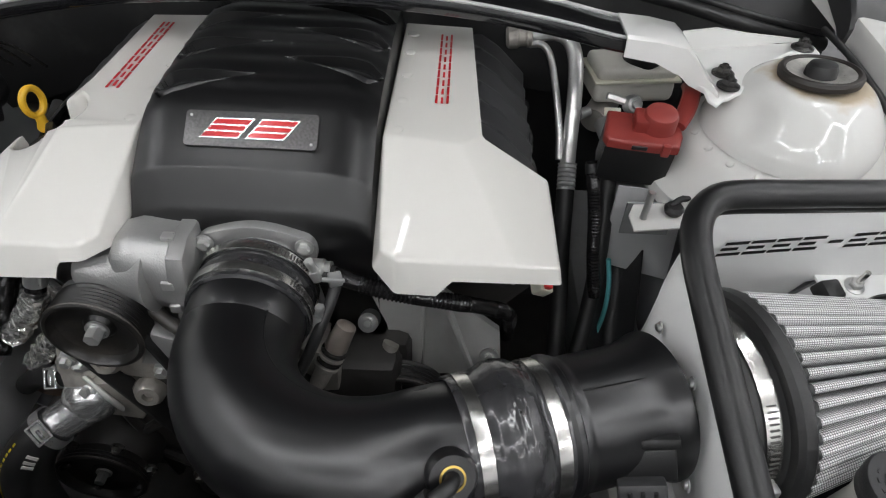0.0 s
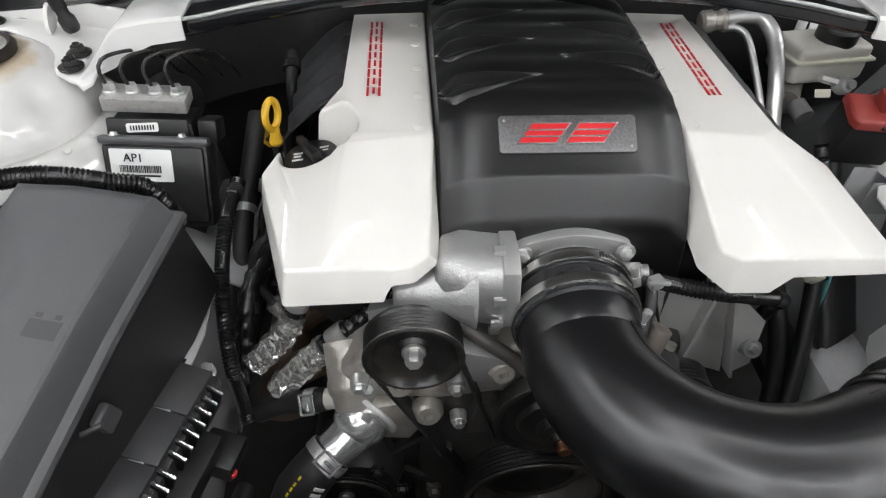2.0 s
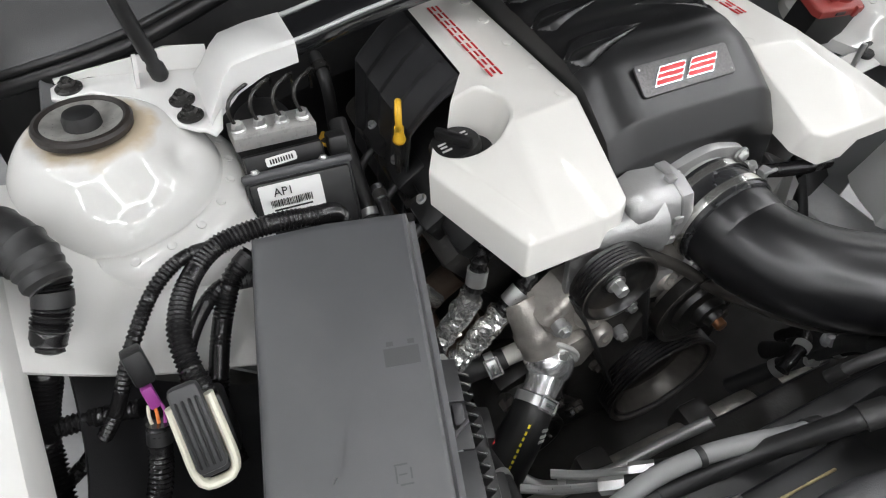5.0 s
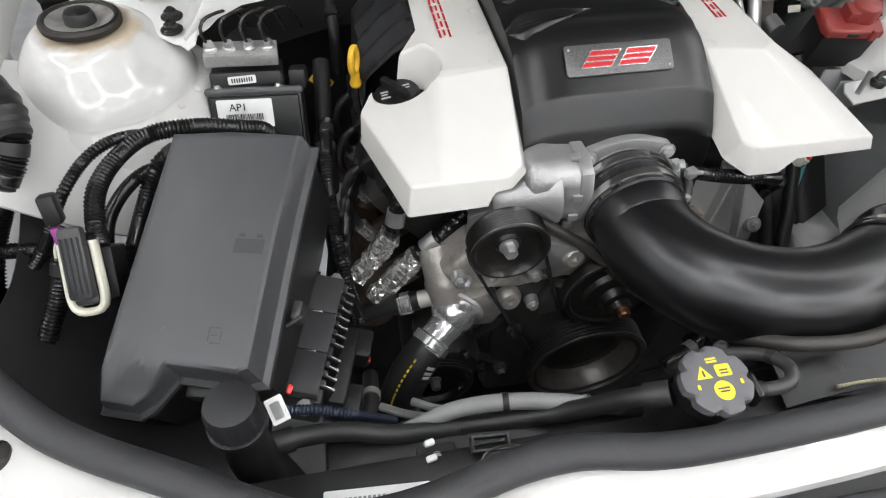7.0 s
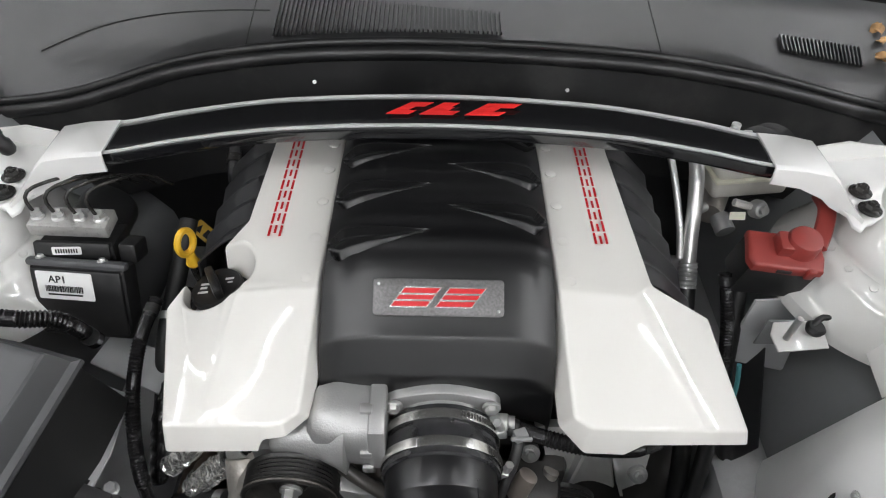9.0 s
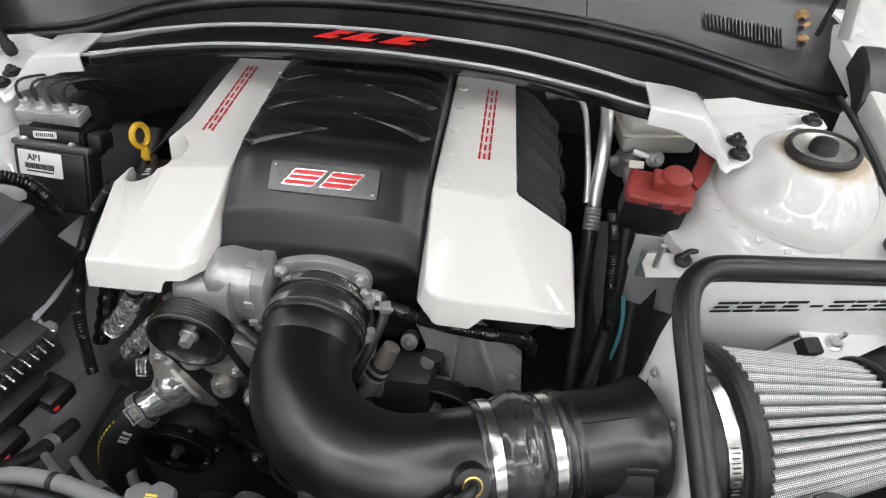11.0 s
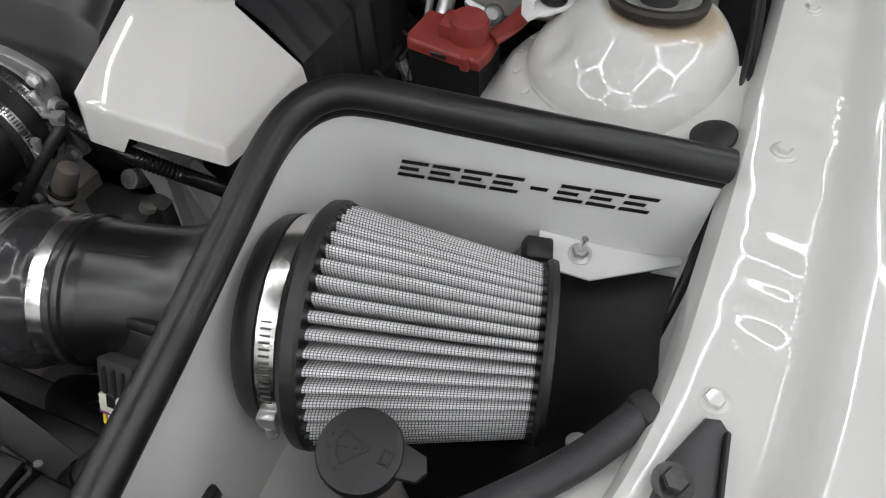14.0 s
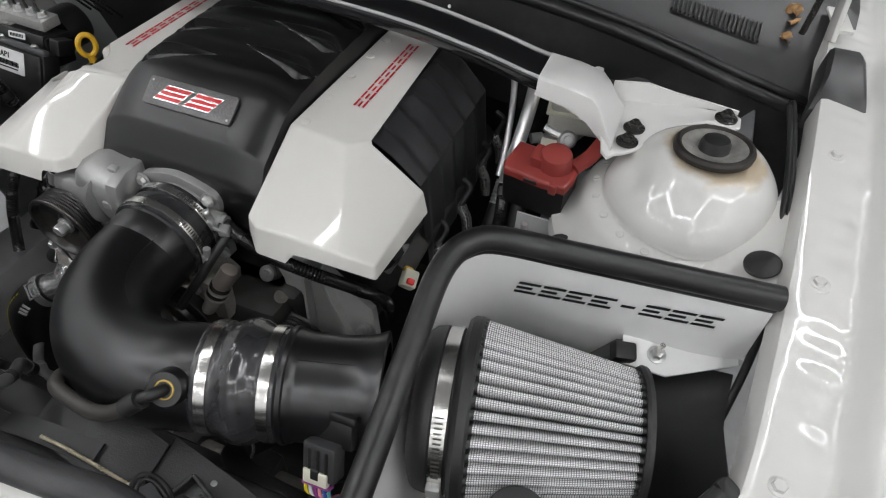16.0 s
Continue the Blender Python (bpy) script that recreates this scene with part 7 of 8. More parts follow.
for a, b in (((-0.26, 0.405, 0.555), (-0.12, 0.405, 0.445)), ((-0.19, 0.405, 0.585), (-0.16, 0.405, 0.43)), ((-0.13, 0.405, 0.575), (-0.25, 0.405, 0.47))):
    part("rib", sweep(bmesh.new(), [Vector(a), Vector(a).lerp(Vector(b), 0.5), Vector(b)], 0.007, 8), M_dark, cradle)
for x, z in ((-0.255, 0.545), (-0.115, 0.55), (-0.125, 0.44), (0.075, 0.60), (0.11, 0.55)):
    bm = lathe(bmesh.new(), [(0.011, 0), (0.010, 0.012), (0, 0.012)], frame_of((x, 0.404, z), (0, -1, 0)), 20)
    part("bolt", hexnut(bm, frame_of((x, 0.393, z), (0, -1, 0)), 0.0068, 0.008), M_browngrey, cradle)
for pts, r, material, label in (([(-0.30, 0.36, 0.52), (-0.26, 0.30, 0.50), (-0.19, 0.27, 0.53), (-0.11, 0.262, 0.56), (-0.06, 0.25, 0.60)], 0.0075, M_alu, "bare metal cooler pipe low in the bay"),
                                ([(0.05, 0.30, 0.52), (0.09, 0.27, 0.60), (0.10, 0.24, 0.68), (0.08, 0.21, 0.73)], 0.011, M_rubber, "black hose rising beside the crank pulley"),
                                ([(0.16, 0.33, 0.50), (0.17, 0.27, 0.58), (0.20, 0.23, 0.66), (0.26, 0.20, 0.71), (0.33, 0.19, 0.72)], 0.014, M_rubber, "thick black hose under the intake elbow"),
                                ([(0.02, 0.25, 0.66), (0.06, 0.262, 0.675), (0.085, 0.28, 0.66), (0.09, 0.30, 0.62)], 0.008, M_hose, "short corrugated loom beside the coolant neck"),
                                ([(0.24, 0.40, 0.60), (0.29, 0.36, 0.62), (0.335, 0.30, 0.64), (0.36, 0.24, 0.66)], 0.012, M_rubber, "black hose passing under the coupler"),
                                ([(-0.33, 0.33, 0.60), (-0.335, 0.27, 0.63), (-0.36, 0.22, 0.66)], 0.010, M_rubber, "black hose beside the control module")):
    ob = thing("bay_hose", pts[0], label, "hose")
    line = spline(pts, 0.006)
    part("hose", sweep(bmesh.new(), line, ribbed(r, 0.004, r * 0.08) if material is M_hose else r, 16), material, ob)
    k = len(line) // 3
    t = line[k + 1] - line[k - 1]
    ring_on("spring_clamp", [(r, -0.005), (r + 0.0016, -0.005), (r + 0.0016, 0.005), (r, 0.005)], frame_of(line[k], t, (1, 0, 0) if abs(t.normalized().x) < 0.8 else (0, 1, 0)), M_steel, ob, "bright spring clamp", 24)
vb = thing("vent_valve", (0.098, 0.262, 0.66), "black valve with two bright bolts beside the coolant neck", "valve")
part("body", box(bmesh.new(), (0.03, 0.03, 0.05), at(0.098, 0.272, 0.65, 20, 0, 15), 0.006), M_black, vb)
for dz in (0.0, -0.045):
    part("bolt", hexnut(bmesh.new(), frame_of((0.094, 0.255, 0.672 + dz), (-0.2, -0.8, 0.5)), 0.0075, 0.010, 0.010), M_steel, vb)

# ---- passenger flank of the engine: coil pack, plug leads and hoses ----
for k, y in enumerate((0.56, 0.64, 0.72)):
    coil = thing("ignition_coil", (-0.285, y, 0.77), "black ignition coil with a lead under the cover", "ignition coil", "ignition coils")
    part("case", box(bmesh.new(), (0.045, 0.050, 0.035), at(-0.285, y, 0.770, 0, -35, 0), 0.005), M_black, coil)
    part("lead", sweep(bmesh.new(), spline([(-0.300, y, 0.76), (-0.325, y - 0.01, 0.745), (-0.335, y - 0.02, 0.71), (-0.318, y - 0.03, 0.67)], 0.005), 0.0055, 12), M_rubber, coil)
    part("plug_boot", rod(bmesh.new(), (-0.318, y - 0.03, 0.67), (-0.300, y - 0.035, 0.645), 0.0105), M_foil, coil, "silver heat sleeve")
    part("bolt", hexnut(bmesh.new(), frame_of((-0.298, y + 0.017, 0.782), (-0.5, 0, 0.8)), 0.005, 0.006, 0.007), M_steel, coil)
manif = thing("exhaust_manifold", (-0.30, 0.60, 0.58), "rusty brown exhaust manifold low beside the engine", "exhaust manifold")
M_rust = mat("rusty_cast_iron", (0.10, 0.07, 0.05), 0.7, vary=0.3, bump=0.5, grain=200, dirt=(0.16, 0.08, 0.04), dirt_amount=0.6)
part("log", rod(bmesh.new(), (-0.315, 0.45, 0.56), (-0.315, 0.80, 0.56), 0.030), M_rust, manif)
for y in (0.48, 0.57, 0.66, 0.75):
    part("runner", sweep(bmesh.new(), spline([(-0.25, y, 0.63), (-0.29, y, 0.60), (-0.315, y, 0.565)], 0.006), 0.021, 16), M_rust, manif)
for pts, r, label in (([(-0.345, 0.74, 0.80), (-0.350, 0.66, 0.76), (-0.352, 0.58, 0.72), (-0.345, 0.52, 0.66)], 0.012, "smooth black heater hose beside the engine"), ([(-0.36, 0.70, 0.70), (-0.372, 0.62, 0.68), (-0.37, 0.54, 0.64), (-0.362, 0.46, 0.60)], 0.009, "thin black hose low beside the engine")):
    ob = thing("bay_hose", pts[0], label, "hose")
    line = spline(pts, 0.006)
    part("hose", sweep(bmesh.new(), line, r, 16), M_rubber, ob)
    ring_on("spring_clamp", [(r, -0.005), (r + 0.0016, -0.005), (r + 0.0016, 0.005), (r, 0.005)], frame_of(line[len(line) // 2], line[len(line) // 2 + 1] - line[len(line) // 2 - 1], (1, 0, 0)), M_steel, ob, "bright spring clamp", 24)

# ---- driver side ----
pipe = thing("coolant_pipe", (0.36, 0.78, 0.80), "bright aluminium refrigerant pipes with a crimped black hose", "refrigerant pipe")
part("large_pipe", sweep(bmesh.new(), spline([(0.300, 0.862, 0.872), (0.330, 0.860, 0.878), (0.352, 0.848, 0.876), (0.363, 0.822, 0.858), (0.364, 0.785, 0.818), (0.361, 0.75, 0.775), (0.359, 0.722, 0.745)], 0.005), 0.0105, 20), M_steel, pipe)
part("small_pipe", sweep(bmesh.new(), spline([(0.300, 0.855, 0.862), (0.316, 0.848, 0.866), (0.328, 0.832, 0.858), (0.338, 0.80, 0.825), (0.345, 0.76, 0.785), (0.347, 0.73, 0.752)], 0.005), 0.0050, 14), M_steel, pipe)
part("fitting", lathe(bmesh.new(), [(0.012, 0.0), (0.016, 0.004), (0.016, 0.016), (0.0135, 0.019), (0.0135, 0.028), (0.0155, 0.030), (0.0155, 0.036), (0.011, 0.038)], frame_of((0.266, 0.862, 0.868), (1, 0, 0.1), (0, 1, 0)), 28), M_oldalu, pipe)
part("crimp", sweep(bmesh.new(), spline([(0.359, 0.725, 0.749), (0.358, 0.70, 0.722)], 0.001), ribbed(0.0128, 0.006, 0.001), 20), M_steel, pipe, "crimped ferrule")
part("hose", sweep(bmesh.new(), spline([(0.358, 0.702, 0.724), (0.354, 0.64, 0.665), (0.350, 0.56, 0.61), (0.345, 0.50, 0.555), (0.33, 0.44, 0.48)], 0.006), 0.0125, 18), M_rubber, pipe)
hose("black_hose", [(0.40, 0.66, 0.78), (0.398, 0.61, 0.70), (0.385, 0.55, 0.63), (0.365, 0.49, 0.57), (0.34, 0.43, 0.50)], 0.011, M_rubber, thing_label="black hose dropping beside the engine", category="hose")
loom([(0.375, 0.66, 0.80), (0.382, 0.62, 0.75), (0.385, 0.585, 0.70), (0.392, 0.56, 0.655)], 0.0085, "black taped cable under the red terminal box")
hose("teal_wire", [(0.405, 0.585, 0.700), (0.412, 0.575, 0.660), (0.411, 0.562, 0.620), (0.402, 0.548, 0.585), (0.388, 0.53, 0.56)], 0.0032, M_teal, thing_label="teal wire hanging beside the frame rail", category="wire")

term = thing("terminal_box", (0.42, 0.645, 0.78), "red terminal cover on a black fuse block", "terminal box")
RM = frame_of((0.424, 0.647, 0.856), (0.0, -0.22, 1), (0.99, -0.10, 0)) @ Matrix.Diagonal((0.84, 0.80, 0.80, 1))
body = part("base", slab(bmesh.new(), [(-0.052, -0.030), (0.047, -0.030), (0.050, 0.028), (-0.050, 0.030)], 0.075, RM @ at(0, 0, -0.010), 0.004), M_black, term, "black fuse block")
part("cover", slab(bmesh.new(), [(-0.056, -0.020), (-0.050, -0.033), (0.010, -0.036), (0.048, -0.034), (0.054, -0.010), (0.052, 0.030), (-0.050, 0.032)], 0.016, RM @ at(0, 0, 0.006), 0.005, 3), M_red, term, "faded red cover")
part("knob", lathe(bmesh.new(), [(0.026, -0.004), (0.0245, 0.022), (0.022, 0.028), (0.018, 0.030), (0, 0.030)], RM @ at(0.018, 0.006, 0.004), 36), M_red, term, "faded red post cap")
part("knob_block", box(bmesh.new(), (0.026, 0.034, 0.024), RM @ at(-0.004, 0.004, 0.014), 0.003), M_red, term)
part("latch", box(bmesh.new(), (0.012, 0.008, 0.022), RM @ at(0.030, -0.036, -0.002), 0.002), M_red, term)
part("window", box(bmesh.new(), (0.022, 0.003, 0.008), RM @ at(-0.006, -0.0355, -0.003), 0.001, 1), M_black, term)
part("arm", sweep(bmesh.new(), spline([RM @ Vector((0.045, 0.01, 0.006)), Vector((0.478, 0.675, 0.868)), Vector((0.488, 0.70, 0.878)), Vector((0.495, 0.73, 0.872))], 0.006), 0.011, 10, lambda a: (1.0 * math.cos(a), 0.6 * math.sin(a))), M_red, term, "red cable boot")

mc = thing("brake_reservoir", (0.455, 0.84, 0.78), "milky brake fluid reservoir with a black cap", "fluid reservoir")
MM = at(0.448, 0.842, 0.836, 0, 0, 8)
part("tank", box(bmesh.new(), (0.118, 0.070, 0.034), MM @ at(0, 0, -0.018), 0.010, 3), M_natural, mc)
part("upper_tank", box(bmesh.new(), (0.116, 0.068, 0.020), MM @ at(0, 0, 0.009), 0.008, 3), M_natural, mc)
part("rim", box(bmesh.new(), (0.126, 0.078, 0.005), MM, 0.002), M_cream, mc, "yellowed weld rim")
part("cap", lathe(bmesh.new(), [(0.026, 0.014), (0.028, 0.016), (0.028, 0.034), (0.025, 0.038), (0, 0.038)], MM @ at(0.012, -0.004, 0), 28), M_black, mc)
mcyl = thing("master_cylinder", (0.44, 0.83, 0.77), "cast aluminium master cylinder under the reservoir", "master cylinder")
part("body", rod(bmesh.new(), (0.40, 0.80, 0.775), (0.47, 0.93, 0.80), 0.020), M_oldalu, mcyl)
part("port", rod(bmesh.new(), (0.415, 0.795, 0.775), (0.42, 0.77, 0.768), 0.014), M_alu, mcyl)
part("port", rod(bmesh.new(), (0.390, 0.80, 0.79), (0.375, 0.79, 0.79), 0.008), M_alu, mcyl)
boost = thing("brake_booster", (0.48, 0.93, 0.80), "round black brake booster against the firewall", "brake booster")
BOOST = frame_of((0.49, 0.955, 0.775), (-0.1, -1, 0.12), (1, 0, 0))
part("drum", lathe(bmesh.new(), [(0.0, 0.052), (0.035, 0.051), (0.060, 0.048), (0.070, 0.042)], BOOST, 44, False), M_black, boost, "black painted front shell")
part("rim", lathe(bmesh.new(), [(0.070, 0.042), (0.076, 0.040), (0.096, 0.026), (0.10, 0.0)], BOOST, 44, False), M_black, boost, "black rolled rim")
part("sticker", slab(bmesh.new(), rounded(0.014, 0.026, 0.002), 0.0008, BOOST @ at(-0.012, 0.052, 0.0505)), M_label, boost, "white sticker")
part("vacuum_elbow", rod(bmesh.new(), (0.44, 0.895, 0.825), (0.442, 0.898, 0.868), 0.007), M_label, boost, "white vacuum elbow")

prop = thing("hydraulic_fitting", (0.43, 0.74, 0.83), "small bright pipe fitting with a paper label below the reservoir", "pipe fitting")
part("valve", lathe(bmesh.new(), [(0.0, -0.010), (0.010, -0.009), (0.013, -0.004), (0.013, 0.004), (0.010, 0.009), (0.006, 0.010), (0.006, 0.016), (0, 0.016)], frame_of((0.435, 0.75, 0.832), (0.2, -0.8, 0.5)), 24), M_alu, prop)
part("union", rod(bmesh.new(), (0.424, 0.75, 0.836), (0.400, 0.752, 0.842), 0.0055, seg=6), M_steel, prop)
part("paper_label", slab(bmesh.new(), rounded(0.022, 0.011, 0.001), 0.0008, frame_of((0.410, 0.746, 0.822), (0, -0.8, 0.6), (1, 0, 0))), M_cream, prop, "cream paper label")
tab = thing("apron_bracket", (0.43, 0.575, 0.79), "white painted tab with an upright stud on the inner wing", "bracket")
part("tab", slab(bmesh.new(), [(-0.026, -0.020), (0.034, -0.016), (0.034, 0.02), (-0.022, 0.02), (-0.030, 0.003)], 0.003, frame_of((0.440, 0.572, 0.785), (-0.1, -0.25, 1), (1, 0, 0)), 0.001), M_paint, tab)
part("tab_wall", box(bmesh.new(), (0.06, 0.003, 0.05), at(0.44, 0.592, 0.765, 0, 0, 0), 0.001, 1), M_apron, tab)
part("stud", rod(bmesh.new(), (0.425, 0.568, 0.785), (0.428, 0.570, 0.822), 0.0042, seg=12), M_steel, tab)
part("grommet", lathe(bmesh.new(), [(0.010, 0), (0.012, 0.006), (0.009, 0.010), (0.006, 0.010)], at(0.462, 0.578, 0.788), 20), M_black, tab)
hose("thin_cable", [(0.458, 0.58, 0.795), (0.475, 0.59, 0.80), (0.50, 0.585, 0.795), (0.54, 0.58, 0.79)], 0.004, M_rubber, thing_label="thin black cable across the wing shelf", category="cable")
solo("loom_tray", sheet(bmesh.new(), lambda u, v: Vector((0.385 + 0.065 * u + 0.02 * v, 0.52 + 0.16 * v, 0.60 + 0.13 * v - 0.05 * math.sin(3 * u))), 10, 8, 0.003), M_liner, "black plastic loom tray below the terminal box", "loom tray")
solo("tower_gusset", sheet(bmesh.new(), lambda u, v: Vector((0.405 + 0.10 * u, 0.625 + 0.03 * u * v, 0.66 + 0.13 * v - 0.03 * u)), 6, 6, 0.003), M_primer, "grey-white folded gusset below the terminal box", "gusset")

alt = thing("alternator_bracket", (0.18, 0.46, 0.66), "cast aluminium accessory bracket with upright ribs under the cover", "engine bracket")


def cast_panel(name, corners, thick=0.012, material=M_cast):
    """A cast wall through the corners, thickened backwards."""
    ring = [Vector(c) for c in corners]
    return part(name, solid(bmesh.new(), [ring, [q + Vector((0, thick, -0.004)) for q in ring]]), material, alt)


cast_panel("web", [(0.112, 0.462, 0.755), (0.176, 0.462, 0.755), (0.168, 0.455, 0.600), (0.146, 0.455, 0.600), (0.131, 0.460, 0.700)])
part("hollow", sheet(bmesh.new(), lambda u, v: Vector((0.172 + 0.024 * u + 0.040 * u * v, 0.462 + 0.030 * math.sin(math.pi * u) * (1 - 0.7 * v), 0.755 - 0.155 * v)), 10, 8, 0.004), M_cast, alt, "hollow between the ribs")
cast_panel("cheek", [(0.197, 0.461, 0.755), (0.224, 0.462, 0.727), (0.262, 0.466, 0.688), (0.270, 0.462, 0.610), (0.243, 0.455, 0.600)])
for (x0, z0), (x1, z1) in (((0.174, 0.755), (0.167, 0.600)), ((0.195, 0.755), (0.242, 0.600))):
    part("rib", solid(bmesh.new(), [[Vector((x - 0.0026, 0.466, z)), Vector((x + 0.0026, 0.466, z)), Vector((x + 0.0020, 0.446, z + 0.003)), Vector((x - 0.0020, 0.446, z + 0.003))] for x, z in ((x0, z0), (x1, z1))]), M_cast, alt)
for x, z in ((0.111, 0.710), (0.252, 0.655)):
    m = frame_of((x, 0.452, z), (0, -0.8, 0.6))
    bm = lathe(bmesh.new(), [(0.012, -0.02), (0.0115, 0.002), (0, 0.002)], m, 22)
    part("bolt", hexnut(bm, m @ at(0, 0, 0.002), 0.0055, 0.006, 0.0075), M_alu, alt)
part("cast_arch", sweep(bmesh.new(), spline([(0.138, 0.440, 0.690), (0.128, 0.428, 0.668), (0.110, 0.420, 0.655), (0.092, 0.422, 0.660), (0.086, 0.432, 0.685)], 0.005), 0.0095, 16), M_oldalu, alt, "stained cast arch")
sens = thing("oil_sensor", (0.09, 0.39, 0.72), "beige metal sensor body with a ringed collar beside the bracket", "sensor")
S0, S1 = Vector((0.101, 0.404, 0.768)), Vector((0.060, 0.372, 0.683))
SX = frame_of(S0, S1 - S0, (0, 1, 0))
part("body", lathe(bmesh.new(), [(0.007, 0.004), (0.0105, 0.006), (0.0125, 0.034), (0.0110, 0.037)], SX, 28), mat("beige_metal", (0.27, 0.235, 0.21), 0.36, metal=0.4, vary=0.15, bump=0.2, grain=300), sens, "beige metal barrel")
for k in range(4):
    part("collar_ring", lathe(bmesh.new(), [(0.0108, 0.037 + 0.006 * k), (0.0136, 0.038 + 0.006 * k), (0.0136, 0.041 + 0.006 * k), (0.0108, 0.042 + 0.006 * k)], SX, 28), M_oldalu if k % 2 else M_black_steel, sens)
part("tip", lathe(bmesh.new(), [(0.0090, 0.056), (0.0100, 0.062), (0.0090, 0.084), (0.007, 0.088)], SX, 24), M_oldalu, sens)
hose("sensor_lead", [(0.088, 0.435, 0.80), (0.082, 0.41, 0.785), (0.062, 0.375, 0.745), (0.045, 0.355, 0.715)], 0.006, M_rubber, thing_label="black lead dropping behind the intake elbow", category="cable")
loom([(0.065, 0.44, 0.805), (0.11, 0.428, 0.798), (0.16, 0.418, 0.795), (0.21, 0.425, 0.78), (0.25, 0.45, 0.745), (0.272, 0.48, 0.70), (0.275, 0.50, 0.64)], 0.0085, "black corrugated loom under the white cover")
clipm = thing("wire_clip", (0.087, 0.428, 0.80), "small grey plastic wire clip beside the throttle", "clip")
part("block", box(bmesh.new(), (0.014, 0.012, 0.012), at(0.087, 0.425, 0.806, 0, 0, 20), 0.002), M_greyhose, clipm)
part("ear", box(bmesh.new(), (0.022, 0.004, 0.005), at(0.087, 0.418, 0.812), 0.001, 1), M_greyhose, clipm)
for y, x, z in ((0.587, 0.315, 0.690), (0.676, 0.318, 0.698), (0.767, 0.316, 0.706), (0.843, 0.314, 0.716)):
    bt = thing("plug_boot", (x, y, z), "silver heat sleeve on a spark plug lead", "plug boot", "plug boots")
    part("sleeve", sweep(bmesh.new(), spline([(x - 0.012, y + 0.004, z + 0.022), (x, y, z), (x + 0.004, y - 0.006, z - 0.025)], 0.004), lambda r, s: 0.0095 - 0.002 * s, 14), M_foil, bt)
    part("lead", sweep(bmesh.new(), spline([(x - 0.012, y + 0.004, z + 0.022), (x - 0.004, y + 0.025, z + 0.040), (x - 0.02, y + 0.03, z + 0.05)], 0.004), 0.0042, 8), M_rubber, bt)
inj = thing("injector_plug", (0.305, 0.49, 0.73), "small plug with yellow and red locks under the cover", "connector")
part("body", box(bmesh.new(), (0.020, 0.024, 0.018), at(0.305, 0.492, 0.744, 25, 30, 20), 0.003), M_cream, inj)
part("lock", box(bmesh.new(), (0.010, 0.008, 0.008), at(0.311, 0.484, 0.750, 25, 30, 20), 0.002), M_redvinyl, inj, "red lock")
part("yellow_lock", box(bmesh.new(), (0.012, 0.008, 0.008), at(0.301, 0.500, 0.752, 25, 30, 20), 0.002), M_yellow, inj, "yellow lock")
part("coil_bracket", box(bmesh.new(), (0.05, 0.02, 0.05), at(0.262, 0.51, 0.765, -20, 25, 0), 0.004), M_alu, inj)

# breather hose and fitting on the elbow
port = thing("breather_fitting", (0.205, 0.195, 0.855), "black fitting with a brass collar on the intake elbow", "hose fitting")
PF = frame_of((0.207, 0.197, 0.8625), (0.20, -0.70, 0.69), (1, 0.3, 0))
part("boss", lathe(bmesh.new(), [(0.0175, -0.016), (0.0175, 0.004), (0.0155, 0.007), (0, 0.007)], PF, 32), M_tube, port)
part("brass_collar", lathe(bmesh.new(), [(0.0090, 0.006), (0.0090, 0.0080), (0.0076, 0.0082), (0.0076, 0.006)], PF, 28), M_brass, port, "brass collar")
part("elbow", sweep(bmesh.new(), spline([PF @ Vector((0, 0, 0.006)), PF @ Vector((-0.003, -0.001, 0.014)), PF @ Vector((-0.010, -0.004, 0.017)), PF @ Vector((-0.020, -0.009, 0.015))], 0.003), 0.0055, 14), M_black, port)
e0 = PF @ Vector((-0.016, -0.007, 0.0160))
front_hose("breather_hose", [tuple(e0), (0.176, 0.166, 0.852), (0.150, 0.162, 0.836), (0.118, 0.165, 0.824), (0.072, 0.177, 0.814), (0.048, 0.215, 0.775), (0.054, 0.275, 0.705), (0.037, 0.330, 0.684), (-0.001, 0.360, 0.700), (-0.045, 0.385, 0.735), (-0.095, 0.405, 0.766), (-0.13, 0.43, 0.79)], 0.0074, mat("worn_grey_hose", (0.048, 0.044, 0.040), 0.38, vary=0.2, bump=0.2, grain=800), thing_label="worn grey-brown breather hose curving under the elbow", category="hose")

# airflow sensor and plug
maf = thing("airflow_sensor", (0.34, 0.21, 0.81), "black airflow sensor with a plug and coloured wires", "airflow sensor")
SM = frame_of((0.340, 0.2245, 0.826), (-0.15, -0.86, 0.50), (0.95, 0.30, 0)) @ Matrix.Diagonal((1.15, 1.15, 1.1, 1))
part("flange", box(bmesh.new(), (0.048, 0.022, 0.010), SM @ at(0.004, 0.004, -0.006), 0.0015), M_black, maf)
part("pad", box(bmesh.new(), (0.046, 0.007, 0.008), SM @ at(0.008, 0.019, -0.004), 0.0015), M_black, maf)
part("screw", hexnut(bmesh.new(), SM @ at(-0.014, 0.005, -0.001), 0.0038, 0.005, 0.0048), M_steel, maf)
part("plug", box(bmesh.new(), (0.030, 0.030, 0.016), SM @ at(0.005, -0.018, 0.002), 0.002), M_ecm, maf, "black plug")
for k in range(3):
    part("ridge", box(bmesh.new(), (0.003, 0.018, 0.002), SM @ at(-0.003 + 0.008 * k, -0.016, 0.0105), 0.0008, 1), M_black, maf)
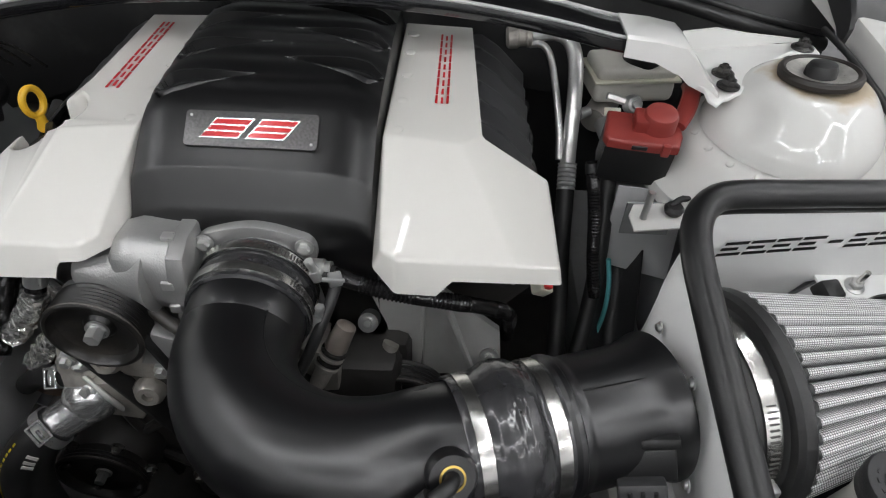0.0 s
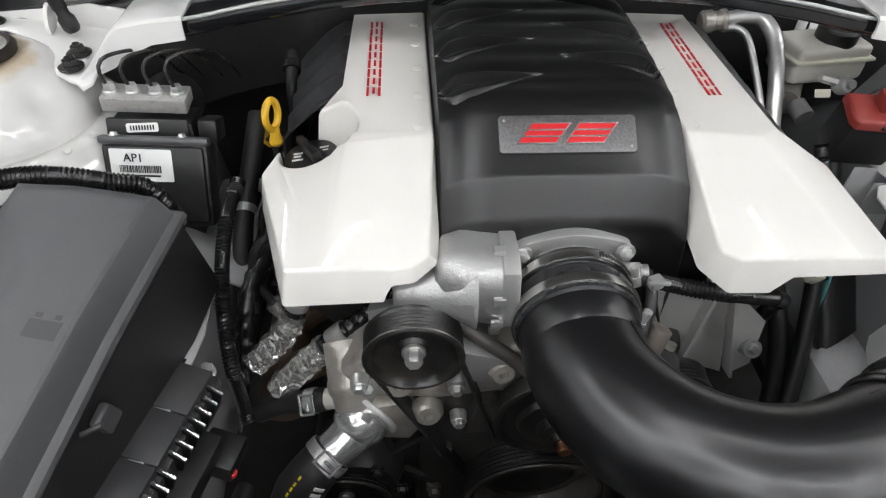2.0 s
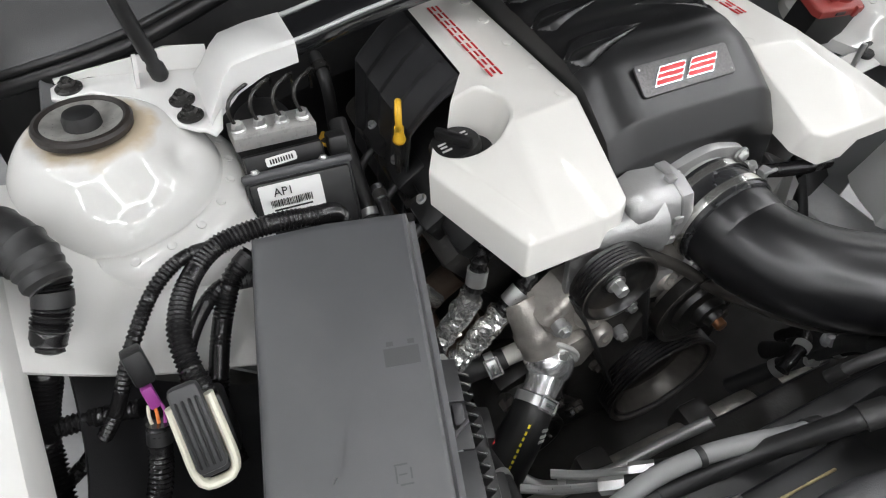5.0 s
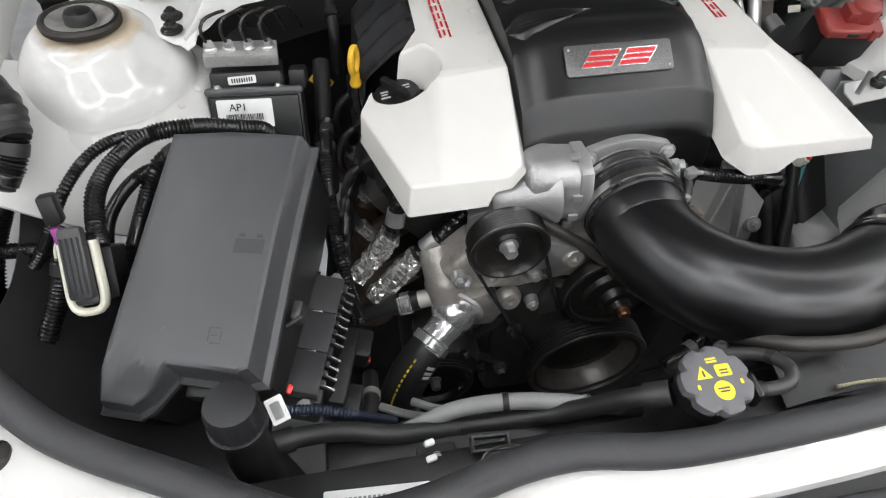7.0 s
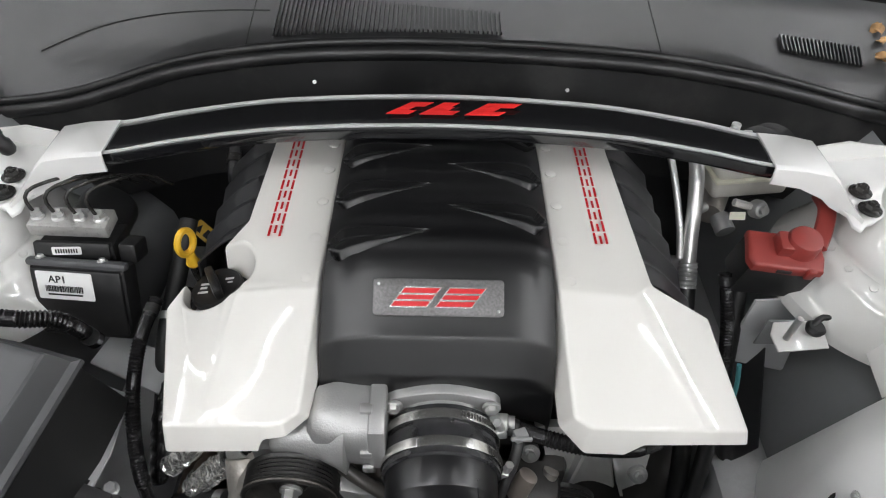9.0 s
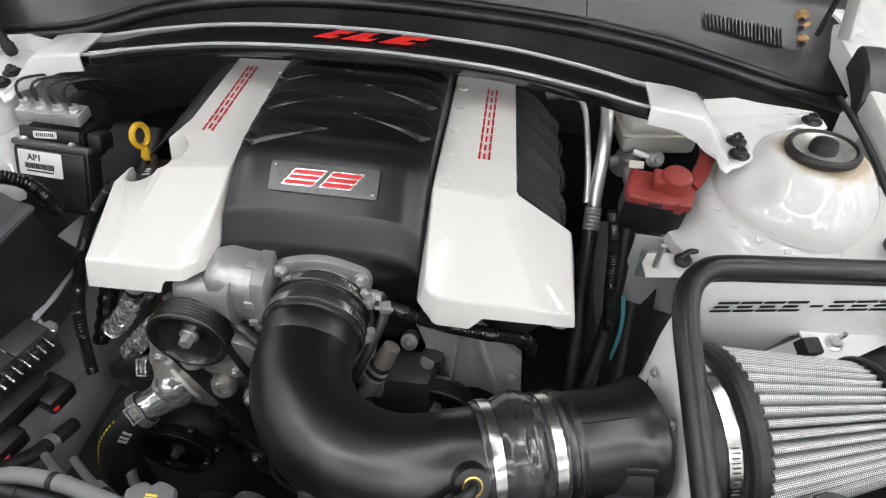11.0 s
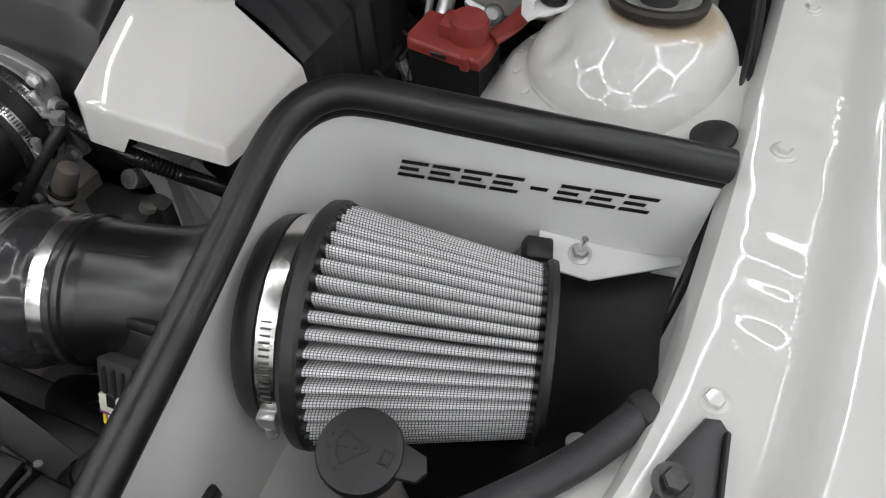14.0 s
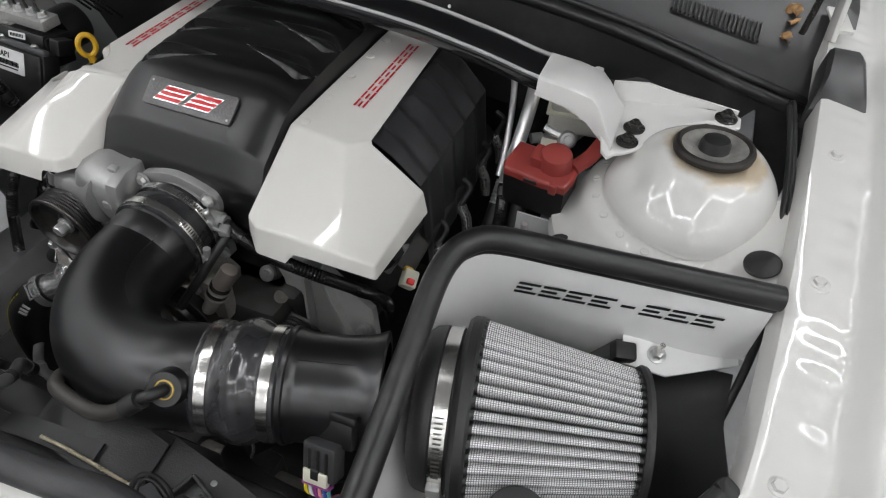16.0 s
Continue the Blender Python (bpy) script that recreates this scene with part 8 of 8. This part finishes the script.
part("clip", box(bmesh.new(), (0.023, 0.012, 0.006), SM @ at(0.003, -0.031, 0.009), 0.0015), M_cream, maf, "cream clip")
part("clip_slot", box(bmesh.new(), (0.008, 0.009, 0.003), SM @ at(0.003, -0.028, 0.0112), 0.001, 1), M_black, maf)
part("lock", box(bmesh.new(), (0.027, 0.003, 0.008), SM @ at(0.003, -0.038, 0.007), 0.001, 1), M_purple, maf, "magenta lock")
for k, mm in enumerate((M_yellowink, M_label, M_purple, M_pink, M_blue, M_teal)):
    dx = -0.010 + 0.0045 * k
    part("wire", sweep(bmesh.new(), spline([SM @ Vector((dx + 0.002, -0.038, 0.008)), SM @ Vector((dx + 0.005, -0.046, 0.010)), SM @ Vector((dx * 0.8 + 0.011, -0.049, 0.004)), SM @ Vector((dx * 0.6 + 0.014, -0.050, -0.004))], 0.003), 0.0017, 8), mm, maf)
loom([SM @ Vector((0.002, -0.050, -0.004)), (0.350, 0.170, 0.775), (0.352, 0.160, 0.74), (0.34, 0.16, 0.70)], 0.007, "black loom hanging from the airflow plug")
low = thing("lower_hose", (0.345, 0.16, 0.74), "black lower radiator hose with white print and clamp", "radiator hose")
part("hose", sweep(bmesh.new(), spline([(0.372, 0.205, 0.752), (0.362, 0.188, 0.764), (0.350, 0.166, 0.762), (0.338, 0.142, 0.745), (0.330, 0.120, 0.72)], 0.005), 0.020, 22), M_rubber, low)
ring_on("clamp", [(0.020, -0.006), (0.0225, -0.006), (0.0225, 0.006), (0.020, 0.006)], frame_of((0.344, 0.153, 0.755), (0.4, 0.7, 0.45)), M_black, low, "black clamp", 30)
bm = bmesh.new()
for k in range(4):
    box(bm, (0.0028, 0.004, 0.0008), frame_of((0.362 - 0.004 * k, 0.180 - 0.006 * k, 0.7885 - 0.002 * k), (-0.1, -0.4, 1), (0.6, 0.75, 0.1)))
part("print", bm, M_whiteink, low, "white print blocks", 0)

# washer filler
wash = thing("washer_filler", (0.526, 0.215, 0.76), "milky washer filler neck with a black flip cap", "washer filler")
WM = frame_of((0.526, 0.218, 0.828), (0.02, -0.12, 1), (1, 0.1, 0))
part("neck", lathe(bmesh.new(), [(0.024, -0.16), (0.0205, -0.10), (0.0195, -0.03), (0.0215, -0.012), (0.0235, -0.010), (0.0235, 0.002)], WM, 36), M_natural, wash)
part("cap_skirt", lathe(bmesh.new(), [(0.0245, -0.006), (0.0255, 0.002), (0.0262, 0.004), (0.0262, 0.010)], WM, 44), M_rubber, wash)
cap = part("cap", lathe(bmesh.new(), [(0.0262, 0.006), (0.0268, 0.011), (0.0255, 0.0145), (0.024, 0.015), (0, 0.015)], WM, 48), M_capblack, wash, "black flip cap")
part("lift_tab", slab(bmesh.new(), [(0.020, -0.010), (0.037, -0.009), (0.042, -0.002), (0.039, 0.007), (0.022, 0.012)], 0.005, WM @ at(0, 0, 0.013, 0, 0, 0), 0.0015), M_capblack, cap)
# black bars put the shade of the symbol's moulded relief into colour
bm = bmesh.new()
arc = [(0.0, -0.010), (0.010, 0.006), (0.004, 0.010), (-0.004, 0.010), (-0.010, 0.006)]
rot = at(-0.004, 0.0, 0.0153, 0, 0, 100)
for a, b in zip(arc, arc[1:] + arc[:1]):
    mid, d = Vector(((a[0] + b[0]) / 2, (a[1] + b[1]) / 2, 0)), Vector((b[0] - a[0], b[1] - a[1], 0))
    box(bm, (d.length, 0.0014, 0.0006), WM @ rot @ frame_of(mid, (0, 0, 1), d))
for k in range(5):
    box(bm, (0.0014, 0.0026, 0.0006), WM @ rot @ at(0, -0.006 + 0.005 * k, 0))
    a = radians(40 + 25 * k)
    box(bm, (0.0034, 0.0014, 0.0006), WM @ rot @ at(0.017 * math.cos(a), 0.017 * math.sin(a) - 0.002, 0, 0, 0, math.degrees(a) + 90))
for k in range(3):
    box(bm, (0.0088, 0.0014, 0.0006), WM @ at(0.0135 + 0.0032 * k, -0.001, 0.0153, 0, 0, 80))
for k in (-1, 1):
    box(bm, (0.0064, 0.0014, 0.0006), WM @ at(0.0167, -0.001 + 0.0042 * k, 0.0153, 0, 0, -10))
part("moulded_symbol", bm, M_inkblack, cap, "moulded wash symbol, the shade of its relief drawn as black bars", 0)

# ledge inside the air box
led = thing("box_mount", (0.64, 0.455, 0.80), "white mounting flange with a bolt inside the air box", "bracket")
part("flange", slab(bmesh.new(), [(-0.045, -0.012), (0.0, -0.020), (0.075, 0.004), (0.075, 0.045), (-0.045, 0.028)], 0.003, frame_of((0.622, 0.452, 0.803), (0.06, -0.3, 1), (0.97, 0.22, 0)), 0.001), M_powder, led)
part("washer", lathe(bmesh.new(), [(0.010, 0), (0.010, 0.002), (0.006, 0.0035), (0, 0.0035)], frame_of((0.612, 0.452, 0.803), (0.0, -0.3, 1)), 24), M_steel, led)
part("nut", hexnut(bmesh.new(), frame_of((0.612, 0.4515, 0.806), (0.0, -0.3, 1)), 0.007, 0.006), M_steel, led)
part("stud", rod(bmesh.new(), (0.612, 0.450, 0.810), (0.613, 0.447, 0.828), 0.003, seg=10), M_chrome, led)
part("rubber_foot", box(bmesh.new(), (0.024, 0.020, 0.018), at(0.578, 0.438, 0.808, 20, 10, 20), 0.003), M_rubber, led)
hose("wing_cable", [(0.706, 0.86, 0.90), (0.708, 0.78, 0.898), (0.709, 0.70, 0.89), (0.708, 0.62, 0.88), (0.704, 0.54, 0.868), (0.700, 0.49, 0.845), (0.700, 0.465, 0.80), (0.690, 0.42, 0.765), (0.67, 0.35, 0.75)], 0.0045, M_rubber, thing_label="black cable along the inner edge of the wing", category="cable")
hose("wing_cable", [(0.700, 0.84, 0.905), (0.703, 0.76, 0.900), (0.704, 0.68, 0.890), (0.702, 0.60, 0.875), (0.699, 0.53, 0.86), (0.697, 0.49, 0.84)], 0.0035, M_rubber, thing_label="thin black cable along the inner edge of the wing", category="cable")
solo("push_clip", lathe(bmesh.new(), [(0.007, 0), (0.0065, 0.003), (0.003, 0.005), (0, 0.005)], at(0.645, 0.268, 0.842, -20, -20), 20), M_alu, "small dull push clip beside the front seal", "clip")

# cowl corner, hinge and dry leaves by the screen
corner = thing("cowl_corner", (0.745, 0.90, 0.92), "black moulded corner cap at the end of the cowl", "cowl corner")
rings = []
for y, z, x0, x1, h in ((0.826, 0.906, 0.716, 0.790, 0.012), (0.840, 0.912, 0.719, 0.786, 0.026), (0.868, 0.922, 0.724, 0.782, 0.030), (0.905, 0.934, 0.726, 0.778, 0.030), (0.925, 0.938, 0.728, 0.776, 0.022)):
    rings.append([Vector((x0, y, z - 0.020)), Vector((x1, y, z - 0.020)), Vector((x1 - 0.004, y, z + h * 0.6)), Vector((x1 - 0.010, y, z + h * 0.8)), Vector((x0 + 0.008, y, z + h * 0.8)), Vector((x0 + 0.003, y, z + h * 0.6))])
part("cap", solid(bmesh.new(), rings), M_cowl, corner)
part("hinge_arm", box(bmesh.new(), (0.008, 0.035, 0.20), at(0.735, 1.02, 1.03, -20, 0, 6), 0.002), M_paint, hood, "white painted hood hinge")
part("hinge_base", box(bmesh.new(), (0.026, 0.08, 0.006), at(0.748, 1.03, 0.950, 0, 0, 6), 0.002), M_paint, hood, "white painted hood hinge")
part("hinge_rod", rod(bmesh.new(), (0.705, 1.01, 0.93), (0.715, 1.0, 1.12), 0.005), M_black_steel, hood, "black hinge rod")
M_leaf = mat("dry_leaf", (0.30, 0.17, 0.07), 0.8, vary=0.35, scale=80)
rnd = random.Random(8)
for k in range(6):
    x, y = 0.703 + rnd.uniform(-0.020, 0.020), 1.026 + rnd.uniform(-0.03, 0.035)
    m = at(x, y, on_cowl(x, y).z + rnd.uniform(0.003, 0.007), rnd.uniform(-30, 30), rnd.uniform(-30, 30), rnd.uniform(0, 360))
    s = rnd.uniform(0.006, 0.013)
    bm = sheet(bmesh.new(), lambda u, v: m @ Vector(((u - 0.5) * s * 2, (v - 0.5) * s * 1.3 * math.sin(math.pi * min(1, max(0.05, u))), 0.3 * s * math.sin(3 * u + 2 * v))), 6, 5, 0.0004)
    solo("dry_leaf", bm, M_leaf, "small dry brown leaf lying on the cowl", "leaf", "dry leaves")
